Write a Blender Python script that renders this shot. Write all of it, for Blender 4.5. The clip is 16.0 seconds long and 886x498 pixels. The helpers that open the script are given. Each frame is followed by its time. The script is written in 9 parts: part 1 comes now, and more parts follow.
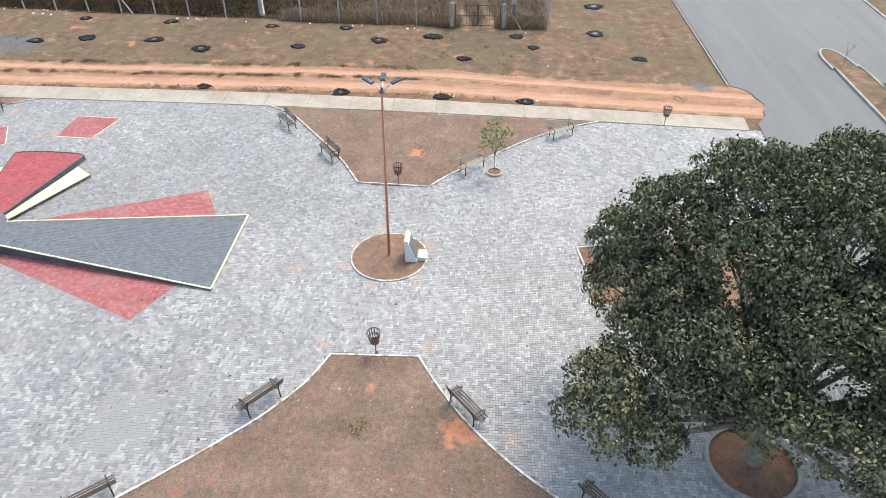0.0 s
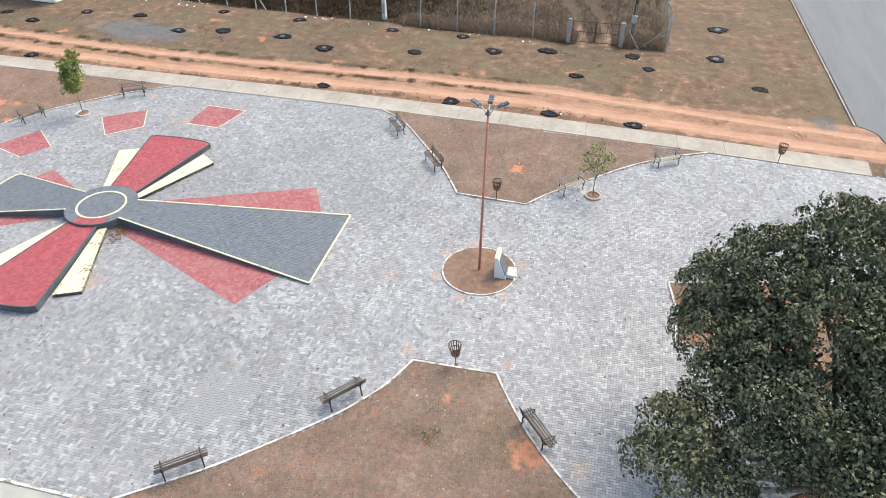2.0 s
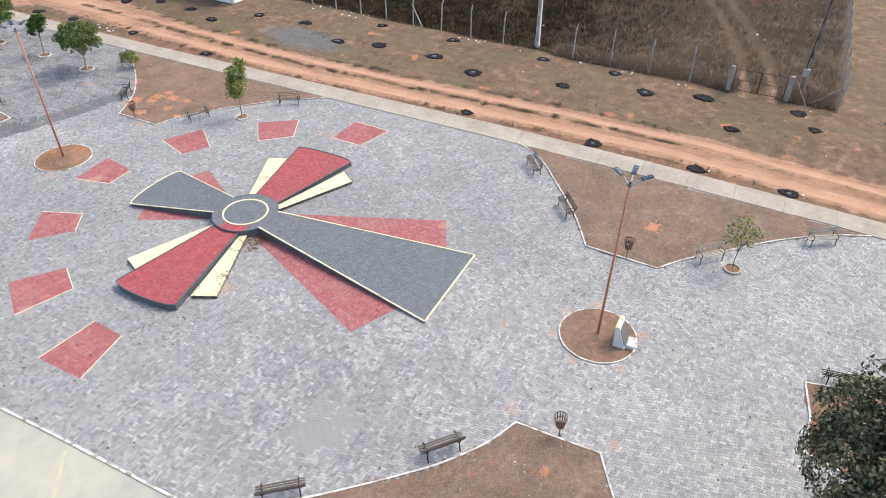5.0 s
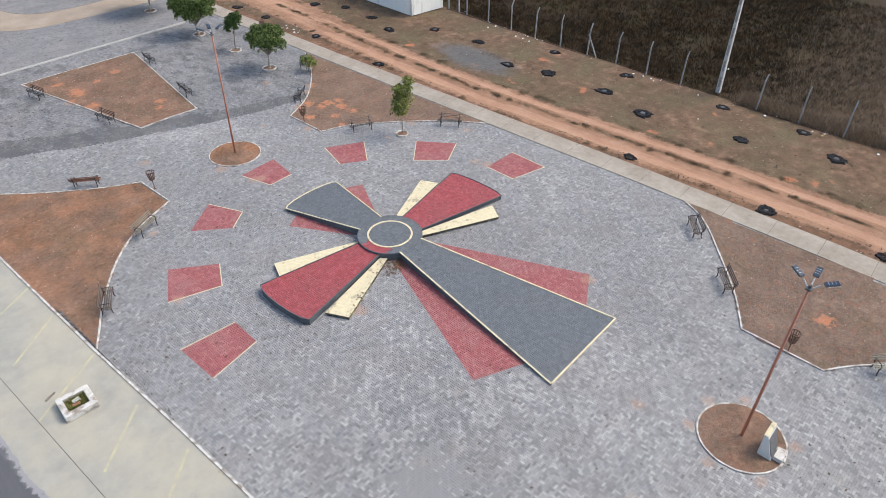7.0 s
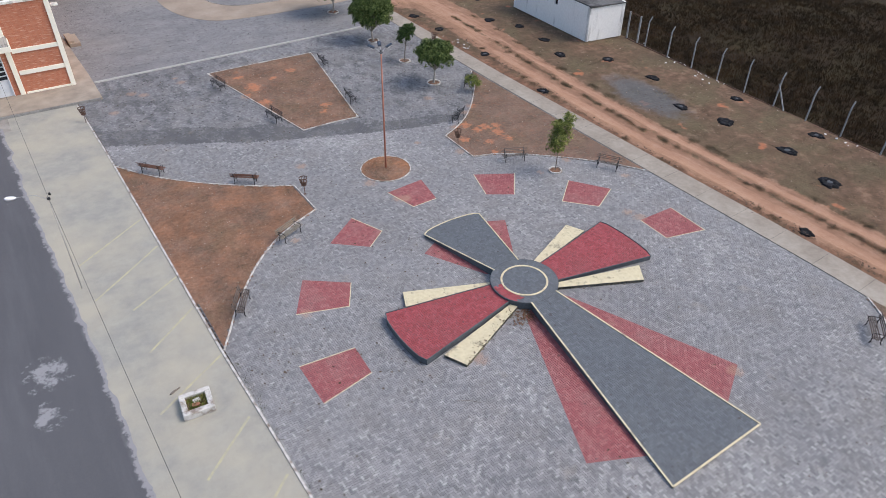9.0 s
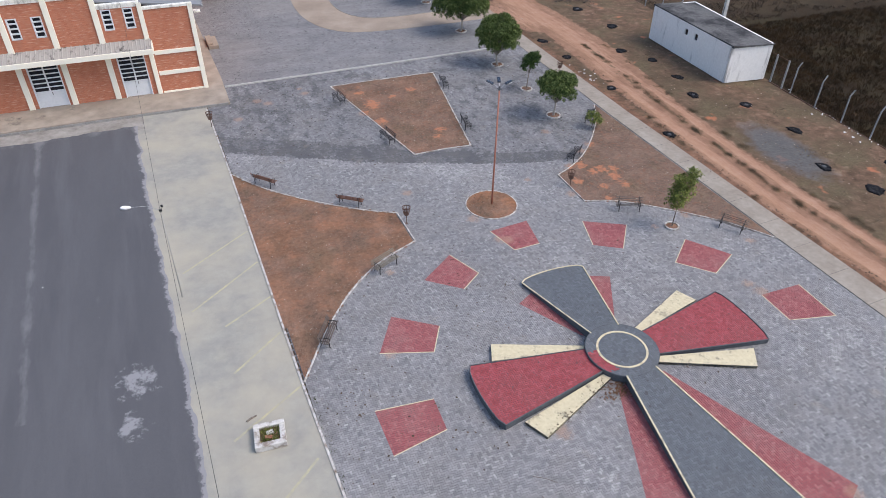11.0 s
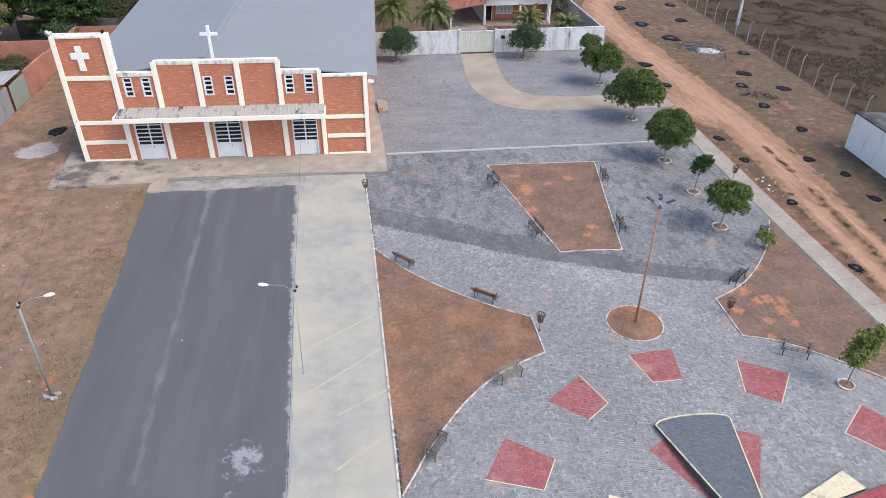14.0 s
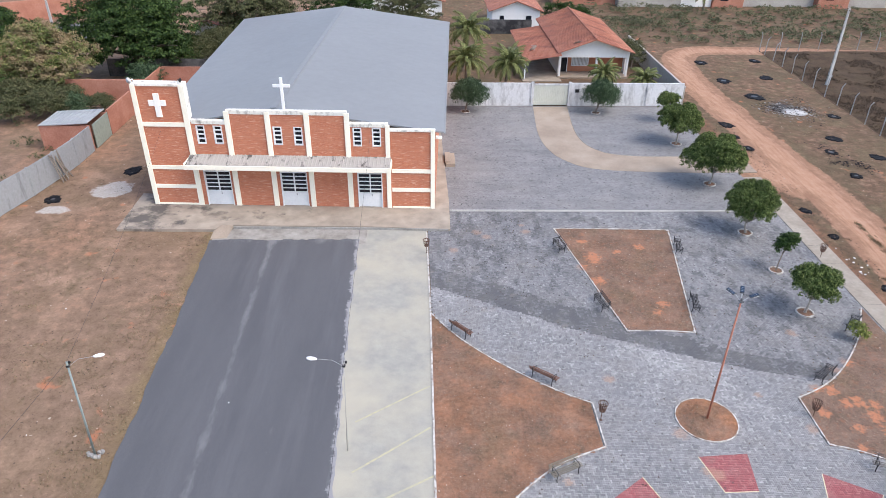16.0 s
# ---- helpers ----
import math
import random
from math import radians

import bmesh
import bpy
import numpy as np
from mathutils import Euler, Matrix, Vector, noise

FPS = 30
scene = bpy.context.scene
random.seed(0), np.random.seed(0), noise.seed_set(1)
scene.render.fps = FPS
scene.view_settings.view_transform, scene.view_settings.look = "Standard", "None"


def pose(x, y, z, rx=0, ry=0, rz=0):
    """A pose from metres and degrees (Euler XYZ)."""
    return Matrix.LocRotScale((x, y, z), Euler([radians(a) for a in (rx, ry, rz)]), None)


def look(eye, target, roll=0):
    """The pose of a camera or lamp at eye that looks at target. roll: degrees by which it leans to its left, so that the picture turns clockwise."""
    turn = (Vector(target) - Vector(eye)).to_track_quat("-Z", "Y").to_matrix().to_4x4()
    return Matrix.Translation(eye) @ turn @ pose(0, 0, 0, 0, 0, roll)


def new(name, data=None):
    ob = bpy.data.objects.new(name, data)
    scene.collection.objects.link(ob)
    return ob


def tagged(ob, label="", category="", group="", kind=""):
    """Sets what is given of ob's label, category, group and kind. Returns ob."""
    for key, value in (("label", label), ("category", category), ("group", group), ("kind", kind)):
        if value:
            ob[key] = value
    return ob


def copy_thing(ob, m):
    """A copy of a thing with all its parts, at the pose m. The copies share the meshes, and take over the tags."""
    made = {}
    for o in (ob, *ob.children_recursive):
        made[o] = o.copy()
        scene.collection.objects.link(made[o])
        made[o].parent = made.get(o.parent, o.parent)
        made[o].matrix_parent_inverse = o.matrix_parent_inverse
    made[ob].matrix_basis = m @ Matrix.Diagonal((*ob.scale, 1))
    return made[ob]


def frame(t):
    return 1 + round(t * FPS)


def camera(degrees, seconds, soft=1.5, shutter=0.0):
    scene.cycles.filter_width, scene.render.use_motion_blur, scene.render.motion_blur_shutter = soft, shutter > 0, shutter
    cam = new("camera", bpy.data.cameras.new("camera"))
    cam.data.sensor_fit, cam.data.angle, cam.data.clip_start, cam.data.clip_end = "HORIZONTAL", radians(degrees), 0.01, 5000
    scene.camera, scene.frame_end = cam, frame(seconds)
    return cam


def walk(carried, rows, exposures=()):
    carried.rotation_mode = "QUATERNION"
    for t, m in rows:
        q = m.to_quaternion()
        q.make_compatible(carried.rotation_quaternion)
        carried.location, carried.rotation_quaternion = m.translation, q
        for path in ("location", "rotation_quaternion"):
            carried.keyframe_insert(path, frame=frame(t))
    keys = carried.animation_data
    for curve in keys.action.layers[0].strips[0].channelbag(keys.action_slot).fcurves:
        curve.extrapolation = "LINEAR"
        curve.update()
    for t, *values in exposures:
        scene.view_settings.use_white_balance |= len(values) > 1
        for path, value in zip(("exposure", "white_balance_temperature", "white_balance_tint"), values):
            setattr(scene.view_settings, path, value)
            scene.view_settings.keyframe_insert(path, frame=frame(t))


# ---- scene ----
cam = camera(65.8, 16.0, soft=0.85)
PATH = [
    (0, (-22.963, -23.013, 18.525), (-21.391, -22.901, 17.294), -0.1),
    (0.5, (-23.069, -23.061, 18.769), (-21.504, -22.88, 17.538), -0.1),
    (1, (-23.117, -23.119, 19.025), (-21.562, -22.865, 17.793), -0.0),
    (1.5, (-23.107, -23.171, 19.286), (-21.567, -22.845, 18.052), -0.1),
    (2, (-23.041, -23.204, 19.547), (-21.515, -22.819, 18.313), -0.2),
    (2.5, (-22.92, -23.209, 19.805), (-21.407, -22.775, 18.57), -0.2),
    (3, (-22.747, -23.178, 20.057), (-21.251, -22.692, 18.822), -0.1),
    (5.5, (-21.242, -22.362, 21.185), (-19.875, -21.568, 19.959), -0.1),
    (6, (-20.845, -22.066, 21.385), (-19.53, -21.183, 20.164), -0.1),
    (6.5, (-20.429, -21.731, 21.58), (-19.174, -20.761, 20.361), 0.0),
    (7, (-19.998, -21.361, 21.77), (-18.807, -20.311, 20.553), 0.1),
    (7.5, (-19.558, -20.961, 21.959), (-18.436, -19.836, 20.744), 0.3),
    (8, (-19.114, -20.536, 22.148), (-18.066, -19.341, 20.934), 0.5),
    (8.5, (-18.673, -20.091, 22.339), (-17.703, -18.831, 21.127), 0.5),
    (9, (-18.24, -19.631, 22.535), (-17.348, -18.313, 21.323), 0.5),
    (11.5, (-16.34, -17.237, 23.624), (-15.779, -15.732, 22.434), 0.6),
    (12, (-16.039, -16.754, 23.869), (-15.542, -15.211, 22.698), 0.6),
    (12.5, (-15.772, -16.268, 24.122), (-15.34, -14.69, 22.971), 0.6),
    (13, (-15.537, -15.775, 24.38), (-15.174, -14.166, 23.249), 0.6),
    (13.5, (-15.337, -15.269, 24.641), (-15.041, -13.633, 23.528), 0.6),
    (14, (-15.171, -14.742, 24.901), (-14.937, -13.084, 23.806), 0.6),
    (14.5, (-15.036, -14.183, 25.154), (-14.848, -12.507, 24.079), 0.6),
    (15, (-14.931, -13.578, 25.395), (-14.787, -11.886, 24.339), 0.6),
    (15.5, (-14.851, -12.911, 25.617), (-14.753, -11.203, 24.582), 0.7),
    (16, (-14.793, -12.163, 25.81), (-14.738, -10.439, 24.797), 0.7),
]
walk(cam, [(t, look(eye, target, roll)) for t, eye, target, roll in PATH],
     exposures=[(0.0, 1.61, 7150, 4), (3.0, 1.54, 7150, 6), (5.5, 1.29, 7150, 8), (6.0, 1.05, 7100, 8), (7.5, 0.99, 7050, 8), (8.0, 0.97, 7050, 9), (8.5, 0.72, 6950, 9), (9.0, 0.68, 6750, 11), (12.5, 0.79, 6620, 12), (14.0, 1.01, 6600, 11), (16.0, 1.12, 6600, 11)])

# ---------------------------------------------------------------- world, sun
SUN_AZ, SUN_EL = 122.0, 52.0          # degrees: clockwise from north (+y), above the horizon
world = bpy.data.worlds.new("overcast_sky")
scene.world = world
world.use_nodes = True
wn = world.node_tree
sky = wn.nodes.new("ShaderNodeTexSky")
sky.sky_type, sky.sun_disc = "NISHITA", False
sky.sun_elevation, sky.sun_rotation = radians(SUN_EL), radians(SUN_AZ)
sky.air_density, sky.dust_density, sky.ozone_density = 1.0, 2.4, 1.2
wn.links.new(sky.outputs[0], wn.nodes["Background"].inputs[0])
wn.nodes["Background"].inputs[1].default_value = 0.15
sun_data = bpy.data.lights.new("sun", "SUN")
sun_data.energy, sun_data.angle, sun_data.color = 0.957, radians(30), (1.0, 0.975, 0.94)
sun = new("sun", sun_data)
az, el = radians(SUN_AZ), radians(SUN_EL)
sun_dir = Vector((math.sin(az) * math.cos(el), math.cos(az) * math.cos(el), math.sin(el)))
sun.matrix_world = look(sun_dir * 60, (0, 0, 0))

# ---------------------------------------------------------------- materials
def nodes_of(name, rough=0.8, metal=0.0, spec=0.3):
    m = bpy.data.materials.new(name)
    m.use_nodes = True
    nt = m.node_tree
    b = nt.nodes["Principled BSDF"]
    b.inputs["Roughness"].default_value = rough
    b.inputs["Metallic"].default_value = metal
    b.inputs["Specular IOR Level"].default_value = spec
    return m, nt, b


def where(nt):
    return nt.nodes.new("ShaderNodeNewGeometry").outputs["Position"]


def local(nt):
    return nt.nodes.new("ShaderNodeTexCoord").outputs["Object"]


def tex(nt, vec, scale, detail=4.0, rough=0.6, stretch=None):
    if stretch:
        mp = nt.nodes.new("ShaderNodeMapping")
        mp.inputs["Scale"].default_value = stretch
        nt.links.new(vec, mp.inputs[0])
        vec = mp.outputs[0]
    n = nt.nodes.new("ShaderNodeTexNoise")
    n.inputs["Scale"].default_value, n.inputs["Detail"].default_value, n.inputs["Roughness"].default_value = scale, detail, rough
    nt.links.new(vec, n.inputs["Vector"])
    return n.outputs[0]


def ramp(nt, fac, stops):
    r = nt.nodes.new("ShaderNodeValToRGB")
    e = r.color_ramp.elements
    while len(e) < len(stops):
        e.new(0.5)
    for k, (p, c) in zip(e, stops):
        k.position = p
        k.color = (*c, 1.0) if hasattr(c, "__len__") else (c, c, c, 1.0)
    nt.links.new(fac, r.inputs[0])
    return r.outputs[0]


def mix(nt, fac, a, b, mode="MIX"):
    n = nt.nodes.new("ShaderNodeMix")
    n.data_type, n.blend_type = "RGBA", mode
    for k, v in ((0, fac), (6, a), (7, b)):
        if isinstance(v, bpy.types.NodeSocket):
            nt.links.new(v, n.inputs[k])
        elif k == 0:
            n.inputs[0].default_value = v
        else:
            n.inputs[k].default_value = (*v, 1.0)
    return n.outputs[2]


def calc(nt, op, a, b=0.0, clamp=False):
    n = nt.nodes.new("ShaderNodeMath")
    n.operation, n.use_clamp = op, clamp
    for k, v in enumerate((a, b)):
        if isinstance(v, bpy.types.NodeSocket):
            nt.links.new(v, n.inputs[k])
        else:
            n.inputs[k].default_value = v
    return n.outputs[0]


def attr(nt, name):
    n = nt.nodes.new("ShaderNodeAttribute")
    n.attribute_name = name
    return n.outputs["Fac"]


def finish(nt, b, colour, height=None, strength=0.3, dist=0.02):
    nt.links.new(colour, b.inputs["Base Color"])
    if height is not None:
        n = nt.nodes.new("ShaderNodeBump")
        n.inputs["Strength"].default_value, n.inputs["Distance"].default_value = strength, dist
        nt.links.new(height, n.inputs["Height"])
        nt.links.new(n.outputs[0], b.inputs["Normal"])


def surface(name, dark, mid, light, fine=9.0, coarse=0.6, rough=0.8, metal=0.0, spec=0.3, bump=0.25, dist=0.01, coarse_amt=0.5, space=where):
    """A plain worn surface: two scales of tone between three colours."""
    m, nt, b = nodes_of(name, rough, metal, spec)
    v = space(nt)
    f = tex(nt, v, fine, 6, 0.65)
    c = tex(nt, v, coarse, 4, 0.6)
    both = calc(nt, "ADD", calc(nt, "MULTIPLY", f, 1 - coarse_amt), calc(nt, "MULTIPLY", c, coarse_amt))
    col = ramp(nt, both, [(0.32, dark), (0.5, mid), (0.68, light)])
    finish(nt, b, col, f, bump, dist)
    return m


def stained(name, base, dark, stain, fine=14.0, rough=0.75, amount=(0.55, 0.75), stretch=(1, 1, 0.25), coarse=1.2):
    """Painted masonry with grey runs and dirt of their own shape."""
    m, nt, b = nodes_of(name, rough)
    v = where(nt)
    col = mix(nt, ramp(nt, tex(nt, v, fine, 5), [(0.3, 0.0), (0.7, 1.0)]), base, dark)
    runs = ramp(nt, tex(nt, v, coarse, 8, 0.7, stretch), [(amount[0], 0.0), (amount[1], 1.0)])
    finish(nt, b, mix(nt, runs, col, stain), tex(nt, v, fine * 3, 3), 0.2, 0.01)
    return m


# ground: zones of bare track, dry field grass and trodden verge
ground_mat, nt, b = nodes_of("ground_earth", 0.95, 0, 0.1)
v = where(nt)
n_fine, n_mid, n_big, n_grain = tex(nt, v, 7.0, 8, 0.7), tex(nt, v, 1.1, 7, 0.65), tex(nt, v, 0.16, 5, 0.6), tex(nt, v, 40.0, 3, 0.6)
verge = ramp(nt, n_mid, [(0.25, (0.065, 0.044, 0.03)), (0.42, (0.122, 0.079, 0.053)), (0.56, (0.175, 0.111, 0.075)), (0.72, (0.28, 0.18, 0.126))])
verge = mix(nt, ramp(nt, n_big, [(0.42, 0.0), (0.62, 0.75)]), verge, ramp(nt, n_fine, [(0.3, (0.06, 0.047, 0.031)), (0.7, (0.15, 0.112, 0.072))]))
west = ramp(nt, calc(nt, "ADD", calc(nt, "MULTIPLY", n_mid, 0.6), calc(nt, "MULTIPLY", n_fine, 0.4)), [(0.32, (0.12, 0.08, 0.054)), (0.46, (0.195, 0.13, 0.09)), (0.58, (0.25, 0.165, 0.117)), (0.72, (0.33, 0.22, 0.16))])
west = mix(nt, ramp(nt, tex(nt, v, 0.3, 6, 0.65), [(0.52, 0.0), (0.64, 0.75)]), west, ramp(nt, n_fine, [(0.3, (0.29, 0.18, 0.125)), (0.7, (0.41, 0.28, 0.205))]))
west = mix(nt, ramp(nt, tex(nt, v, 0.45, 7, 0.7, (1.0, 0.6, 1.0)), [(0.56, 0.0), (0.68, 0.7)]), west, ramp(nt, n_fine, [(0.3, (0.075, 0.058, 0.034)), (0.7, (0.17, 0.13, 0.078))]))
olive = calc(nt, "ADD", attr(nt, "lot_edge"), calc(nt, "MULTIPLY", calc(nt, "SUBTRACT", n_mid, 0.5), 1.4))
west = mix(nt, ramp(nt, olive, [(0.45, 0.0), (0.95, 0.7)]), west, ramp(nt, n_fine, [(0.3, (0.11, 0.082, 0.04)), (0.7, (0.25, 0.19, 0.095))]))
west = mix(nt, ramp(nt, tex(nt, v, 0.13, 6, 0.7, (0.6, 1.2, 1.0)), [(0.46, 0.0), (0.6, 0.6)]), west, ramp(nt, n_fine, [(0.3, (0.13, 0.09, 0.056)), (0.7, (0.22, 0.155, 0.10))]))
verge = mix(nt, ramp(nt, tex(nt, v, 0.33, 7, 0.72), [(0.47, 0.0), (0.64, 0.65)]), verge, ramp(nt, n_fine, [(0.3, (0.085, 0.073, 0.043)), (0.7, (0.185, 0.152, 0.092))]))
verge = mix(nt, ramp(nt, tex(nt, v, 0.7, 7, 0.7), [(0.60, 0.0), (0.72, 0.6)]), verge, ramp(nt, n_fine, [(0.3, (0.24, 0.165, 0.115)), (0.7, (0.36, 0.27, 0.195))]))
verge = mix(nt, attr(nt, "west"), verge, west)
red_spot = ramp(nt, tex(nt, v, 0.55, 3, 0.5), [(0.66, 0.0), (0.73, 0.8)])
verge = mix(nt, red_spot, verge, (0.42, 0.16, 0.085))
verge = mix(nt, calc(nt, "MULTIPLY", attr(nt, "verge_red"), ramp(nt, n_fine, [(0.35, 0.2), (0.6, 0.75)])), verge, ramp(nt, n_mid, [(0.3, (0.13, 0.065, 0.042)), (0.6, (0.28, 0.135, 0.085)), (0.8, (0.40, 0.22, 0.15))]))
debris = ramp(nt, tex(nt, v, 11.0, 3, 0.6), [(0.64, 0.0), (0.70, 0.7)])
verge = mix(nt, debris, verge, (0.06, 0.045, 0.035))
rut = tex(nt, v, 2.6, 7, 0.72, (1.0, 0.12, 1.0))
sand = ramp(nt, calc(nt, "ADD", calc(nt, "MULTIPLY", n_mid, 0.4), calc(nt, "ADD", calc(nt, "MULTIPLY", n_fine, 0.3), calc(nt, "MULTIPLY", rut, 0.3))), [(0.32, (0.18, 0.098, 0.064)), (0.5, (0.275, 0.158, 0.104)), (0.68, (0.38, 0.24, 0.17))])
smooth_sand = ramp(nt, calc(nt, "ADD", calc(nt, "MULTIPLY", n_fine, 0.3), calc(nt, "ADD", calc(nt, "MULTIPLY", n_mid, 0.3), calc(nt, "MULTIPLY", rut, 0.4))), [(0.3, (0.29, 0.158, 0.102)), (0.5, (0.38, 0.222, 0.148)), (0.7, (0.46, 0.30, 0.215))])
in_lane = calc(nt, "ADD", attr(nt, "lanes"), calc(nt, "MULTIPLY", calc(nt, "SUBTRACT", rut, 0.5), 1.3))
sand = mix(nt, ramp(nt, in_lane, [(0.25, 0.0), (0.6, 1.0)]), sand, smooth_sand)
edge = calc(nt, "ADD", attr(nt, "track"), calc(nt, "MULTIPLY", calc(nt, "SUBTRACT", n_mid, 0.5), 1.1))
edge = calc(nt, "ADD", edge, calc(nt, "MULTIPLY", calc(nt, "SUBTRACT", n_fine, 0.5), 0.7))
col = mix(nt, ramp(nt, edge, [(0.34, 0.0), (0.66, 1.0)]), verge, sand)
dry = ramp(nt, n_fine, [(0.25, (0.015, 0.0095, 0.0055)), (0.5, (0.027, 0.017, 0.010)), (0.72, (0.042, 0.0265, 0.016))])
dry = mix(nt, ramp(nt, tex(nt, v, 0.22, 6, 0.65), [(0.45, 0.0), (0.62, 0.7)]), dry, (0.048, 0.040, 0.020))
# straw tone: tan grass, with bright haze over the south put into its colour
straw = ramp(nt, calc(nt, "ADD", calc(nt, "MULTIPLY", n_fine, 0.5), calc(nt, "MULTIPLY", n_mid, 0.5)), [(0.25, (0.08, 0.055, 0.038)), (0.5, (0.15, 0.103, 0.072)), (0.75, (0.23, 0.163, 0.117))])
dry = mix(nt, calc(nt, "MULTIPLY", attr(nt, "far_field"), ramp(nt, tex(nt, v, 0.3, 6, 0.65), [(0.4, 0.0), (0.65, 0.4)])), dry, ramp(nt, tex(nt, v, 0.16, 5, 0.65), [(0.4, (0.036, 0.028, 0.014)), (0.52, (0.045, 0.033, 0.017)), (0.64, (0.068, 0.038, 0.018))]))
dry = mix(nt, attr(nt, "straw"), dry, straw)
dry = mix(nt, ramp(nt, tex(nt, v, 0.4, 8, 0.72), [(0.44, 0.0), (0.66, 0.55)]), dry, ramp(nt, n_fine, [(0.3, (0.014, 0.011, 0.008)), (0.7, (0.036, 0.028, 0.017))]))
f_edge = calc(nt, "ADD", attr(nt, "field"), calc(nt, "MULTIPLY", calc(nt, "SUBTRACT", n_fine, 0.5), 0.5))
col = mix(nt, ramp(nt, f_edge, [(0.45, 0.0), (0.55, 1.0)]), col, dry)
tuft = calc(nt, "ADD", attr(nt, "tuft"), calc(nt, "MULTIPLY", calc(nt, "SUBTRACT", tex(nt, v, 1.5, 6, 0.72, (1.0, 0.55, 1.0)), 0.5), 2.4))
col = mix(nt, ramp(nt, tuft, [(0.58, 0.0), (0.74, 0.8)]), col, ramp(nt, n_fine, [(0.3, (0.10, 0.074, 0.045)), (0.7, (0.19, 0.142, 0.09))]))
wet = calc(nt, "ADD", attr(nt, "ash"), calc(nt, "MULTIPLY", calc(nt, "SUBTRACT", n_mid, 0.5), 0.9))
col = mix(nt, ramp(nt, wet, [(0.45, 0.0), (0.8, 0.78)]), col, ramp(nt, n_fine, [(0.3, (0.075, 0.083, 0.088)), (0.7, (0.145, 0.15, 0.155))]))
pad = calc(nt, "ADD", attr(nt, "pads"), calc(nt, "MULTIPLY", calc(nt, "SUBTRACT", tex(nt, v, 0.9, 6, 0.7), 0.5), 1.1))
col = mix(nt, ramp(nt, pad, [(0.45, 0.0), (0.6, 0.85)]), col, ramp(nt, n_fine, [(0.3, (0.32, 0.295, 0.265)), (0.7, (0.52, 0.49, 0.455))]))
col = mix(nt, 0.35, col, ramp(nt, n_grain, [(0.3, 0.35), (0.7, 0.68)]), "OVERLAY")
finish(nt, b, col, calc(nt, "ADD", n_fine, calc(nt, "MULTIPLY", n_grain, 0.5)), 0.4, 0.035)

# bed soil
soil_mat, nt, b = nodes_of("bed_soil", 0.95, 0, 0.1)
v = where(nt)
n1, n2, n3, n4 = tex(nt, v, 0.6, 6, 0.65), tex(nt, v, 4.5, 9, 0.75), tex(nt, v, 0.9, 3, 0.5), tex(nt, v, 18.0, 6, 0.7)
blend = calc(nt, "ADD", calc(nt, "MULTIPLY", n1, 0.35), calc(nt, "ADD", calc(nt, "MULTIPLY", n2, 0.4), calc(nt, "MULTIPLY", n4, 0.25)))
col = ramp(nt, blend, [(0.34, (0.080, 0.057, 0.042)), (0.45, (0.148, 0.105, 0.081)), (0.54, (0.20, 0.139, 0.108)), (0.66, (0.325, 0.232, 0.182))])
col = mix(nt, ramp(nt, tex(nt, v, 2.6, 8, 0.75), [(0.53, 0.0), (0.62, 0.6)]), col, (0.26, 0.118, 0.075))
col = mix(nt, ramp(nt, tex(nt, v, 1.1, 7, 0.72, (0.7, 1.2, 1)), [(0.55, 0.0), (0.66, 0.6)]), col, (0.145, 0.115, 0.085))
col = mix(nt, ramp(nt, tex(nt, v, 7.0, 7, 0.75), [(0.58, 0.0), (0.66, 0.7)]), col, (0.075, 0.052, 0.04))
col = mix(nt, ramp(nt, n3, [(0.66, 0.0), (0.75, 0.45)]), col, (0.34, 0.142, 0.078))
col = mix(nt, calc(nt, "MULTIPLY", attr(nt, "red"), ramp(nt, tex(nt, v, 0.42, 5, 0.6), [(0.36, 0.25), (0.62, 1.0)])), col, mix(nt, ramp(nt, calc(nt, "ADD", calc(nt, "MULTIPLY", n1, 0.5), calc(nt, "MULTIPLY", n2, 0.5)), [(0.36, 0.0), (0.62, 1.0)]), (0.135, 0.077, 0.046), (0.385, 0.178, 0.098)))
col = mix(nt, ramp(nt, tex(nt, v, 0.38, 7, 0.7, (1.0, 0.7, 1)), [(0.50, 0.0), (0.66, 0.6)]), col, ramp(nt, n2, [(0.35, (0.10, 0.072, 0.046)), (0.65, (0.20, 0.145, 0.095))]))
spill = calc(nt, "ADD", calc(nt, "MULTIPLY", attr(nt, "clay"), 0.7), calc(nt, "MULTIPLY", calc(nt, "SUBTRACT", tex(nt, v, 3.4, 6, 0.65), 0.5), 2.4))
col = mix(nt, calc(nt, "MULTIPLY", ramp(nt, attr(nt, "clay"), [(0.05, 0.0), (0.25, 1.0)]), ramp(nt, spill, [(0.25, 0.0), (0.7, 0.85)])), col, (0.48, 0.20, 0.11))
col = mix(nt, ramp(nt, tex(nt, v, 24, 2), [(0.67, 0.0), (0.70, 0.7)]), col, (0.44, 0.37, 0.31))
finish(nt, b, col, calc(nt, "ADD", n2, calc(nt, "MULTIPLY", n4, 0.5)), 0.8, 0.05)

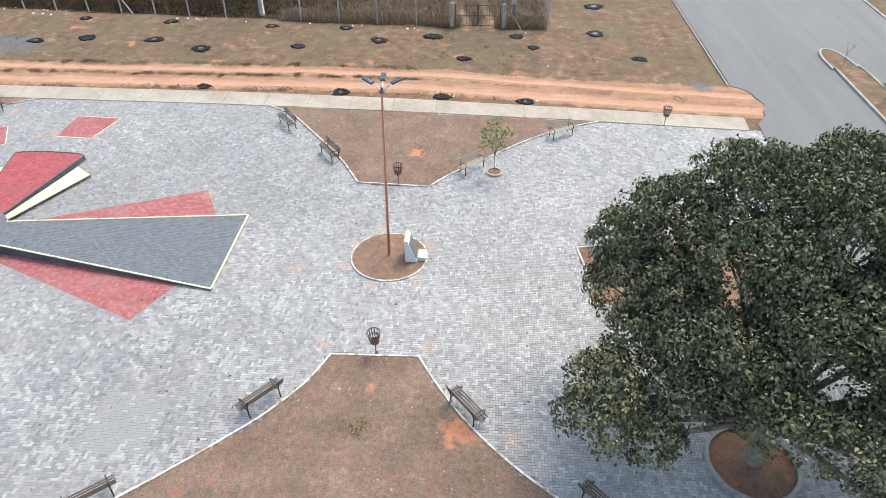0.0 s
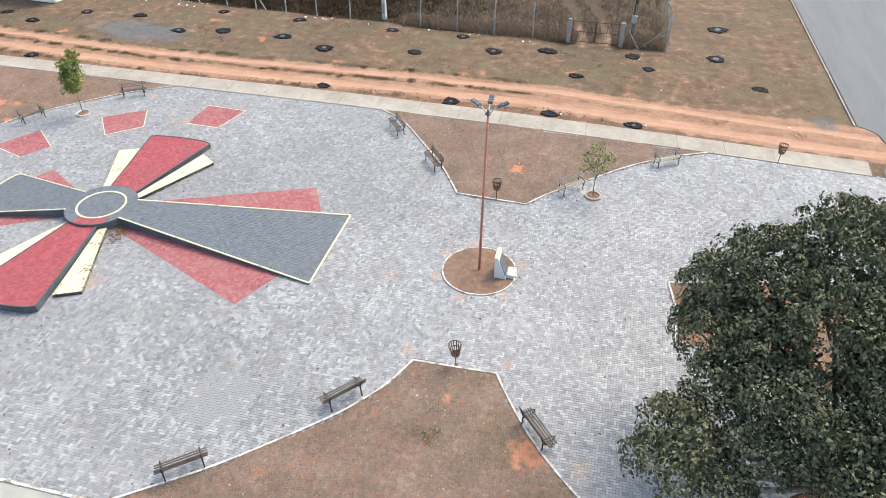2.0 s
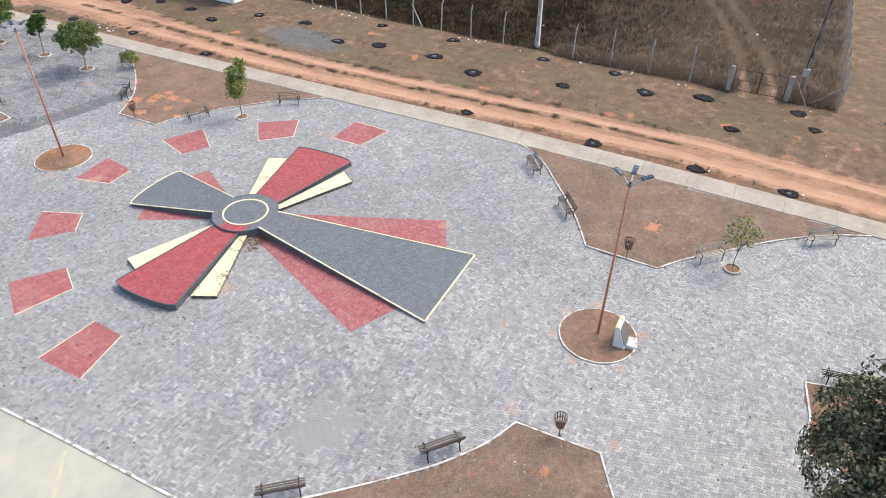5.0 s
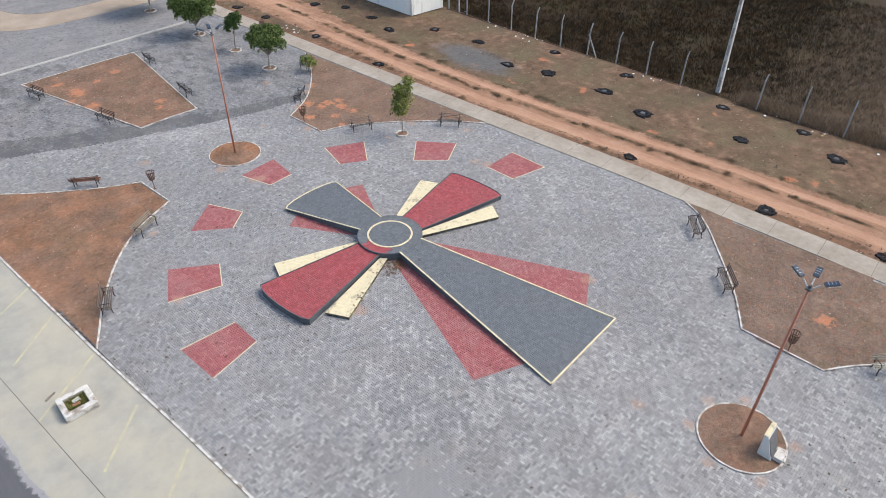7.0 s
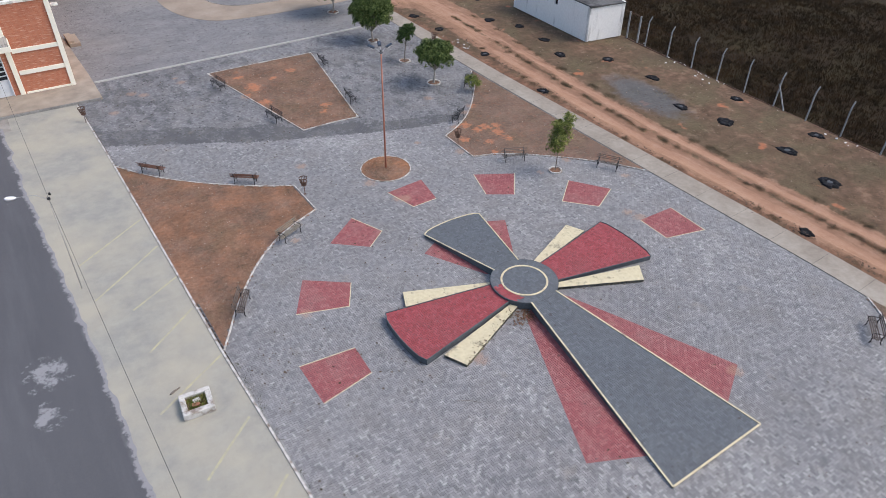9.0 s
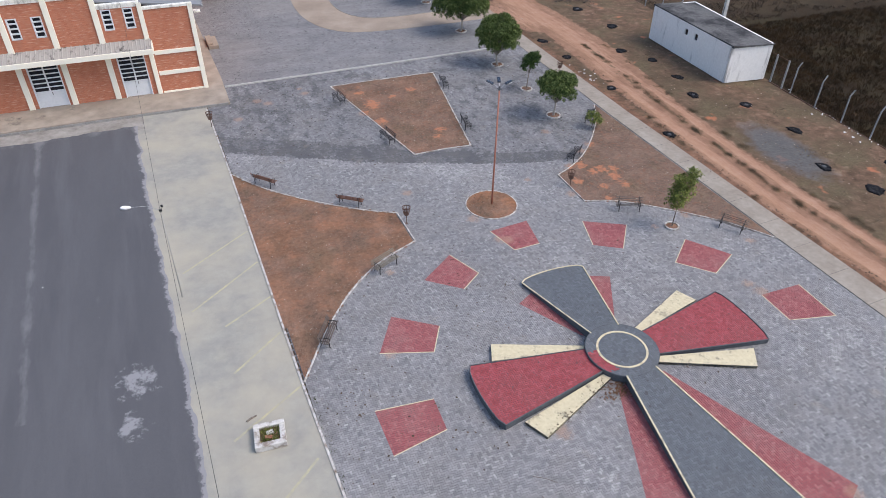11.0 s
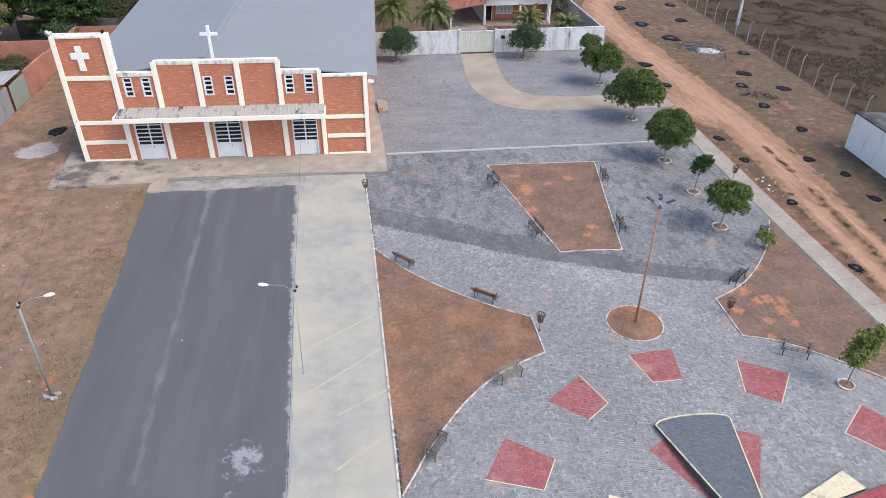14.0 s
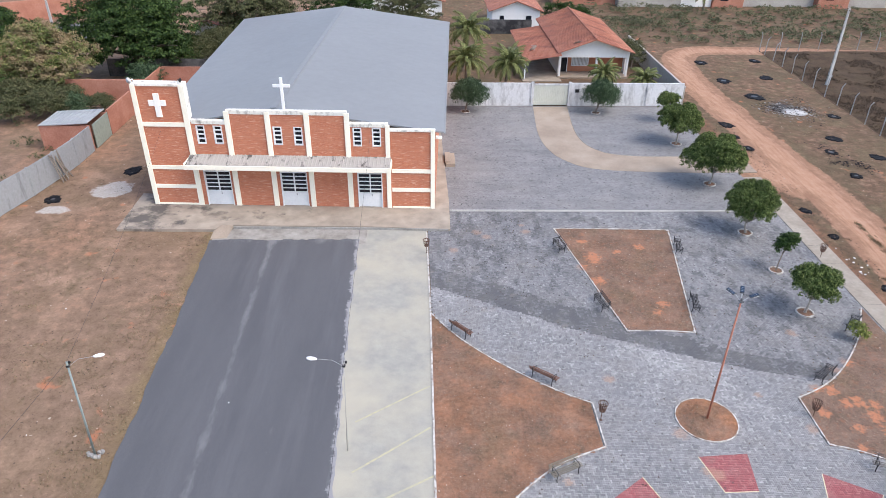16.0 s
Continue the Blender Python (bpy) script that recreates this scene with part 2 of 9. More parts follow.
# pavers: tone comes from the laying, dirt from the ground
def paver_material(name, stops, dirt, dirt_amt=0.5, gloss=0.75, stain_cols=True):
    m, nt, b = nodes_of(name, gloss, 0, 0.25)
    v = where(nt)
    g = nt.nodes.new("ShaderNodeNewGeometry")
    rnd = g.outputs["Random Per Island"]
    tone = calc(nt, "ADD", attr(nt, "tone"), calc(nt, "MULTIPLY", calc(nt, "SUBTRACT", rnd, 0.5), 0.23))
    tone = calc(nt, "ADD", tone, calc(nt, "MULTIPLY", calc(nt, "SUBTRACT", tex(nt, v, 9, 5), 0.5), 0.22))
    col = ramp(nt, tone, stops)
    grime = ramp(nt, tex(nt, v, 0.45, 7, 0.7), [(0.45, 0.0), (0.75, dirt_amt)])
    col = mix(nt, grime, col, dirt)
    spots = ramp(nt, tex(nt, v, 3.2, 3, 0.5), [(0.70, 0.0), (0.735, 0.7)])
    col = mix(nt, spots, col, (0.07, 0.068, 0.066))
    if stain_cols:
        spill = calc(nt, "ADD", attr(nt, "clay"), calc(nt, "MULTIPLY", calc(nt, "SUBTRACT", tex(nt, v, 2.6, 5, 0.6), 0.5), 1.3))
        spill = calc(nt, "MULTIPLY", ramp(nt, attr(nt, "clay"), [(0.05, 0.0), (0.25, 1.0)]), ramp(nt, spill, [(0.45, 0.0), (1.0, 0.5)]))
        col = mix(nt, spill, col, (0.42, 0.26, 0.18))
        tan = ramp(nt, tex(nt, v, 0.6, 5, 0.6), [(0.62, 0.0), (0.76, 0.35)])
        col = mix(nt, tan, col, (0.36, 0.31, 0.24))
    flecks = ramp(nt, tex(nt, v, 7.5, 4, 0.65), [(0.63, 0.0), (0.68, 0.65)])
    col = mix(nt, flecks, col, (0.10, 0.095, 0.09))
    finish(nt, b, col, tex(nt, v, 60, 3), 0.25, 0.004)
    return m


PAVER_STOPS = [(0.0, (0.110, 0.111, 0.117)), (0.3, (0.205, 0.205, 0.212)), (0.55, (0.303, 0.299, 0.300)), (0.8, (0.41, 0.405, 0.40)), (1.0, (0.52, 0.515, 0.505))]
paver_mat = paver_material("grey_concrete_paver", PAVER_STOPS, (0.21, 0.195, 0.18))
red_paver_mat = paver_material("red_painted_paver", [(0.0, (0.17, 0.033, 0.039)), (0.5, (0.32, 0.065, 0.073)), (1.0, (0.45, 0.125, 0.135))], (0.22, 0.09, 0.085), 0.45, 0.7, False)
worn_red_paver_mat = paver_material("faded_red_paver", [(0.0, (0.20, 0.065, 0.068)), (0.5, (0.31, 0.10, 0.102)), (1.0, (0.44, 0.20, 0.195))], (0.34, 0.20, 0.19), 0.6, 0.8, True)
slate_paver_mat = paver_material("slate_painted_paver", [(0.0, (0.08, 0.09, 0.10)), (0.5, (0.122, 0.135, 0.15)), (1.0, (0.18, 0.195, 0.212))], (0.13, 0.13, 0.13), 0.4, 0.7, False)
bedding_mat = surface("joint_sand", (0.09, 0.086, 0.082), (0.13, 0.125, 0.12), (0.18, 0.172, 0.162), 12, 0.8)

# far paving where the single blocks are too small to lay out one by one
far_paver_mat, nt, b = nodes_of("grey_paving_far", 0.8, 0, 0.2)
v = where(nt)
br = nt.nodes.new("ShaderNodeTexBrick")
br.inputs["Scale"].default_value, br.inputs["Mortar Size"].default_value = 1.0, 0.006
br.inputs["Brick Width"].default_value, br.inputs["Row Height"].default_value = 0.2, 0.1
br.inputs["Color1"].default_value, br.inputs["Color2"].default_value, br.inputs["Mortar"].default_value = (0.17, 0.17, 0.178, 1), (0.25, 0.25, 0.257, 1), (0.12, 0.12, 0.12, 1)
nt.links.new(v, br.inputs["Vector"])
col = mix(nt, ramp(nt, tex(nt, v, 0.5, 7, 0.7), [(0.35, 0.0), (0.7, 0.7)]), br.outputs[0], (0.27, 0.262, 0.262))
col = mix(nt, ramp(nt, tex(nt, v, 0.25, 5, 0.7, (1, 2.5, 1)), [(0.45, 0.0), (0.7, 0.55)]), col, (0.14, 0.14, 0.148))
col = mix(nt, ramp(nt, tex(nt, v, 2.2, 4, 0.6), [(0.57, 0.0), (0.66, 0.7)]), col, (0.105, 0.104, 0.106))
col = mix(nt, ramp(nt, tex(nt, v, 6.0, 4, 0.6), [(0.60, 0.0), (0.66, 0.6)]), col, (0.075, 0.072, 0.07))
col = mix(nt, ramp(nt, tex(nt, v, 0.12, 3, 0.5), [(0.5, 0.0), (0.68, 0.35)]), col, (0.30, 0.285, 0.265))
finish(nt, b, col, br.outputs[1], 0.2, 0.004)

# asphalt with worn wheel lines and pale patches
asphalt_mat, nt, b = nodes_of("worn_asphalt", 0.88, 0, 0.25)
v = where(nt)
col = ramp(nt, tex(nt, v, 30, 4), [(0.3, (0.088, 0.089, 0.097)), (0.7, (0.122, 0.123, 0.132))])
col = mix(nt, ramp(nt, tex(nt, v, 0.5, 6, 0.6, (1, 0.18, 1)), [(0.38, 0.0), (0.68, 0.6)]), col, (0.080, 0.081, 0.089))
col = mix(nt, ramp(nt, tex(nt, v, 0.6, 6, 0.65, (1, 0.10, 1)), [(0.5, 0.0), (0.72, 0.6)]), col, (0.134, 0.135, 0.146))
streak = calc(nt, "ADD", attr(nt, "wear"), calc(nt, "MULTIPLY", calc(nt, "SUBTRACT", tex(nt, v, 1.4, 8, 0.7, (1.0, 0.35, 1)), 0.5), 1.6))
col = mix(nt, ramp(nt, streak, [(0.45, 0.0), (1.0, 0.6)]), col, (0.235, 0.23, 0.24))
lip = calc(nt, "ADD", attr(nt, "lip"), calc(nt, "MULTIPLY", calc(nt, "SUBTRACT", tex(nt, v, 2.4, 7, 0.7), 0.5), 2.0))
col = mix(nt, ramp(nt, lip, [(0.45, 0.0), (0.65, 0.85)]), col, (0.29, 0.285, 0.295))
patch = calc(nt, "ADD", attr(nt, "pale"), calc(nt, "MULTIPLY", calc(nt, "SUBTRACT", tex(nt, v, 1.6, 8, 0.72), 0.5), 2.6))
col = mix(nt, ramp(nt, patch, [(0.72, 0.0), (1.1, 0.75)]), col, (0.33, 0.33, 0.34))
finish(nt, b, col, tex(nt, v, 90, 3), 0.3, 0.006)

road_mat, nt, b = nodes_of("grey_road_asphalt", 0.85, 0, 0.25)
v = where(nt)
col = ramp(nt, tex(nt, v, 22, 4), [(0.3, (0.112, 0.116, 0.120)), (0.7, (0.150, 0.154, 0.158))])
col = mix(nt, ramp(nt, tex(nt, v, 0.55, 5, 0.6, (0.10, 1.0, 1.0)), [(0.42, 0.0), (0.66, 0.5)]), col, (0.168, 0.17, 0.172))
col = mix(nt, ramp(nt, tex(nt, v, 0.5, 6, 0.65, (0.16, 1.2, 1.0)), [(0.5, 0.0), (0.7, 0.45)]), col, (0.098, 0.104, 0.108))
finish(nt, b, col, tex(nt, v, 80, 3), 0.25, 0.006)
concrete_mat, nt, b = nodes_of("pale_concrete_slab", 0.85, 0, 0.25)
v = where(nt)
col = ramp(nt, tex(nt, v, 1.1, 9, 0.68), [(0.3, (0.262, 0.258, 0.236)), (0.5, (0.308, 0.301, 0.268)), (0.7, (0.36, 0.35, 0.305))])
col = mix(nt, ramp(nt, tex(nt, v, 0.22, 6, 0.6), [(0.40, 0.0), (0.62, 0.75)]), col, (0.42, 0.385, 0.305))
col = mix(nt, ramp(nt, tex(nt, v, 1.5, 8, 0.75), [(0.6, 0.0), (0.78, 0.5)]), col, (0.24, 0.238, 0.235))
col = mix(nt, 0.3, col, ramp(nt, tex(nt, v, 45, 3), [(0.3, 0.4), (0.7, 0.62)]), "OVERLAY")
finish(nt, b, col, tex(nt, v, 40, 4), 0.15, 0.005)
sand_concrete_mat = surface("sandy_concrete", (0.25, 0.20, 0.16), (0.325, 0.265, 0.21), (0.41, 0.345, 0.28), 8, 0.35, 0.9, coarse_amt=0.6)
walk_concrete_mat = surface("walkway_concrete", (0.225, 0.193, 0.158), (0.305, 0.267, 0.222), (0.385, 0.345, 0.292), 3, 0.4, 0.9, coarse_amt=0.6)
old_slab_mat, nt, b = nodes_of("stained_apron_concrete", 0.88, 0, 0.2)
v = where(nt)
col = ramp(nt, tex(nt, v, 0.8, 6), [(0.3, (0.25, 0.213, 0.177)), (0.7, (0.40, 0.342, 0.28))])
col = mix(nt, ramp(nt, calc(nt, "ADD", tex(nt, v, 0.45, 7, 0.65), calc(nt, "MULTIPLY", attr(nt, "black"), 0.22)), [(0.66, 0.0), (0.78, 0.85)]), col, (0.075, 0.07, 0.066))
finish(nt, b, col, tex(nt, v, 30, 4), 0.2, 0.006)
threshold_mat = surface("worn_threshold_cement", (0.17, 0.155, 0.135), (0.28, 0.26, 0.235), (0.38, 0.36, 0.33), 3.0, 0.7, 0.9, coarse_amt=0.7)
yellow_paint = surface("faded_yellow_paint", (0.32, 0.308, 0.265), (0.41, 0.377, 0.268), (0.51, 0.455, 0.27), 5, 1.6, 0.8)
kerb_white = stained("whitewashed_kerb", (0.64, 0.62, 0.59), (0.45, 0.43, 0.40), (0.24, 0.195, 0.16), 5, 0.85, (0.46, 0.62), (1, 1, 1), 2.4)
kerb_clean = stained("whitewashed_dividing_kerb", (0.52, 0.51, 0.49), (0.42, 0.41, 0.39), (0.25, 0.23, 0.21), 5, 0.85, (0.60, 0.74), (1, 1, 1), 2.0)
kerb_grey = surface("bare_kerb_concrete", (0.17, 0.16, 0.15), (0.26, 0.25, 0.235), (0.37, 0.36, 0.34), 8, 0.9)
cream_mat = stained("cream_painted_cement", (0.66, 0.59, 0.40), (0.55, 0.48, 0.32), (0.24, 0.21, 0.16), 5, 0.8, (0.54, 0.68), (1, 1, 1), 2.4)
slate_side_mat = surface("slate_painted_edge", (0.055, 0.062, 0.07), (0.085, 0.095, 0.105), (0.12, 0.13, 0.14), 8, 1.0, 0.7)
# church
brick_mat, nt, b = nodes_of("exposed_brick", 0.9, 0, 0.2)
v = local(nt)
mp = nt.nodes.new("ShaderNodeMapping")
mp.inputs["Rotation"].default_value = (radians(90), 0, 0)
nt.links.new(v, mp.inputs[0])
br = nt.nodes.new("ShaderNodeTexBrick")
br.inputs["Scale"].default_value, br.inputs["Mortar Size"].default_value = 1.0, 0.012
br.inputs["Brick Width"].default_value, br.inputs["Row Height"].default_value = 0.24, 0.075
br.inputs["Color1"].default_value, br.inputs["Color2"].default_value, br.inputs["Mortar"].default_value = (0.43, 0.145, 0.084, 1), (0.53, 0.198, 0.114, 1), (0.48, 0.22, 0.142, 1)
nt.links.new(mp.outputs[0], br.inputs["Vector"])
col = mix(nt, ramp(nt, tex(nt, v, 2.2, 4, 0.6, (0.7, 1, 5.0)), [(0.56, 0.0), (0.63, 0.55)]), br.outputs[0], (0.68, 0.43, 0.32))
col = mix(nt, ramp(nt, tex(nt, v, 0.7, 5, 0.6), [(0.5, 0.0), (0.7, 0.35)]), col, (0.33, 0.10, 0.055))
finish(nt, b, col, br.outputs[1], 0.2, 0.008)
white_paint = stained("weathered_white_paint", (0.85, 0.83, 0.77), (0.78, 0.76, 0.69), (0.32, 0.30, 0.27), 8, 0.7, (0.48, 0.68), (1, 1, 0.45), 2.2)
cream_trim = stained("cream_trim_paint", (0.89, 0.855, 0.735), (0.84, 0.80, 0.675), (0.42, 0.37, 0.30), 8, 0.7, (0.66, 0.80), (1, 1, 0.4), 1.2)
panel_white = surface("white_sheet_metal", (0.62, 0.64, 0.66), (0.70, 0.72, 0.74), (0.76, 0.77, 0.78), 6, 0.8, 0.5, bump=0.05)
glass_dark = surface("dark_glass", (0.008, 0.010, 0.014), (0.014, 0.016, 0.022), (0.02, 0.024, 0.032), 5, 1.0, 0.12, spec=0.5, bump=0.0)
roof_metal = surface("grey_sheet_roof", (0.20, 0.207, 0.215), (0.22, 0.227, 0.235), (0.24, 0.247, 0.255), 1.3, 0.12, 0.55, spec=0.4, bump=0.05)
canopy_tile = stained("canopy_fibre_cement", (0.40, 0.385, 0.355), (0.33, 0.315, 0.29), (0.09, 0.085, 0.08), 9, 0.9, (0.54, 0.63), (1.0, 0.35, 1), 2.4)
# houses
roof_tile_mat, nt, b = nodes_of("clay_roof_tile", 0.9, 0, 0.2)
v = where(nt)
w = nt.nodes.new("ShaderNodeTexBrick")
w.inputs["Scale"].default_value, w.inputs["Mortar Size"].default_value = 1.0, 0.03
w.inputs["Brick Width"].default_value, w.inputs["Row Height"].default_value = 0.34, 0.22
w.inputs["Color1"].default_value, w.inputs["Color2"].default_value, w.inputs["Mortar"].default_value = (0.36, 0.14, 0.095, 1), (0.48, 0.21, 0.145, 1), (0.22, 0.095, 0.07, 1)
nt.links.new(v, w.inputs["Vector"])
col = mix(nt, ramp(nt, tex(nt, v, 0.9, 7, 0.7), [(0.48, 0.0), (0.64, 0.7)]), w.outputs[0], (0.20, 0.10, 0.08))
col = mix(nt, ramp(nt, tex(nt, v, 0.4, 4), [(0.5, 0.0), (0.7, 0.4)]), col, (0.58, 0.27, 0.18))
finish(nt, b, col, w.outputs[1], 0.5, 0.03)
wall_white = stained("mouldy_white_wall", (0.66, 0.67, 0.68), (0.56, 0.57, 0.58), (0.18, 0.18, 0.185), 5, 0.9, (0.49, 0.74), (1, 1, 0.35), 1.1)
shed_white = stained("whitewashed_shed_wall", (0.86, 0.85, 0.82), (0.78, 0.77, 0.74), (0.20, 0.195, 0.19), 5, 0.9, (0.58, 0.78), (1, 1, 0.12), 1.3)
house_white = stained("white_house_paint", (0.80, 0.80, 0.79), (0.74, 0.74, 0.73), (0.45, 0.42, 0.38), 6, 0.8, (0.66, 0.85), (1, 1, 0.4), 0.8)
house_orange = surface("terracotta_house_paint", (0.42, 0.16, 0.085), (0.50, 0.21, 0.12), (0.56, 0.26, 0.155), 5, 0.8, 0.85)
raw_brick = surface("raw_red_blockwork", (0.30, 0.125, 0.085), (0.40, 0.18, 0.125), (0.49, 0.26, 0.19), 7, 0.6, 0.92)
plaster_grey = surface("grey_cement_render", (0.29, 0.275, 0.25), (0.38, 0.36, 0.33), (0.47, 0.45, 0.415), 4, 0.35, 0.92, coarse_amt=0.6)
slab_dark = stained("weathered_roof_slab", (0.145, 0.143, 0.142), (0.105, 0.104, 0.103), (0.03, 0.03, 0.033), 5, 0.92, (0.44, 0.60), (1, 1, 1), 0.32)
panel_concrete = stained("precast_concrete_panel", (0.30, 0.312, 0.325), (0.25, 0.26, 0.272), (0.12, 0.12, 0.122), 5, 0.9, (0.56, 0.76), (1, 1, 0.2), 0.9)
green_metal = surface("green_grey_metal_door", (0.20, 0.235, 0.20), (0.26, 0.30, 0.26), (0.32, 0.36, 0.31), 4, 0.6, 0.6)
tin_mat = surface("corrugated_tin", (0.33, 0.335, 0.335), (0.42, 0.425, 0.42), (0.50, 0.505, 0.50), 5, 0.5, 0.5, metal=0.3)
# street things
post_concrete = surface("fence_post_concrete", (0.20, 0.205, 0.21), (0.29, 0.295, 0.30), (0.39, 0.39, 0.39), 8, 1.0, 0.9)
pole_concrete = surface("utility_pole_concrete", (0.33, 0.33, 0.33), (0.45, 0.45, 0.445), (0.55, 0.55, 0.54), 8, 1.0, 0.9)
rust_pole = surface("rust_red_painted_steel", (0.35, 0.13, 0.085), (0.45, 0.18, 0.12), (0.53, 0.24, 0.17), 8, 1.1, 0.6, spec=0.4)
rust_metal = surface("rusty_brown_iron", (0.075, 0.043, 0.033), (0.135, 0.078, 0.058), (0.21, 0.12, 0.085), 12, 2.0, 0.75, metal=0.3)
black_iron = surface("black_cast_iron", (0.018, 0.018, 0.02), (0.03, 0.03, 0.033), (0.05, 0.05, 0.05), 12, 2.0, 0.55, metal=0.4)
grey_steel = surface("galvanised_steel", (0.30, 0.31, 0.32), (0.40, 0.41, 0.42), (0.5, 0.51, 0.52), 9, 1.2, 0.45, metal=0.6)
slat_dark = surface("dark_stained_slat", (0.06, 0.046, 0.04), (0.105, 0.082, 0.07), (0.165, 0.135, 0.115), 14, 2.0, 0.75)
slat_pale = surface("pale_weathered_slat", (0.20, 0.185, 0.15), (0.31, 0.29, 0.24), (0.40, 0.375, 0.315), 14, 2.0, 0.75)
slat_mid = surface("weathered_brown_slat", (0.12, 0.105, 0.085), (0.175, 0.155, 0.125), (0.235, 0.21, 0.17), 14, 2.0, 0.75)
slat_faded = surface("faded_earth_slat", (0.09, 0.08, 0.072), (0.135, 0.12, 0.108), (0.19, 0.17, 0.15), 14, 2.0, 0.8)
slat_brown = surface("reddish_brown_slat", (0.10, 0.05, 0.035), (0.16, 0.08, 0.055), (0.22, 0.115, 0.08), 14, 2.0, 0.7)
solar_blue = surface("blue_solar_cell", (0.014, 0.03, 0.055), (0.02, 0.042, 0.078), (0.03, 0.06, 0.105), 9, 2.0, 0.5, spec=0.25, bump=0.0)
lamp_white = surface("white_lamp_housing", (0.74, 0.76, 0.78), (0.82, 0.83, 0.84), (0.88, 0.88, 0.88), 6, 1.0, 0.4, bump=0.02)
bark_mat = surface("grey_brown_bark", (0.10, 0.08, 0.065), (0.19, 0.16, 0.135), (0.30, 0.265, 0.23), 16, 2.5, 0.95, bump=0.6)
pale_bark = surface("pale_grey_bark", (0.22, 0.19, 0.165), (0.34, 0.31, 0.275), (0.46, 0.43, 0.39), 16, 2.5, 0.95, bump=0.5)
palm_bark = surface("palm_trunk_bark", (0.12, 0.10, 0.08), (0.20, 0.17, 0.14), (0.28, 0.25, 0.21), 18, 2.5, 0.95, bump=0.6)
plastic_black = surface("crumpled_black_plastic", (0.005, 0.005, 0.006), (0.010, 0.010, 0.012), (0.024, 0.025, 0.03), 11, 2.5, 0.72, spec=0.12, bump=0.6, dist=0.03)
water_dull = surface("dull_pit_water", (0.02, 0.022, 0.026), (0.035, 0.038, 0.044), (0.06, 0.065, 0.075), 5, 1.0, 0.45, spec=0.35, bump=0.05)
litter_white = surface("white_litter", (0.68, 0.68, 0.67), (0.78, 0.78, 0.77), (0.85, 0.85, 0.84), 6, 1.0, 0.6)
ash_mat = surface("pale_ash", (0.09, 0.088, 0.086), (0.19, 0.186, 0.182), (0.52, 0.51, 0.50), 2.2, 0.9, 0.95)


lamp_grey = surface("dark_grey_lamp_housing", (0.06, 0.063, 0.07), (0.09, 0.094, 0.10), (0.13, 0.134, 0.14), 6, 1.0, 0.6, bump=0.02)


def leaf_material(name, dark, mid, light, odd=None, gloss=0.62, flush=None):
    m, nt, b = nodes_of(name, gloss, 0, 0.12)
    g = nt.nodes.new("ShaderNodeNewGeometry")
    r = calc(nt, "ADD", calc(nt, "MULTIPLY", g.outputs["Random Per Island"], 0.6), calc(nt, "MULTIPLY", tex(nt, where(nt), 0.9, 3), 0.4))
    stops = [(0.15, dark), (0.5, mid), (0.8, light)] + ([(0.9, odd)] if odd else [])
    col = ramp(nt, r, stops)
    if flush:
        col = mix(nt, ramp(nt, tex(nt, where(nt), 0.55, 4, 0.6), [(0.46, 0.0), (0.56, 0.8)]), col, flush)
    finish(nt, b, col)
    b.inputs["Subsurface Weight"].default_value = 0.0
    return m


leaf_big = leaf_material("almond_tree_leaf", (0.034, 0.038, 0.022), (0.098, 0.102, 0.058), (0.235, 0.228, 0.134), (0.36, 0.32, 0.17))
leaf_round = leaf_material("glossy_ficus_leaf", (0.015, 0.029, 0.007), (0.066, 0.106, 0.029), (0.235, 0.285, 0.10), (0.29, 0.32, 0.12))
leaf_sparse = leaf_material("pale_sapling_leaf", (0.11, 0.135, 0.045), (0.20, 0.23, 0.08), (0.30, 0.32, 0.13))
leaf_light = leaf_material("sapling_leaf", (0.055, 0.078, 0.017), (0.15, 0.185, 0.045), (0.27, 0.29, 0.085), (0.36, 0.29, 0.11))
leaf_olive = leaf_material("feathery_grey_green_leaf", (0.022, 0.042, 0.022), (0.05, 0.085, 0.045), (0.10, 0.145, 0.075))
leaf_mango = leaf_material("dark_mango_leaf", (0.012, 0.025, 0.009), (0.032, 0.062, 0.018), (0.075, 0.12, 0.032), (0.12, 0.15, 0.05))
leaf_bloom = leaf_material("mango_with_pink_flush_leaf", (0.06, 0.09, 0.024), (0.15, 0.18, 0.055), (0.27, 0.235, 0.115), (0.34, 0.235, 0.15), flush=(0.27, 0.19, 0.12))
leaf_palm = leaf_material("coconut_frond", (0.05, 0.068, 0.024), (0.12, 0.145, 0.05), (0.24, 0.235, 0.10), (0.40, 0.32, 0.17))
leaf_scrub = leaf_material("dusty_scrub_leaf", (0.035, 0.045, 0.02), (0.075, 0.085, 0.038), (0.14, 0.13, 0.07), (0.22, 0.17, 0.10))

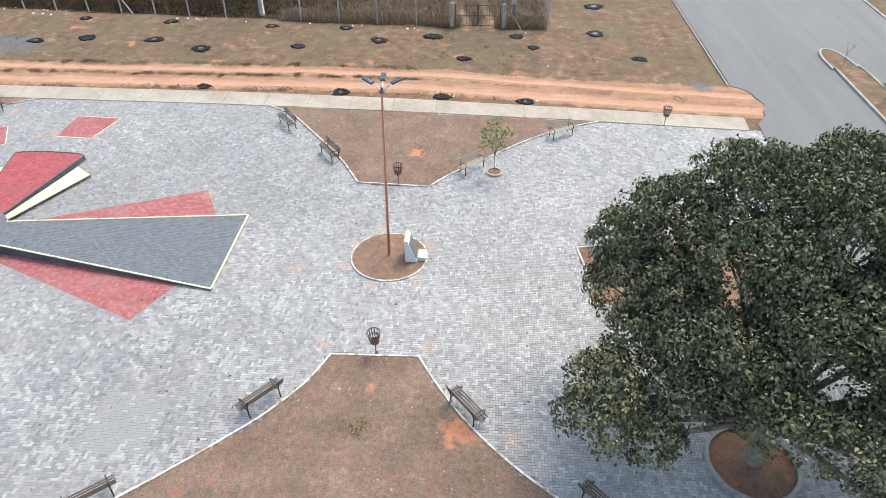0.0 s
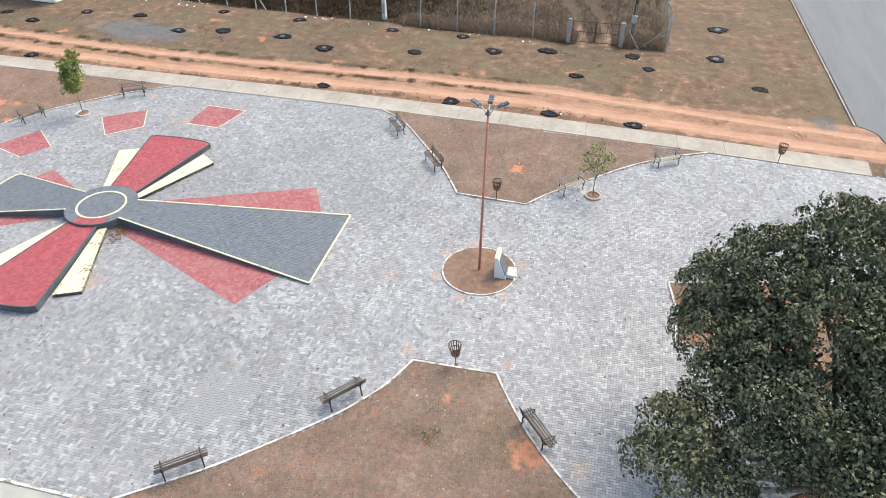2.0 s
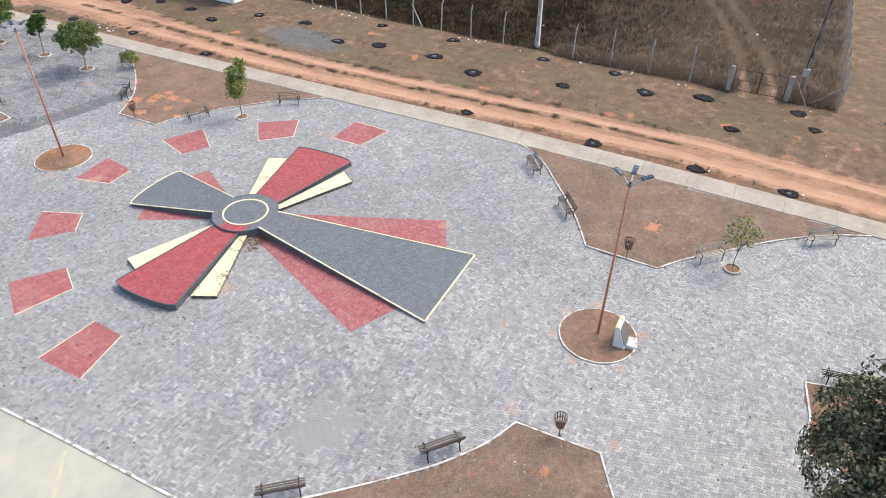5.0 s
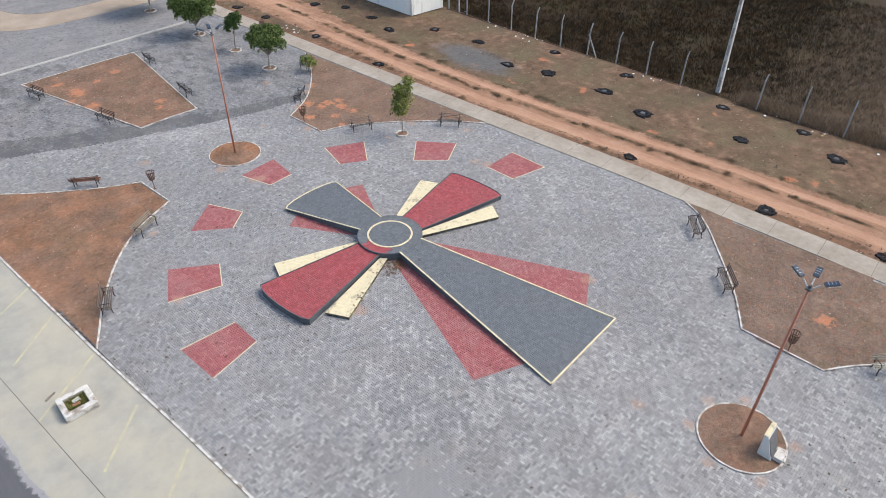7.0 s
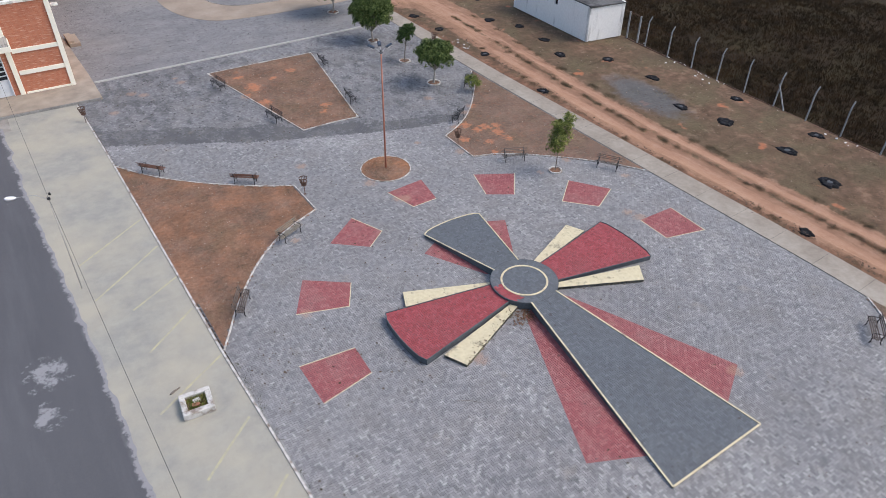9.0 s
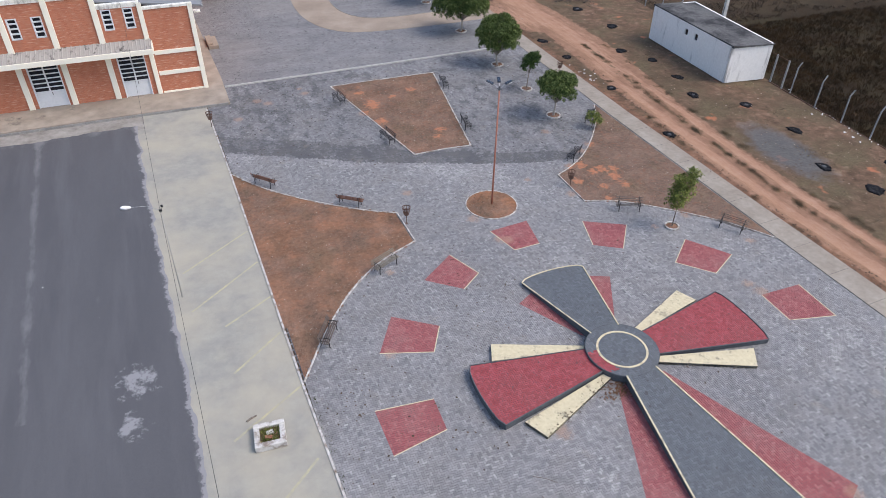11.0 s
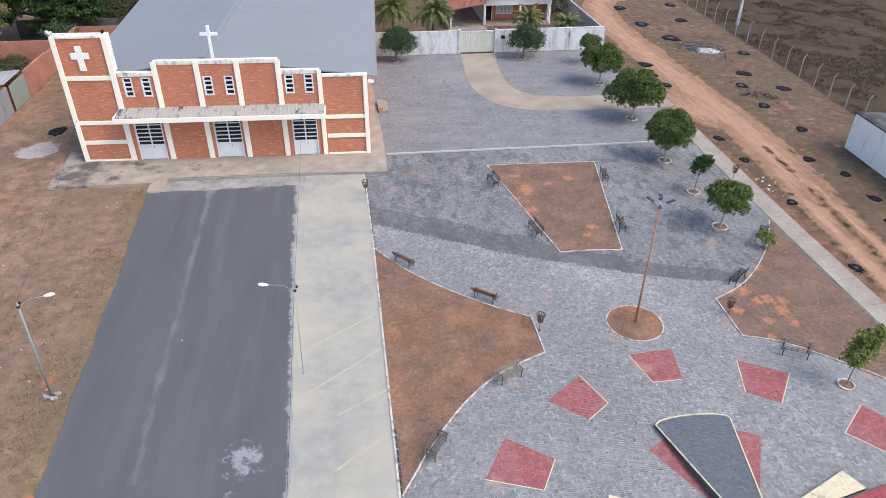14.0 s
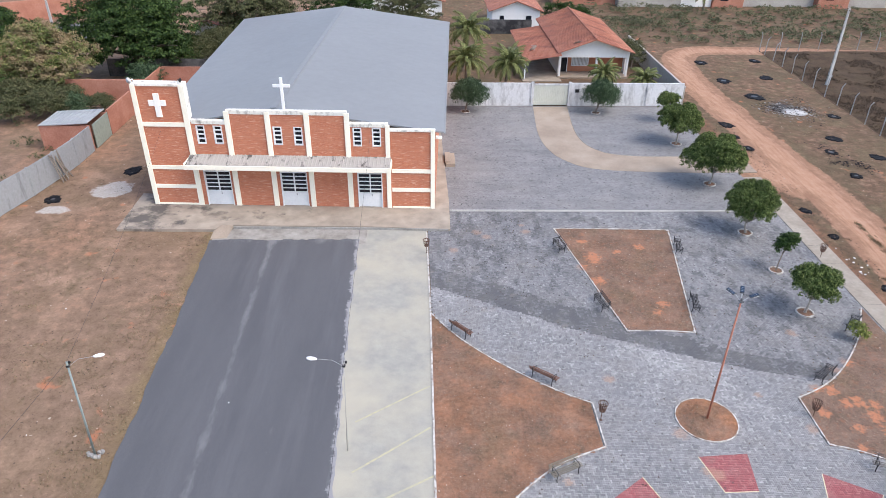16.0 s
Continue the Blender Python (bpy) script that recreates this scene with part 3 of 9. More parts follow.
# ---------------------------------------------------------------- geometry helpers
class Shape:
    """Collects vertices and faces; each shape becomes one mesh."""

    def __init__(self):
        self.v, self.f = [], []

    def add(self, verts, faces):
        n = len(self.v)
        self.v += [tuple(p) for p in verts]
        self.f += [tuple(i + n for i in f) for f in faces]
        return self

    def box(self, c, s, m=None, ch=0.0):
        """A box round c of size s; ch: the chamfer on its edges; m: a turn about c."""
        h = [k / 2 for k in s]
        ch = min(ch, min(h) * 0.8)
        c = Vector(c)
        if ch <= 0:
            p = [Vector((x * h[0], y * h[1], z * h[2])) for x in (-1, 1) for y in (-1, 1) for z in (-1, 1)]
            fs = [(0, 1, 3, 2), (4, 6, 7, 5), (0, 4, 5, 1), (2, 3, 7, 6), (0, 2, 6, 4), (1, 5, 7, 3)]
        else:
            p, ix = [], {}
            for x in (-1, 1):
                for y in (-1, 1):
                    for z in (-1, 1):
                        for a in range(3):
                            ix[x, y, z, a] = len(p)
                            p.append(Vector([k * (hh if i == a else hh - ch) for i, (k, hh) in enumerate(zip((x, y, z), h))]))
            fs = []
            for a in range(3):
                o = [i for i in range(3) if i != a]
                for s1 in (-1, 1):
                    def key(p1, p2, ax, s1=s1, a=a, o=o):
                        k = [0, 0, 0]
                        k[a], k[o[0]], k[o[1]] = s1, p1, p2
                        return ix[(*k, ax)]
                    fs.append((key(-1, -1, a), key(1, -1, a), key(1, 1, a), key(-1, 1, a)))
                    for s2 in (-1, 1):
                        k0, k1 = [0, 0, 0], [0, 0, 0]
                        k0[o[0]], k0[o[1]], k0[a] = s1, s2, -1
                        k1[o[0]], k1[o[1]], k1[a] = s1, s2, 1
                        fs.append((ix[(*k0, o[0])], ix[(*k1, o[0])], ix[(*k1, o[1])], ix[(*k0, o[1])]))
            for x in (-1, 1):
                for y in (-1, 1):
                    for z in (-1, 1):
                        fs.append(tuple(ix[x, y, z, a] for a in range(3)))
        if m is not None:
            p = [m.to_3x3() @ k for k in p]
        return self.add([c + k for k in p], fs)

    def beam(self, a, b, w, h, ch=0.0, up=(0, 0, 1)):
        """A bar of w by h from a to b."""
        a, b = Vector(a), Vector(b)
        d = (b - a).normalized()
        side = d.cross(Vector(up))
        side = side.normalized() if side.length > 1e-4 else Vector((1, 0, 0))
        top = side.cross(d)
        m = Matrix((side, d, top)).transposed()
        return self.box((a + b) / 2, (w, (b - a).length, h), m, ch)

    def prism(self, poly, z0, z1):
        n = len(poly)
        zt = z1 if callable(z1) else (lambda x, y: z1)
        self.add([(x, y, z0) for x, y in poly] + [(x, y, zt(x, y)) for x, y in poly],
                 [tuple(range(n - 1, -1, -1)), tuple(range(n, 2 * n))] + [(i, (i + 1) % n, n + (i + 1) % n, n + i) for i in range(n)])
        return self

    def tube(self, path, radii, sides=8, cap=True):
        path = [Vector(p) for p in path]
        radii = radii if hasattr(radii, "__len__") else [radii] * len(path)
        vs, fs, ref = [], [], None
        for i, p in enumerate(path):
            d = (path[min(i + 1, len(path) - 1)] - path[max(i - 1, 0)]).normalized()
            ref = (ref - d * ref.dot(d)) if ref is not None else d.orthogonal()
            ref = ref.normalized() if ref.length > 1e-5 else d.orthogonal().normalized()
            o = d.cross(ref)
            vs += [p + (ref * math.cos(2 * math.pi * k / sides) + o * math.sin(2 * math.pi * k / sides)) * radii[i] for k in range(sides)]
        for i in range(len(path) - 1):
            for k in range(sides):
                fs.append((i * sides + k, i * sides + (k + 1) % sides, (i + 1) * sides + (k + 1) % sides, (i + 1) * sides + k))
        if cap:
            fs += [tuple(range(sides - 1, -1, -1)), tuple(range((len(path) - 1) * sides, len(path) * sides))]
        return self.add(vs, fs)

    def ring(self, c, r0, r1, z0, z1, n=32, wob=0.0, seed=0):
        rr = random.Random(seed)
        w = [1 + wob * (rr.random() - 0.5) for _ in range(n)]
        vs = []
        for r, z in ((r0, z0), (r1, z0), (r1, z1), (r0, z1)):
            vs += [(c[0] + r * w[k] * math.cos(2 * math.pi * k / n), c[1] + r * w[k] * math.sin(2 * math.pi * k / n), z) for k in range(n)]
        fs = [(a * n + k, a * n + (k + 1) % n, ((a + 1) % 4) * n + (k + 1) % n, ((a + 1) % 4) * n + k) for a in range(4) for k in range(n)]
        return self.add(vs, fs)

    def disc(self, c, r, z, n=32, rings=4, lift=0.0):
        vs = [(c[0], c[1], z + lift)]
        for j in range(1, rings + 1):
            q = j / rings
            vs += [(c[0] + r * q * math.cos(2 * math.pi * k / n), c[1] + r * q * math.sin(2 * math.pi * k / n), z + lift * (1 - q * q)) for k in range(n)]
        fs = [(0, 1 + k, 1 + (k + 1) % n) for k in range(n)]
        for j in range(rings - 1):
            fs += [(1 + j * n + k, 1 + (j + 1) * n + k, 1 + (j + 1) * n + (k + 1) % n, 1 + j * n + (k + 1) % n) for k in range(n)]
        return self.add(vs, fs)

    def mesh(self, name, material, smooth=False):
        me = bpy.data.meshes.new(name)
        me.from_pydata(self.v, [], self.f)
        me.materials.append(material)
        b2 = bmesh.new()
        b2.from_mesh(me)
        bmesh.ops.recalc_face_normals(b2, faces=b2.faces)
        b2.to_mesh(me)
        b2.free()
        if smooth:
            me.polygons.foreach_set("use_smooth", [True] * len(me.polygons))
        return me


def part(name, shape, material, parent, label="", smooth=False, kind=""):
    ob = new(name, shape.mesh(name, material, smooth) if isinstance(shape, Shape) else shape)
    ob.parent = parent
    return tagged(ob, label, kind=kind)


def thing(name, label, category, group="", kind="", at=None):
    ob = new(name)
    ob.empty_display_size = 0.2
    if at is not None:
        ob.matrix_basis = at
    return tagged(ob, label, category, group, kind)


def solid(name, shape, material, label, category, group="", kind="", smooth=False):
    return tagged(new(name, shape.mesh(name, material, smooth)), label, category, group, kind)


def at(x, y, z=0.0, turn=0.0):
    return pose(x, y, z, 0, 0, turn)


def raw_mesh(name, verts, faces, material):
    """A mesh from arrays; all faces have the same number of corners."""
    me = bpy.data.meshes.new(name)
    k = faces.shape[1]
    me.vertices.add(len(verts))
    me.vertices.foreach_set("co", np.asarray(verts, np.float32).ravel())
    me.loops.add(faces.size)
    me.loops.foreach_set("vertex_index", faces.ravel().astype(np.int32))
    me.polygons.add(len(faces))
    me.polygons.foreach_set("loop_start", np.arange(0, faces.size, k, dtype=np.int32))
    me.materials.append(material)
    me.update(calc_edges=True)
    return me


def value_noise(x, y, seed=0):
    """Smooth noise in 0..1 on arrays, one cell a unit."""
    x, y = np.asarray(x, float), np.asarray(y, float)
    xi, yi = np.floor(x).astype(np.int64), np.floor(y).astype(np.int64)
    fx, fy = x - xi, y - yi
    fx, fy = fx * fx * (3 - 2 * fx), fy * fy * (3 - 2 * fy)

    def h(a, c):
        n = (a * 374761393 + c * 668265263 + seed * 974634777) & 0x7FFFFFFF
        n = ((n ^ (n >> 13)) * 1274126177) & 0x7FFFFFFF
        return ((n ^ (n >> 16)) & 0xFFFF) / 65535.0
    return (h(xi, yi) * (1 - fx) + h(xi + 1, yi) * fx) * (1 - fy) + (h(xi, yi + 1) * (1 - fx) + h(xi + 1, yi + 1) * fx) * fy


def fractal(x, y, seed=0, octaves=4):
    s, a, t = 0.0, 1.0, 0.0
    for o in range(octaves):
        s = s + a * value_noise(np.asarray(x) * 2**o, np.asarray(y) * 2**o, seed + o)
        t += a
        a *= 0.55
    return s / t


def smooth_line(pts, per=6):
    """A Catmull-Rom line through the points."""
    p = [Vector((*q, 0)) if len(q) == 2 else Vector(q) for q in pts]
    out = []
    for i in range(len(p) - 1):
        a, b2, c, d = p[max(i - 1, 0)], p[i], p[i + 1], p[min(i + 2, len(p) - 1)]
        for k in range(per):
            t = k / per
            out.append(0.5 * ((2 * b2) + (c - a) * t + (2 * a - 5 * b2 + 4 * c - d) * t * t + (3 * b2 - a - 3 * c + d) * t**3))
    return [(q.x, q.y) for q in out + [p[-1]]]


def inside(poly, x, y):
    x, y = np.asarray(x), np.asarray(y)
    r = np.zeros(x.shape, bool)
    for (x0, y0), (x1, y1) in zip(poly, poly[1:] + poly[:1]):
        if y0 != y1:
            r ^= ((y0 > y) != (y1 > y)) & (x < (x1 - x0) * (y - y0) / (y1 - y0) + x0)
    return r


def ribbon(line, w0, w1, z0, z1, closed=False):
    """A strip along a line in plan, from w0 to w1 to its left, with a flat top at z1."""
    s = Shape()
    n = len(line)
    ps = []
    for i, p in enumerate(line):
        a = Vector(line[(i - 1) % n] if closed or i else line[0])
        c = Vector(line[(i + 1) % n] if closed or i < n - 1 else line[-1])
        d1 = (Vector(p) - a).normalized() if (Vector(p) - a).length else (c - Vector(p)).normalized()
        d2 = (c - Vector(p)).normalized() if (c - Vector(p)).length else d1
        t = (d1 + d2).normalized()
        nrm = Vector((-t.y, t.x))
        k = 1 / max(0.5, nrm.dot(Vector((-d1.y, d1.x))))
        ps.append([Vector(p) + nrm * w0 * k, Vector(p) + nrm * w1 * k])
    vs = []
    for a, c in ps:
        vs += [(a.x, a.y, z0), (a.x, a.y, z1), (c.x, c.y, z1), (c.x, c.y, z0)]
    fs = []
    for i in range(n if closed else n - 1):
        j = (i + 1) % n
        fs += [(i * 4 + k, j * 4 + k, j * 4 + (k + 1) % 4, i * 4 + (k + 1) % 4) for k in range(4)]
    if not closed:
        fs += [(0, 1, 2, 3), ((n - 1) * 4 + 3, (n - 1) * 4 + 2, (n - 1) * 4 + 1, (n - 1) * 4)]
    return s.add(vs, fs)


def slab(poly, z0, z1):
    """A solid slab in plan; the outline may be hollow."""
    s = Shape()
    n = len(poly)
    if sum((x1 - x0) * (y1 + y0) for (x0, y0), (x1, y1) in zip(poly, poly[1:] + poly[:1])) > 0:
        poly = poly[::-1]
    from_tess = mathutils_tess(poly)
    s.add([(x, y, z1) for x, y in poly], from_tess)
    s.add([(x, y, z0) for x, y in poly] + [(x, y, z1) for x, y in poly], [(i, (i + 1) % n, n + (i + 1) % n, n + i) for i in range(n)])
    return s


def mathutils_tess(poly):
    from mathutils.geometry import tessellate_polygon
    return [tuple(t) for t in tessellate_polygon([[Vector((x, y, 0)) for x, y in poly]])]


# ---------------------------------------------------------------- the plan
W_ARC = smooth_line([(-5.75, 12.15), (-8.36, 10.95), (-10.58, 9.09), (-12.5, 6.67), (-13.55, 5.0), (-14.18, 3.98)])
W_TOP = smooth_line([(-14.36, 23.6), (-12.95, 21.4), (-11.12, 19.32), (-9.22, 17.62), (-7.3, 16.15), (-5.75, 15.25)])
BED_W = W_TOP + W_ARC + [(-14.3, 12.0)]
NE_TOP = smooth_line([(13.85, 23.9), (12.3, 21.3), (10.5, 19.05), (8.73, 17.31), (7.2, 16.25), (5.68, 15.52)])
NE_ARC = smooth_line([(5.6, 12.12), (7.7, 11.22), (10.55, 8.75), (12.5, 6.6), (13.9, 4.5)])
BED_NE = NE_TOP + NE_ARC
SE_ARC = smooth_line([(13.85, -10.1), (12.75, -11.7), (10.5, -13.55), (8.02, -15.4), (5.8, -16.68)])
SE_LOW = smooth_line([(5.64, -20.28), (6.97, -21.36), (8.56, -23.04), (10.62, -25.2), (12.22, -27.46), (13.15, -29.4)])
BED_SE = SE_ARC + SE_LOW + [(13.6, -18.0)]
SW_ARC = smooth_line([(-5.86, -17.66), (-7.28, -17.02), (-8.69, -15.99), (-9.74, -14.98), (-10.67, -14.0), (-12.11, -12.37), (-13.95, -9.9)])
SW_LOW = smooth_line([(-14.0, -30.2), (-12.4, -27.4), (-11.2, -25.6), (-10.02, -24.14), (-8.68, -22.84), (-7.26, -21.8), (-5.77, -20.9)])
BED_SW = SW_LOW + SW_ARC
BED_N = [(-4.6, 34.85), (-2.2, 21.62)] + smooth_line([(-1.1, 21.62), (0.0, 21.6), (1.0, 21.5)], 3) + [(1.97, 21.38), (4.36, 34.5), (0.0, 34.75)]
BED_S = [(1.15, -27.2), (-0.6, -27.5), (-2.4, -27.45), (-4.7, -37.0), (3.6, -37.0)]
POLE_S, POLE_N = (0.0, -19.05), (0.0, 13.95)
WALK_L = [(14.4, 44.5), (14.25, 36.0), (14.0, 22.0), (13.95, 4.0), (13.95, -7.2), (13.7, -17.6), (13.3, -27.5), (12.65, -37.8)]
WALK_R = [(16.05, 44.5), (15.85, 36.0), (15.55, 22.0), (15.6, 4.0), (15.65, -7.2), (15.4, -17.6), (14.85, -27.5), (14.2, -37.9)]
STRIP_E = [(-14.55, 34.6), (-14.35, 24.0), (-14.22, 4.0), (-14.05, -2.5), (-13.95, -12.0), (-14.0, -38.2)]
CH_O, CH_TURN = Vector((-13.92, 38.12, 0.0)), -2.42     # south-east corner of the church front

# ---------------------------------------------------------------- ground sheet
def axis(lo, hi, step, far):
    core = list(np.arange(lo, hi + 1e-6, step))
    out, d = [], step
    p = hi
    while p < far:
        d *= 1.35
        p += d
        out.append(p)
    back, d, p = [], step, lo
    while p > -far:
        d *= 1.35
        p -= d
        back.append(p)
    return np.array(back[::-1] + core + out)


gx, gy = np.unique(np.round(np.concatenate([axis(-64, 74, 0.6, 2500), np.arange(15.0, 30.0, 0.2)]), 3)), axis(-62, 132, 0.6, 2500)
GX, GY = np.meshgrid(gx, gy)
X, Y = GX.ravel(), GY.ravel()
nx, ny = len(gx), len(gy)
idx = np.arange(nx * ny).reshape(ny, nx)
quads = np.stack([idx[:-1, :-1], idx[:-1, 1:], idx[1:, 1:], idx[1:, :-1]], -1).reshape(-1, 4)


def path_dist(pts, x, y):
    """The distance to a line in plan, and the side (left is positive)."""
    best, side = np.full(x.shape, 1e9), np.zeros(x.shape)
    for (x0, y0), (x1, y1) in zip(pts, pts[1:]):
        dx, dy = x1 - x0, y1 - y0
        t = np.clip(((x - x0) * dx + (y - y0) * dy) / (dx * dx + dy * dy), 0, 1)
        ex, ey = x - x0 - t * dx, y - y0 - t * dy
        d = np.hypot(ex, ey)
        s = (dx * ey - dy * ex)
        side = np.where(d < best, s, side)
        best = np.minimum(d, best)
    return best, side


TRACK = smooth_line([(16.2, -42.0), (16.5, -38.0), (16.9, -33.0), (17.6, -27.0), (18.35, -20.0), (18.45, -12.0), (18.3, -4.0), (18.1, 3.0), (18.1, 8.5), (18.4, 15.0), (19.1, 24.0), (20.2, 35.0), (20.4, 44.0), (20.1, 52.0), (20.0, 62.0), (20.0, 72.0), (20.6, 80.0), (22.2, 86.5), (26.0, 90.0), (36.0, 90.0), (60.0, 88.0), (90.0, 92.0)])
FENCE = [(27.75, -27.2), (27.8, -20.2), (28.25, -11.5), (28.75, 0.0), (29.3, 9.0), (29.75, 15.6), (30.4, 22.8), (32.0, 36.0), (33.1, 50.0), (34.0, 65.0), (35.5, 90.5)]
GX_T = smooth_line([(26.5, -22.1), (30.0, -21.9), (34.4, -21.0), (38.8, -19.65), (43.7, -18.0), (50.0, -15.5), (70.0, -8.0)])
dt, st = path_dist(TRACK, X, Y)
across = np.where(st > 0, -dt, dt)                       # to the east of the crown line is positive
wob = 0.5 * (fractal(Y * 0.22, X * 0.03, 3, 3) - 0.5)
north = np.clip((Y - 20) / 14, 0, 1)
mouth_s = np.clip((-29 - Y) / 8, 0, 1)
lo, hi = -2.05 - 0.2 * north, 1.5 + 0.75 * north + 0.7 * mouth_s
track = np.clip(0.5 + np.minimum(across + wob - lo, hi + wob - across) / 0.7, 0, 1)
lane_w = np.clip(1.0 - np.abs(across + wob * 0.6 + 1.15) / 0.75, 0, 1)
lane_e = np.clip(1.0 - np.abs(across + wob * 0.6 - 0.85) / 0.55, 0, 1)
lanes = np.maximum(np.maximum(lane_w, lane_e) * (1 - 0.8 * north), 0.62 * north * np.clip(1.5 - np.abs(across + wob) / 1.3, 0, 1))
lanes = np.maximum(lanes, 0.6 * np.clip(1.3 - np.hypot((X - 17.6) * 0.8, (Y - 45.6 + 0.8 * (X - 17.6)) * 0.75) / 3.4, 0, 1) * (X > 14))
tuft = np.clip(1.0 - np.abs(across + 0.5 * wob) / 0.5, 0, 1) * 0.75 * (Y > -26) * (Y < 36)
tuft = np.maximum(tuft, 0.50 * np.clip(1.0 - np.abs(across - 1.75) / 0.5, 0, 1) * (Y > -28) * (Y < 30))
dg, _ = path_dist(GX_T, X, Y)
gate_track = np.clip(0.5 + (0.42 - np.abs(np.abs(dg) - 0.95)) / 0.7, 0, 1) * (X > 27)
bare_w = np.clip(0.32 + 0.9 * (fractal(X * 0.12, Y * 0.12, 21, 4) - 0.52), 0, 1) * ((X < -30) & (Y > -20) & (Y < 70))
drive_mouth = np.clip(0.5 + (3.9 - np.hypot((X - 17.6) * 0.8, (Y - 45.6 + 0.8 * (X - 17.6)) * 0.75)) / 2.2, 0, 1)
track = np.maximum.reduce([track, gate_track * np.where(X > 34, 0.3, 0.5), bare_w, drive_mouth])
fx = np.interp(Y, [q[1] for q in FENCE], [q[0] for q in FENCE])
field = np.clip(0.5 + (X - fx - 0.1) / 0.8, 0, 1) * np.clip(0.5 + (Y + 27.5) / 0.8, 0, 1) * np.clip(0.5 + (90.0 - Y) / 1.0, 0, 1)
field = field * (1 - 0.75 * gate_track * np.clip(1.05 - (X - 29) / 16, 0.3, 1))
ash = np.clip(1.35 - np.hypot((X - 22.4 - 0.1 * (Y - 12)) / 2.5, (Y - 12.6) / 5.2), 0, 1)
ash = np.maximum(ash, np.clip(1.2 - np.hypot((X - 27.2) / 2.6, (Y - 63.5) / 3.6), 0, 1))
ash = np.maximum(ash, np.clip(1.1 - np.hypot((X - 18.6) / 1.6, (Y + 36.4) / 1.5), 0, 1))
pads = 1.3 * np.clip(1.15 - np.hypot((X + 41.7) / 2.2, (Y - 42.2) / 2.1), 0, 1)
pads = np.maximum(pads, 1.0 * np.clip(1.1 - np.hypot((X + 45.0) / 1.9, (Y - 38.4) / 1.4), 0, 1))
Z = -0.045 - 0.03 * (1 - fractal(X * 0.5, Y * 0.5, 8, 3)) * (np.hypot(X, Y) < 160)
Z = Z - 0.05 * lanes * (np.hypot(X, Y) < 160)
outer = (X > 16.4) & (Y > -37) & (np.hypot(X, Y) < 150)
Z = Z + np.where(outer, 0.16 * (fractal(X * 0.35, Y * 0.35, 5, 3) - 0.5) * np.clip((X - 16.4) / 2, 0, 1) * np.clip((Y + 37) / 3, 0, 1), 0)
ground_me = raw_mesh("ground", np.stack([X, Y, Z], 1), quads, ground_mat)
# straw rises towards the south, where haze is lifted into the ground's colour
for nme, arr in (("track", track), ("lanes", lanes), ("field", field), ("tuft", tuft), ("ash", ash), ("straw", np.maximum(np.clip((-4 - Y) / 12, 0, 1) * np.clip(1.6 - (X - fx) / 1.5, 0, 1), 0.55 * np.clip((-5 - Y) / 12, 0, 1) + 0.42 * np.clip((Y - 34) / 10, 0, 1))), ("far_field", np.clip((X - fx - 3) / 12, 0, 1)), ("west", np.clip((-26 - X) / 2, 0, 1)), ("pads", pads), ("lot_edge", np.clip(1 - (np.interp(Y, [-60, -38, 9.4, 21, 34], [-29.2, -29.3, -29.75, -30.25, -31.0]) - X) / 2.2, 0, 1) * (X < -29) * (Y < 36)), ("verge_red", np.clip(1 - np.abs(X - 15.9) / 1.0, 0, 1) * (Y > -36) * (Y < 60))):
    a = ground_me.attributes.new(nme, "FLOAT", "POINT")
    a.data.foreach_set("value", np.asarray(arr, np.float32))
ground_me.polygons.foreach_set("use_smooth", [True] * len(ground_me.polygons))
tagged(new("ground", ground_me), "trodden reddish-brown earth with dry grass and a sandy wheel track", "ground", kind="structure")


def set_attr(me, name, fn):
    co = np.empty(len(me.vertices) * 3, np.float32)
    me.vertices.foreach_get("co", co)
    co = co.reshape(-1, 3)
    a = me.attributes.new(name, "FLOAT", "POINT")
    a.data.foreach_set("value", np.asarray(fn(co[:, 0], co[:, 1]), np.float32))


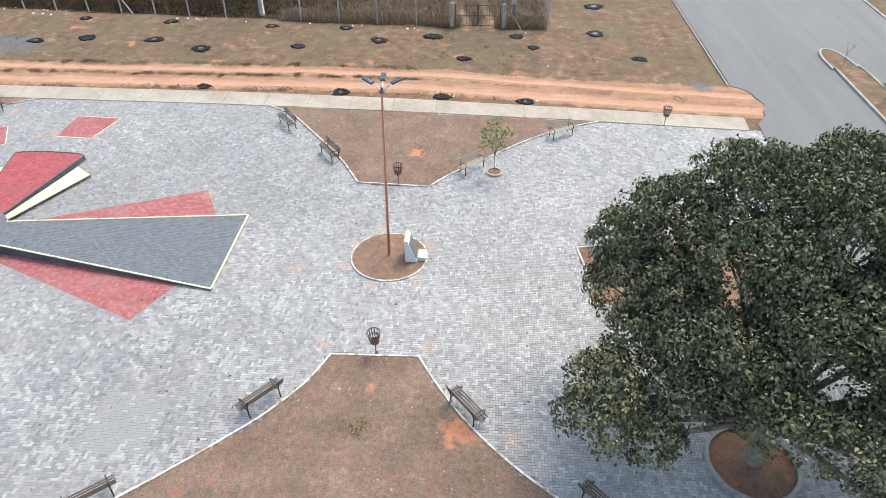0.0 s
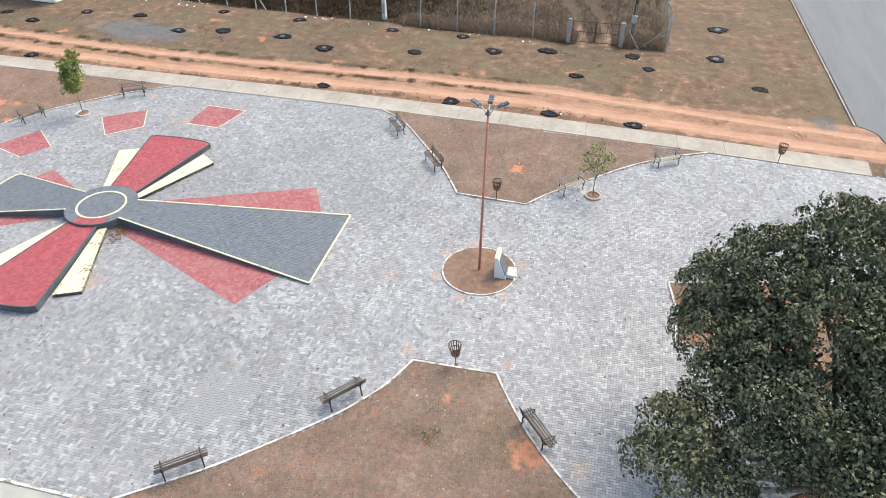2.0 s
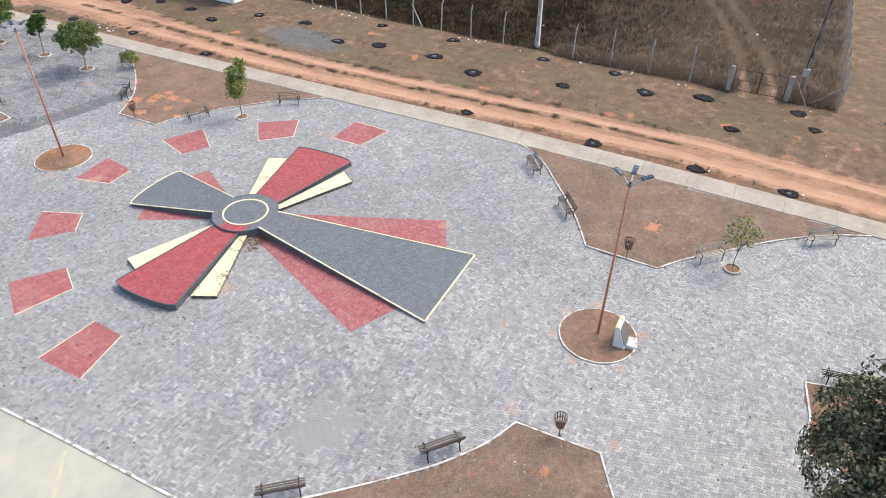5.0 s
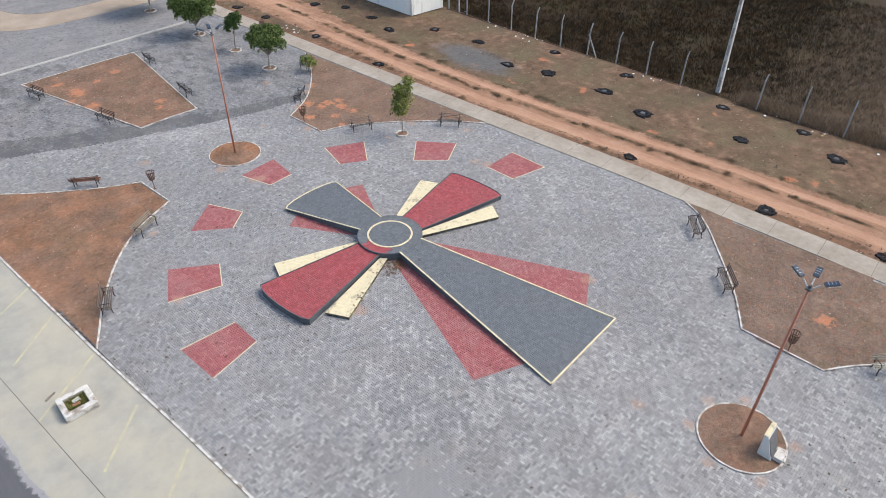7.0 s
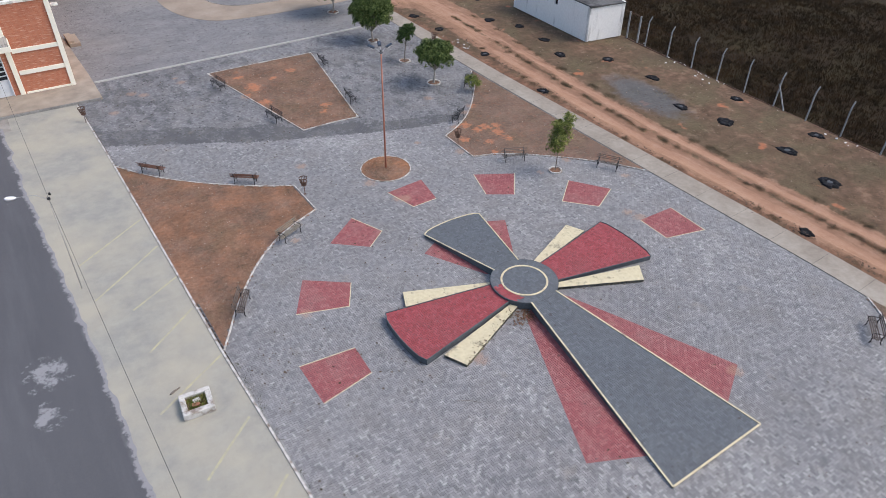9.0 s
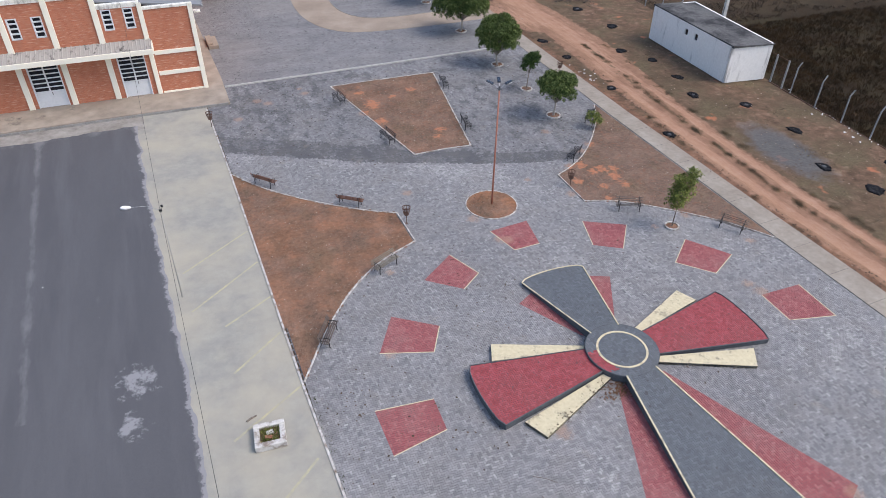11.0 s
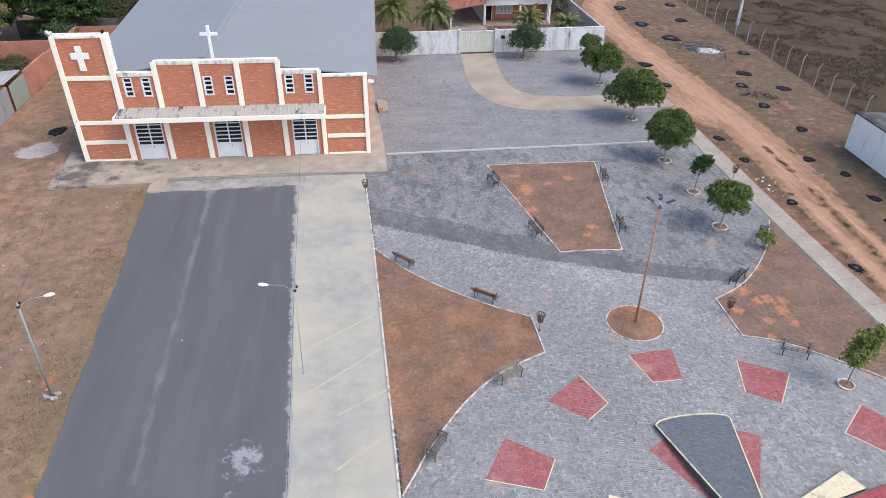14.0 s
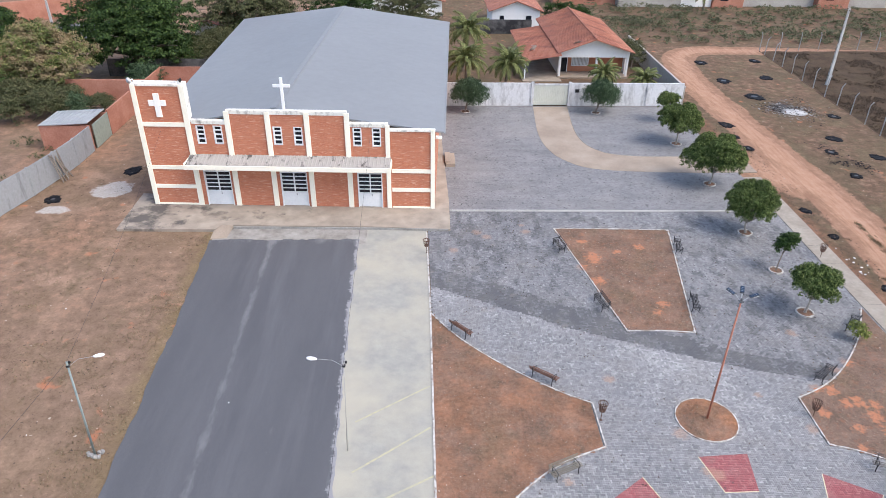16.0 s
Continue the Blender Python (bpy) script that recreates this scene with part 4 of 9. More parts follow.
CLAY = [(-8.98, -22.58, 0.75), (8.87, -19.27, 0.5), (-9.16, -24.24, 0.35), (-1.24, -15.27, 0.35), (-7.3, -19.4, 0.22), *[(1.95 * math.cos(a), -19.05 + 1.95 * math.sin(a), 0.34) for a in (0.3, 1.1, 2.0, 2.9, 3.9, 5.2)], (-5.3, -17.3, 0.4), (-5.2, -21.2, 0.35), (3.51, 15.78, 0.3), (7.0, 16.29, 0.45), (8.1, 15.06, 0.4), (6.45, 14.34, 0.45), (9.0, 13.97, 0.45), (9.15, 12.9, 0.4), (7.2, 11.77, 0.35), (-1.2, 10.5, 0.4), (10.46, 8.5, 0.35), (8.0, 8.22, 0.3), (12.3, 4.96, 0.35), (9.6, 1.11, 0.5), (-2.5, 29.8, 0.4), (7.7, 13.2, 0.4),
        (-2.8, 32.7, 0.4), (-2.5, 30.5, 0.7), (-3.6, 29.1, 0.5), (-2.7, 27.3, 0.55), (1.3, 31.9, 0.45), (-0.5, 31.2, 0.35), (0.9, 24.5, 0.45), (0.3, 23.5, 0.35), (-6.9, 34.4, 0.45), (-7.1, 35.4, 0.3), (-10.0, 33.6, 0.5), (-10.7, 34.3, 0.5), (-12.6, 31.6, 0.45), (-4.4, 17.2, 0.4), (-1.7, 13.0, 0.5), (-10.0, 4.2, 0.4), (4.2, -9.6, 0.45), (-0.8, 10.3, 0.5), (9.4, 1.9, 0.4), (-8.0, 10.0, 0.3), (-4.8, -2.8, 0.5), (7.8, 16.1, 0.45), (8.7, 15.1, 0.45), (8.9, 17.8, 0.45), (9.5, 14.8, 0.45), (9.9, 18.5, 0.45), (5.3, 13.2, 0.45), (8.0, 21.3, 0.45)]


def clay_at(x, y):
    """Where orange clay was spilt and trodden in."""
    out = np.zeros(np.shape(x))
    for cx_, cy_, r in CLAY:
        out = np.maximum(out, np.clip(1.4 - np.hypot(x - cx_, y - cy_) / r, 0, 1))
    return out


def grid_sheet(name, xa, ya, zfun, material, keep=None):
    gx, gy = np.meshgrid(xa, ya)
    x, y = gx.ravel(), gy.ravel()
    i = np.arange(x.size).reshape(len(ya), len(xa))
    q = np.stack([i[:-1, :-1], i[:-1, 1:], i[1:, 1:], i[1:, :-1]], -1).reshape(-1, 4)
    if keep is not None:
        cx, cy = x[q].mean(1), y[q].mean(1)
        q = q[keep(cx, cy)]
    return raw_mesh(name, np.stack([x, y, zfun(x, y)], 1), q, material)


# ---------------------------------------------------------------- church lot: asphalt, concrete strip
def asphalt_west(y):
    return np.interp(y, [-60, -38, 9.4, 21, 34], [-29.2, -29.3, -29.75, -30.25, -31.0])


ew = lambda x, y: np.interp(y, [-40, -2, 6, 12, 18, 23, 33], [-18.85, -18.9, -18.95, -19.15, -19.4, -19.55, -19.7]) + 0.34 * (fractal(y * 1.1, y * 0 + 3, 31, 4) - 0.5)
ya_ = np.arange(-44.0, 33.05, 0.1)
ww = asphalt_west(ya_) + 0.32 * (fractal(ya_ * 0.6, ya_ * 0, 41, 5) - 0.5)
we = ew(0, ya_)
ua_ = np.linspace(0, 1, 60)
AXX = ww[:, None] + (we - ww)[:, None] * ua_[None, :]
AYY = np.repeat(ya_[:, None], len(ua_), 1)
AYY[-1] += 0.5 * fractal(AXX[-1] * 1.5, AXX[-1] * 0, 5, 4)
ia = np.arange(AXX.size).reshape(AXX.shape)
asphalt_me = raw_mesh("asphalt_lot", np.stack([AXX.ravel(), AYY.ravel(), np.full(AXX.size, 0.012)], 1), np.stack([ia[:-1, :-1], ia[:-1, 1:], ia[1:, 1:], ia[1:, :-1]], -1).reshape(-1, 4), asphalt_mat)
set_attr(asphalt_me, "wear", lambda x, y: np.clip(1 - np.abs(x + 26.0 + 0.02 * (y - 20)) / 0.55, 0, 1) * 0.75 * (y > 6) + np.clip(1 - np.abs(x + 22.6) / 0.5, 0, 1) * 0.35 + np.clip(1 - (ew(0, y) - x) / 0.55, 0, 1) * 0.9 + 0.5 * np.clip((y - 31.8) / 1.2, 0, 1))
set_attr(asphalt_me, "pale", lambda x, y: np.maximum(np.clip(1.25 - np.hypot((x + 21.1) / 1.5, (y - 6.9) / 1.7), 0, 1), np.clip(1.2 - np.hypot((x + 21.5) / 1.1, (y - 4.3) / 1.3), 0, 1)))
set_attr(asphalt_me, "lip", lambda x, y: 0.9 * np.clip(1 - (ew(0, y) - x) / 0.45, 0, 1))
tagged(new("asphalt_lot", asphalt_me), "dark grey worn asphalt forecourt with pale patches", "asphalt", kind="structure")
strip_poly = STRIP_E + [(-20.3, -38.2), (-20.6, 10.0), (-20.9, 34.9), (-14.55, 34.9)]
strip = solid("concrete_strip", slab(strip_poly, -0.12, 0.006), concrete_mat, "pale concrete parking strip with faded yellow lines", "concrete strip", kind="structure")
solid("threshold_slab", slab([(-30.9, 32.6), (-19.2, 32.6), (-19.2, 34.85), (-30.6, 35.2)], -0.12, 0.008), threshold_mat, "dusty grey concrete slab between the apron and the asphalt", "concrete slab", kind="structure")
# bay lines
for k, (a, c) in enumerate([((-14.35, 10.45), (-16.9, 9.0)), ((-14.5, 7.6), (-17.0, 5.7)), ((-14.25, 3.9), (-17.6, 1.9)), ((-14.6, -0.2), (-17.0, -2.2)), ((-14.4, -3.6), (-16.6, -5.4)), ((-14.5, 13.6), (-18.3, 10.7)), ((-14.5, 16.75), (-18.4, 14.05))]):
    part("bay_line", Shape().beam((*a, 0.0085), (*c, 0.0085), 0.11, 0.006), yellow_paint, strip, "faded yellow parking line")
solid("edge_kerb", ribbon(STRIP_E, -0.10, 0.0, -0.12, 0.045), kerb_white, "whitewashed low edge kerb along the paving", "kerb", kind="structure")

# church apron
apron = thing("apron", "stained concrete apron before the church doors", "apron", kind="structure")
ap_poly = [(-12.75, 34.55), (-12.7, 39.5), (-13.3, 70.0), (-14.6, 70.0), (-14.0, 40.2), (-38.6, 41.0), (-38.5, 34.75), (-30.9, 34.6), (-30.6, 35.3), (-19.0, 35.0)]
ap_me = slab(ap_poly, -0.1, 0.17).mesh("apron_slab", old_slab_mat)
set_attr(ap_me, "black", lambda x, y: np.clip((-31 - x) / 3, 0, 1))
part("apron_slab", ap_me, None, apron)
part("ramp", Shape().prism([(-31.0, 33.4), (-29.8, 33.5), (-29.7, 35.4), (-31.0, 35.4)], -0.05, lambda x, y: 0.02 + 0.075 * (y - 33.4)), sand_concrete_mat, apron, "sandy concrete ramp")
part("step_edge", ribbon([(-29.6, 35.0), (-19.0, 34.75), (-12.9, 34.45)], 0, 0.1, 0.0, 0.176), kerb_grey, apron, "worn grey step edge")
part("side_step", Shape().box((-12.3, 48.2, 0.15), (0.9, 2.6, 0.36), ch=0.02).box((-12.55, 48.2, 0.42), (0.5, 2.2, 0.2), ch=0.02), sand_concrete_mat, apron, "raised side step")

# ---------------------------------------------------------------- walkway, drive, road
solid("walkway", slab(WALK_L + WALK_R[::-1], -0.12, 0.035), walk_concrete_mat, "pale concrete walkway beside the dirt track", "walkway", kind="structure")
wk = thing("walkway_joint", "dark open joints across the walkway slabs", "joint", kind="structure")
for y in np.arange(-33.0, 37.0, 2.6):
    xl, xr = [float(np.interp(y, [p[1] for p in sorted(W_, key=lambda p: p[1])], [p[0] for p in sorted(W_, key=lambda p: p[1])])) for W_ in (WALK_L, WALK_R)]
    part("joint", Shape().beam((xl + 0.02, y, 0.034), (xr - 0.02, y + 0.05, 0.034), 0.013, 0.004), black_iron, wk)
drive_out = smooth_line([(-2.15, 64.1), (-2.8, 56.0), (-2.5, 51.5), (-1.2, 48.3), (1.55, 46.3), (8.8, 45.55), (16.2, 45.6)])
drive_in = smooth_line([(16.2, 49.0), (10.6, 49.35), (5.7, 49.5), (2.6, 50.8), (1.25, 54.9), (1.85, 64.1)])
solid("driveway", slab(drive_out + drive_in, -0.1, 0.03), sand_concrete_mat, "curved sandy concrete driveway to the house gate", "driveway", kind="structure")
solid("driveway_edge", ribbon(drive_in, 0.0, 0.08, -0.05, 0.06), kerb_grey, "thin cement edging of the drive", "kerb", kind="structure")
paving_n = [(-12.7, 37.95), (11.2, 37.7), (14.3, 37.7), (14.4, 44.5), (14.0, 64.3), (-13.2, 64.3)]
solid("paving_north", slab(paving_n, -0.1, 0.012), far_paver_mat, "weathered grey block paving before the house wall", "pavement", kind="structure")
solid("dividing_kerb", ribbon([(-12.65, 37.9), (11.2, 37.7)], -0.055, 0.055, -0.05, 0.12), kerb_clean, "whitewashed dividing kerb across the paving", "kerb", kind="structure")
solid("road", slab([(-120, -38.6), (12.0, -38.5)] + smooth_line([(13.5, -38.55), (13.9, -38.75), (14.5, -39.2), (15.3, -39.35), (16.1, -39.65), (17.0, -39.4), (17.8, -39.25), (18.35, -38.8), (18.65, -38.3)], 4) + [(70, -37.45), (120, -36.7), (120, -53.5), (-120, -53.0)], -0.2, -0.028), road_mat, "grey asphalt road with two lanes", "road", kind="structure")
solid("road_kerb", ribbon([(18.6, -38.15), (70, -37.3)], 0.0, 0.085, -0.2, 0.03), kerb_grey, "dirty white road kerb", "kerb", kind="structure")
solid("road_kerb_far", ribbon([(120, -53.5), (-120, -53.0)], 0.0, 0.18, -0.2, 0.05), kerb_grey, "dirty white road kerb", "kerb", kind="structure")
med_line = smooth_line([(-60, -46.05), (14.4, -46.0), (21.9, -45.7), (24.2, -45.8), (24.95, -46.3), (24.3, -46.95), (21.6, -47.35), (14.0, -47.75), (-60, -48.3)], 4)
median = thing("median", "narrow road median of bare earth with kerbs", "median", kind="structure")
part("median_soil", slab(med_line, -0.2, 0.06), ground_mat, median)
part("median_kerb", ribbon(med_line, 0.0, 0.16, -0.2, 0.1), kerb_grey, median, "dirty white kerb")


# ---------------------------------------------------------------- planted beds
def bed(poly, label, red=0.0, edges=None):
    t = thing("planting_bed", label, "planting bed", "beds of bare soil", "structure")
    xs, ys = [p[0] for p in poly], [p[1] for p in poly]
    me = grid_sheet("soil", np.arange(min(xs) - 0.5, max(xs) + 0.5, 0.25), np.arange(min(ys) - 0.5, max(ys) + 0.5, 0.25),
                    lambda x, y: 0.028 + 0.035 * (fractal(x * 0.8, y * 0.8, 11, 3) - 0.5) + 0.012 * value_noise(x * 4, y * 4, 12), soil_mat, lambda x, y: inside(poly, x, y))
    set_attr(me, "red", lambda x, y: 0 * x + red)
    set_attr(me, "clay", clay_at)
    part("soil", me, None, t, "bare reddish soil")
    for line in edges:
        part("kerb", ribbon(line, -0.038, 0.038, -0.1, 0.055), kerb_white, t, "whitewashed kerb")
    return t


bed(BED_W, "bed of bare rust-red soil with whitewashed kerb", 0.7, [W_TOP + W_ARC])
bed(BED_NE, "bed of bare soil with orange clay spots and whitewashed kerb", 0.12, [NE_TOP + NE_ARC])
bed(BED_SE, "bed of bare brown soil with whitewashed kerb", 0.0, [SE_ARC + SE_LOW])
bed(BED_SW, "wide bed of bare brown soil with whitewashed kerb", 0.0, [SW_LOW + SW_ARC])
bed(BED_N, "tapered bed of bare soil with orange clay spots", 0.3, [BED_N + BED_N[:1]])
bed(BED_S, "tapered bed of bare reddish soil under the tree", 0.5, [BED_S + BED_S[:1]])
for c, r, lab in ((POLE_S, 1.67, "round bed of soil with the stone monument and lamp post"), (POLE_N, 1.62, "round bed of red soil round the lamp post")):
    t = thing("round_bed", lab, "planting bed", "round beds", "structure")
    me = Shape().disc(c, r - 0.04, 0.03, 48, 6, 0.05).mesh("soil", soil_mat, True)
    set_attr(me, "red", lambda x, y, c=c: 0 * x + (0.95 if c[1] > 0 else 0.35))
    part("soil", me, None, t, "bare soil")
    part("kerb", Shape().ring(c, r - 0.065, r, -0.1, 0.05, 48, 0.01, 3), kerb_white, t, "whitewashed ring kerb")

# ---------------------------------------------------------------- the paving's bed
pave_poly = [(-14.1, -38.4), (12.7, -38.4), (13.4, -27.5), (13.8, -17.6), (14.05, -7.2), (14.1, 22.0), (14.3, 37.8), (-12.7, 38.0), (-12.75, 34.5), (-14.5, 34.5), (-14.3, 24.0), (-14.15, 4.0)]
pavement = thing("pavement", "herringbone paving of grey concrete blocks", "pavement", kind="structure")
part("bedding", slab(pave_poly, -0.12, -0.012), bedding_mat, pavement, "sand bedding of the blocks")

# ---------------------------------------------------------------- the raised medallion


ARM_S = [(-0.78, -1.5), (-2.68, -12.08), (2.56, -12.06), (0.78, -1.5)]
ARM_N = [(0.78, 1.45), (1.85, 6.35)] + [(1.85 * math.cos(a), 6.35 + 0.42 * math.sin(a)) for a in (0.5, 0.9, 1.3, 1.57, 1.84, 2.24, 2.64)] + [(-1.9, 6.35), (-0.78, 1.45)]
ARM_W = [(-1.35, 0.72), (-6.98, 1.82)] + [(-6.98 - 0.3 * math.cos(a), 1.82 * math.sin(a)) for a in (0.9, 0.45, 0.0, -0.45, -0.9)] + [(-6.98, -1.82), (-1.35, -0.72)]
ARM_E = [(1.35, -0.72), (7.05, -1.98)] + [(7.05 + 0.26 * math.cos(a), -0.08 + 1.9 * math.sin(a)) for a in (-0.9, -0.45, 0.0, 0.45, 0.9)] + [(7.05, 1.82), (1.35, 0.72)]
CREAMS = [[(-1.3, 0.75), (-5.85, 1.85), (-5.42, 2.85), (-1.15, 1.0)], [(-1.15, -1.05), (-5.58, -2.9), (-6.08, -1.85), (-1.3, -0.75)],
          [(1.15, 1.0), (5.32, 2.75), (5.78, 1.75), (1.3, 0.75)], [(1.3, -0.75), (6.05, -2.1), (5.38, -3.08), (1.15, -1.05)]]
RED_ZONES = [[(-6.55, 8.68), (-4.42, 10.22), (-3.59, 8.14), (-4.86, 7.21)], [(-1.32, 11.43), (1.19, 11.59), (0.81, 9.28), (-0.81, 9.25)],
             [(4.3, 10.29), (6.55, 8.98), (5.01, 7.05), (3.58, 7.99)], [(8.88, 6.46), (10.39, 4.28), (8.4, 3.26), (6.95, 4.88)],
             [(9.4, 0.92), (11.88, 0.84), (11.74, -1.76), (9.32, -1.13)], [(-9.13, 6.63), (-7.14, 5.1), (-8.05, 3.54), (-10.47, 4.41)],
             [(-11.76, 1.22), (-9.14, 0.9), (-9.24, -0.85), (-11.75, -1.27)],
             [(-0.5, -1.4), (-1.3, -1.75), (-4.62, -9.5), (-2.4, -10.55), (-1.0, -6.0)], [(1.3, -1.55), (0.5, -1.4), (1.0, -6.0), (2.5, -10.55), (4.6, -9.42)],
             [(-0.5, 1.5), (-1.6, 5.68), (-2.72, 5.08), (-1.0, 1.9)], [(1.0, 1.9), (2.86, 5.2), (1.8, 5.72), (0.5, 1.5)]]
RED_EDGES = [z[a:c] for z, a, c in ((RED_ZONES[0], 1, 4), (RED_ZONES[1], 2, 4), (RED_ZONES[2], 1, 3), (RED_ZONES[5], 1, 4), (RED_ZONES[4], 1, 4), (RED_ZONES[3], 1, 4), (RED_ZONES[6], 0, 2), (RED_ZONES[6], 2, 4))]
RED_EDGES += [[RED_ZONES[2][3], RED_ZONES[2][0]], [RED_ZONES[1][3], RED_ZONES[1][0]], [RED_ZONES[3][3], RED_ZONES[3][0]], [RED_ZONES[4][3], RED_ZONES[4][0]]]
HIDDEN = [[(-0.5, -1.6), (-2.2, -11.6), (2.1, -11.6), (0.5, -1.6)], [(0.5, 1.6), (1.5, 6.1), (-1.5, 6.1), (-0.5, 1.6)], [(-1.4, 0.5), (-6.7, 1.5), (-6.7, -1.5), (-1.4, -0.5)], [(1.4, -0.5), (6.7, -1.5), (6.7, 1.5), (1.4, 0.5)]]
TOP = 0.45
slope_s = lambda x, y: max(0.06, TOP - (abs(y) - 1.4) * (TOP - 0.07) / 10.6)
slope_n = lambda x, y: max(0.10, TOP - (abs(y) - 1.4) * (TOP - 0.14) / 5.2)
flat_w = lambda x, y: 0.33
flat_e = lambda x, y: 0.25
medallion = thing("medallion", "raised sun medallion of slate-grey, red and cream painted paving", "paved medallion")
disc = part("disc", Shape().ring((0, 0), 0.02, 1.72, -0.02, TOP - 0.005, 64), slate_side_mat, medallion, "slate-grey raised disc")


def arm(name, poly, zf, mat, label, edge=None):
    n = len(poly)
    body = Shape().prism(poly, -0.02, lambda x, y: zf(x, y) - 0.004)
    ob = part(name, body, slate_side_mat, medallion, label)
    return ob


arm_parts = []
for name, poly, zf, mat, lab in (("south_arm", ARM_S, slope_s, slate_paver_mat, "long sloping slate-grey arm"), ("north_arm", ARM_N, slope_n, slate_paver_mat, "short sloping slate-grey arm"),
                                 ("west_arm", ARM_W, flat_w, red_paver_mat, "red arm with slate edge"), ("east_arm", ARM_E, flat_e, red_paver_mat, "red arm with slate edge")):
    arm_parts.append((arm(name, poly, zf, mat, lab), poly, zf, mat))
for c in CREAMS:
    part("cream_wedge", Shape().prism(c, -0.02, lambda x, y: 0.17), cream_mat, medallion, "low cream wedge")
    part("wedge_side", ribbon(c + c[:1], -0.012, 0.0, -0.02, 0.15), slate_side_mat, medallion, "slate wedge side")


def rail(line, zf, mat, w=0.1, label=""):
    s = Shape()
    for a, c in zip(line, line[1:]):
        s.beam((*a, zf(*a) + 0.012), (*c, zf(*c) + 0.012), w, 0.045, 0.008)
    return part("border", s, mat, medallion, label)


rail([ARM_S[0], ARM_S[1], ARM_S[2], ARM_S[3]], slope_s, cream_mat, 0.085, "cream border")
rail(ARM_N, slope_n, cream_mat, 0.07, "cream border")
rail(ARM_W, flat_w, slate_side_mat, 0.05, "slate border")
rail(ARM_E, flat_e, slate_side_mat, 0.05, "slate border")
part("ring_line", Shape().ring((0, 0), 1.10, 1.20, TOP - 0.02, TOP + 0.02, 64), cream_mat, medallion, "cream ring")

# ---------------------------------------------------------------- church
CH = Matrix.Translation(CH_O) @ pose(0, 0, 0, 0, 0, CH_TURN)
church = thing("church", "exposed-brick church with cream trim, white doors and grey sheet roof", "church", at=CH)
# in the church's own frame the front runs from x = 0 (east) to x = -23 (west), the nave lies towards +y
Z0 = 0.16
BAYS = [(0.0, 3.68, 7.0), (3.68, 6.79, 7.45), (6.79, 16.05, 8.35), (16.05, 19.05, 7.5), (19.05, 23.0, 10.3)]
DOORS = [(4.23, 6.22), (10.3, 12.44), (16.46, 18.6)]
WINS = [4.55, 6.05, 10.65, 12.25, 16.9, 18.25]
DOOR_H = 3.45


def cut_wall(u0, u1, z0, z1, holes, y0, y1):
    """A wall in boxes round its openings (u0, u1, z0, z1)."""
    s = Shape()
    us = sorted({u0, u1, *[h[0] for h in holes], *[h[1] for h in holes]})
    for a, c in zip(us, us[1:]):
        zs, here = z0, sorted([h for h in holes if h[0] <= a + 1e-6 and h[1] >= c - 1e-6], key=lambda h: h[2])
        for h in here + [(0, 0, z1, z1)]:
            if h[2] > zs + 1e-4:
                s.box((-(a + c) / 2, (y0 + y1) / 2, (zs + h[2]) / 2), (c - a, y1 - y0, h[2] - zs))
            zs = h[3]
    return s


for u0, u1, h in BAYS:
    holes = [(d0, d1, Z0, DOOR_H) for d0, d1 in DOORS if u0 < d0 < u1] + [(w - 0.32, w + 0.32, 5.52, 6.98) for w in WINS if u0 < w < u1]
    part("brick_wall", cut_wall(u0, u1, Z0 - 0.1, h - 0.25, holes, 0.0, 0.25), brick_mat, church, "orange-red brick front bay")
    part("coping", Shape().box((-(u0 + u1) / 2, 0.1, h - 0.14), (u1 - u0 + 0.05, 0.36, 0.20), ch=0.02), white_paint, church, "weathered white coping")
# side and back walls, and the roof
part("east_wall", Shape().box((-0.15, 19.8, 3.2), (0.3, 39.0, 6.4)), brick_mat, church)
part("west_wall", Shape().beam((-22.4, 0.4, 3.2), (-25.0, 39.5, 3.2), 0.3, 6.4), brick_mat, church)
part("back_wall", Shape().box((-12.4, 39.4, 3.2), (24.2, 0.3, 6.4)), brick_mat, church)
RW, RE, RIDGE = -25.5, 0.72, -12.5
roof = Shape()
for x0, x1, z0, z1 in ((RE, RIDGE, 6.55, 8.3), (RW, RIDGE, 6.55, 8.3)):
    xf = -22.7 if x0 < -20 else x0
    roof.add([(xf, 0.62, z0), (x0, 39.8, z0), (x1, 39.8, z1), (x1, 0.45, z1), (xf, 0.62, z0 - 0.12), (x0, 39.8, z0 - 0.12), (x1, 39.8, z1 - 0.12), (x1, 0.45, z1 - 0.12)],
             [(0, 1, 2, 3), (4, 7, 6, 5), (0, 4, 5, 1), (3, 2, 6, 7), (0, 3, 7, 4), (1, 5, 6, 2)])
part("roof", roof, roof_metal, church, "grey sheet-metal gable roof")
part("ridge_cap", Shape().beam((RIDGE, 0.5, 8.32), (RIDGE, 39.8, 8.32), 0.5, 0.06, 0.02), roof_metal, church)
part("gutter", Shape().beam((RE + 0.02, 0.4, 6.5), (RE + 0.02, 39.8, 6.5), 0.14, 0.14, 0.02), roof_metal, church)
# tower sides
part("tower_side", Shape().box((-21.0, 0.42, 5.1), (3.96, 0.36, 9.9)), brick_mat, church)
part("tower_coping", Shape().box((-21.0, 0.46, 10.19), (4.02, 0.34, 0.24), ch=0.02).box((-18.99, 0.35, 8.9), (0.1, 0.6, 2.8), ch=0.02), white_paint, church)
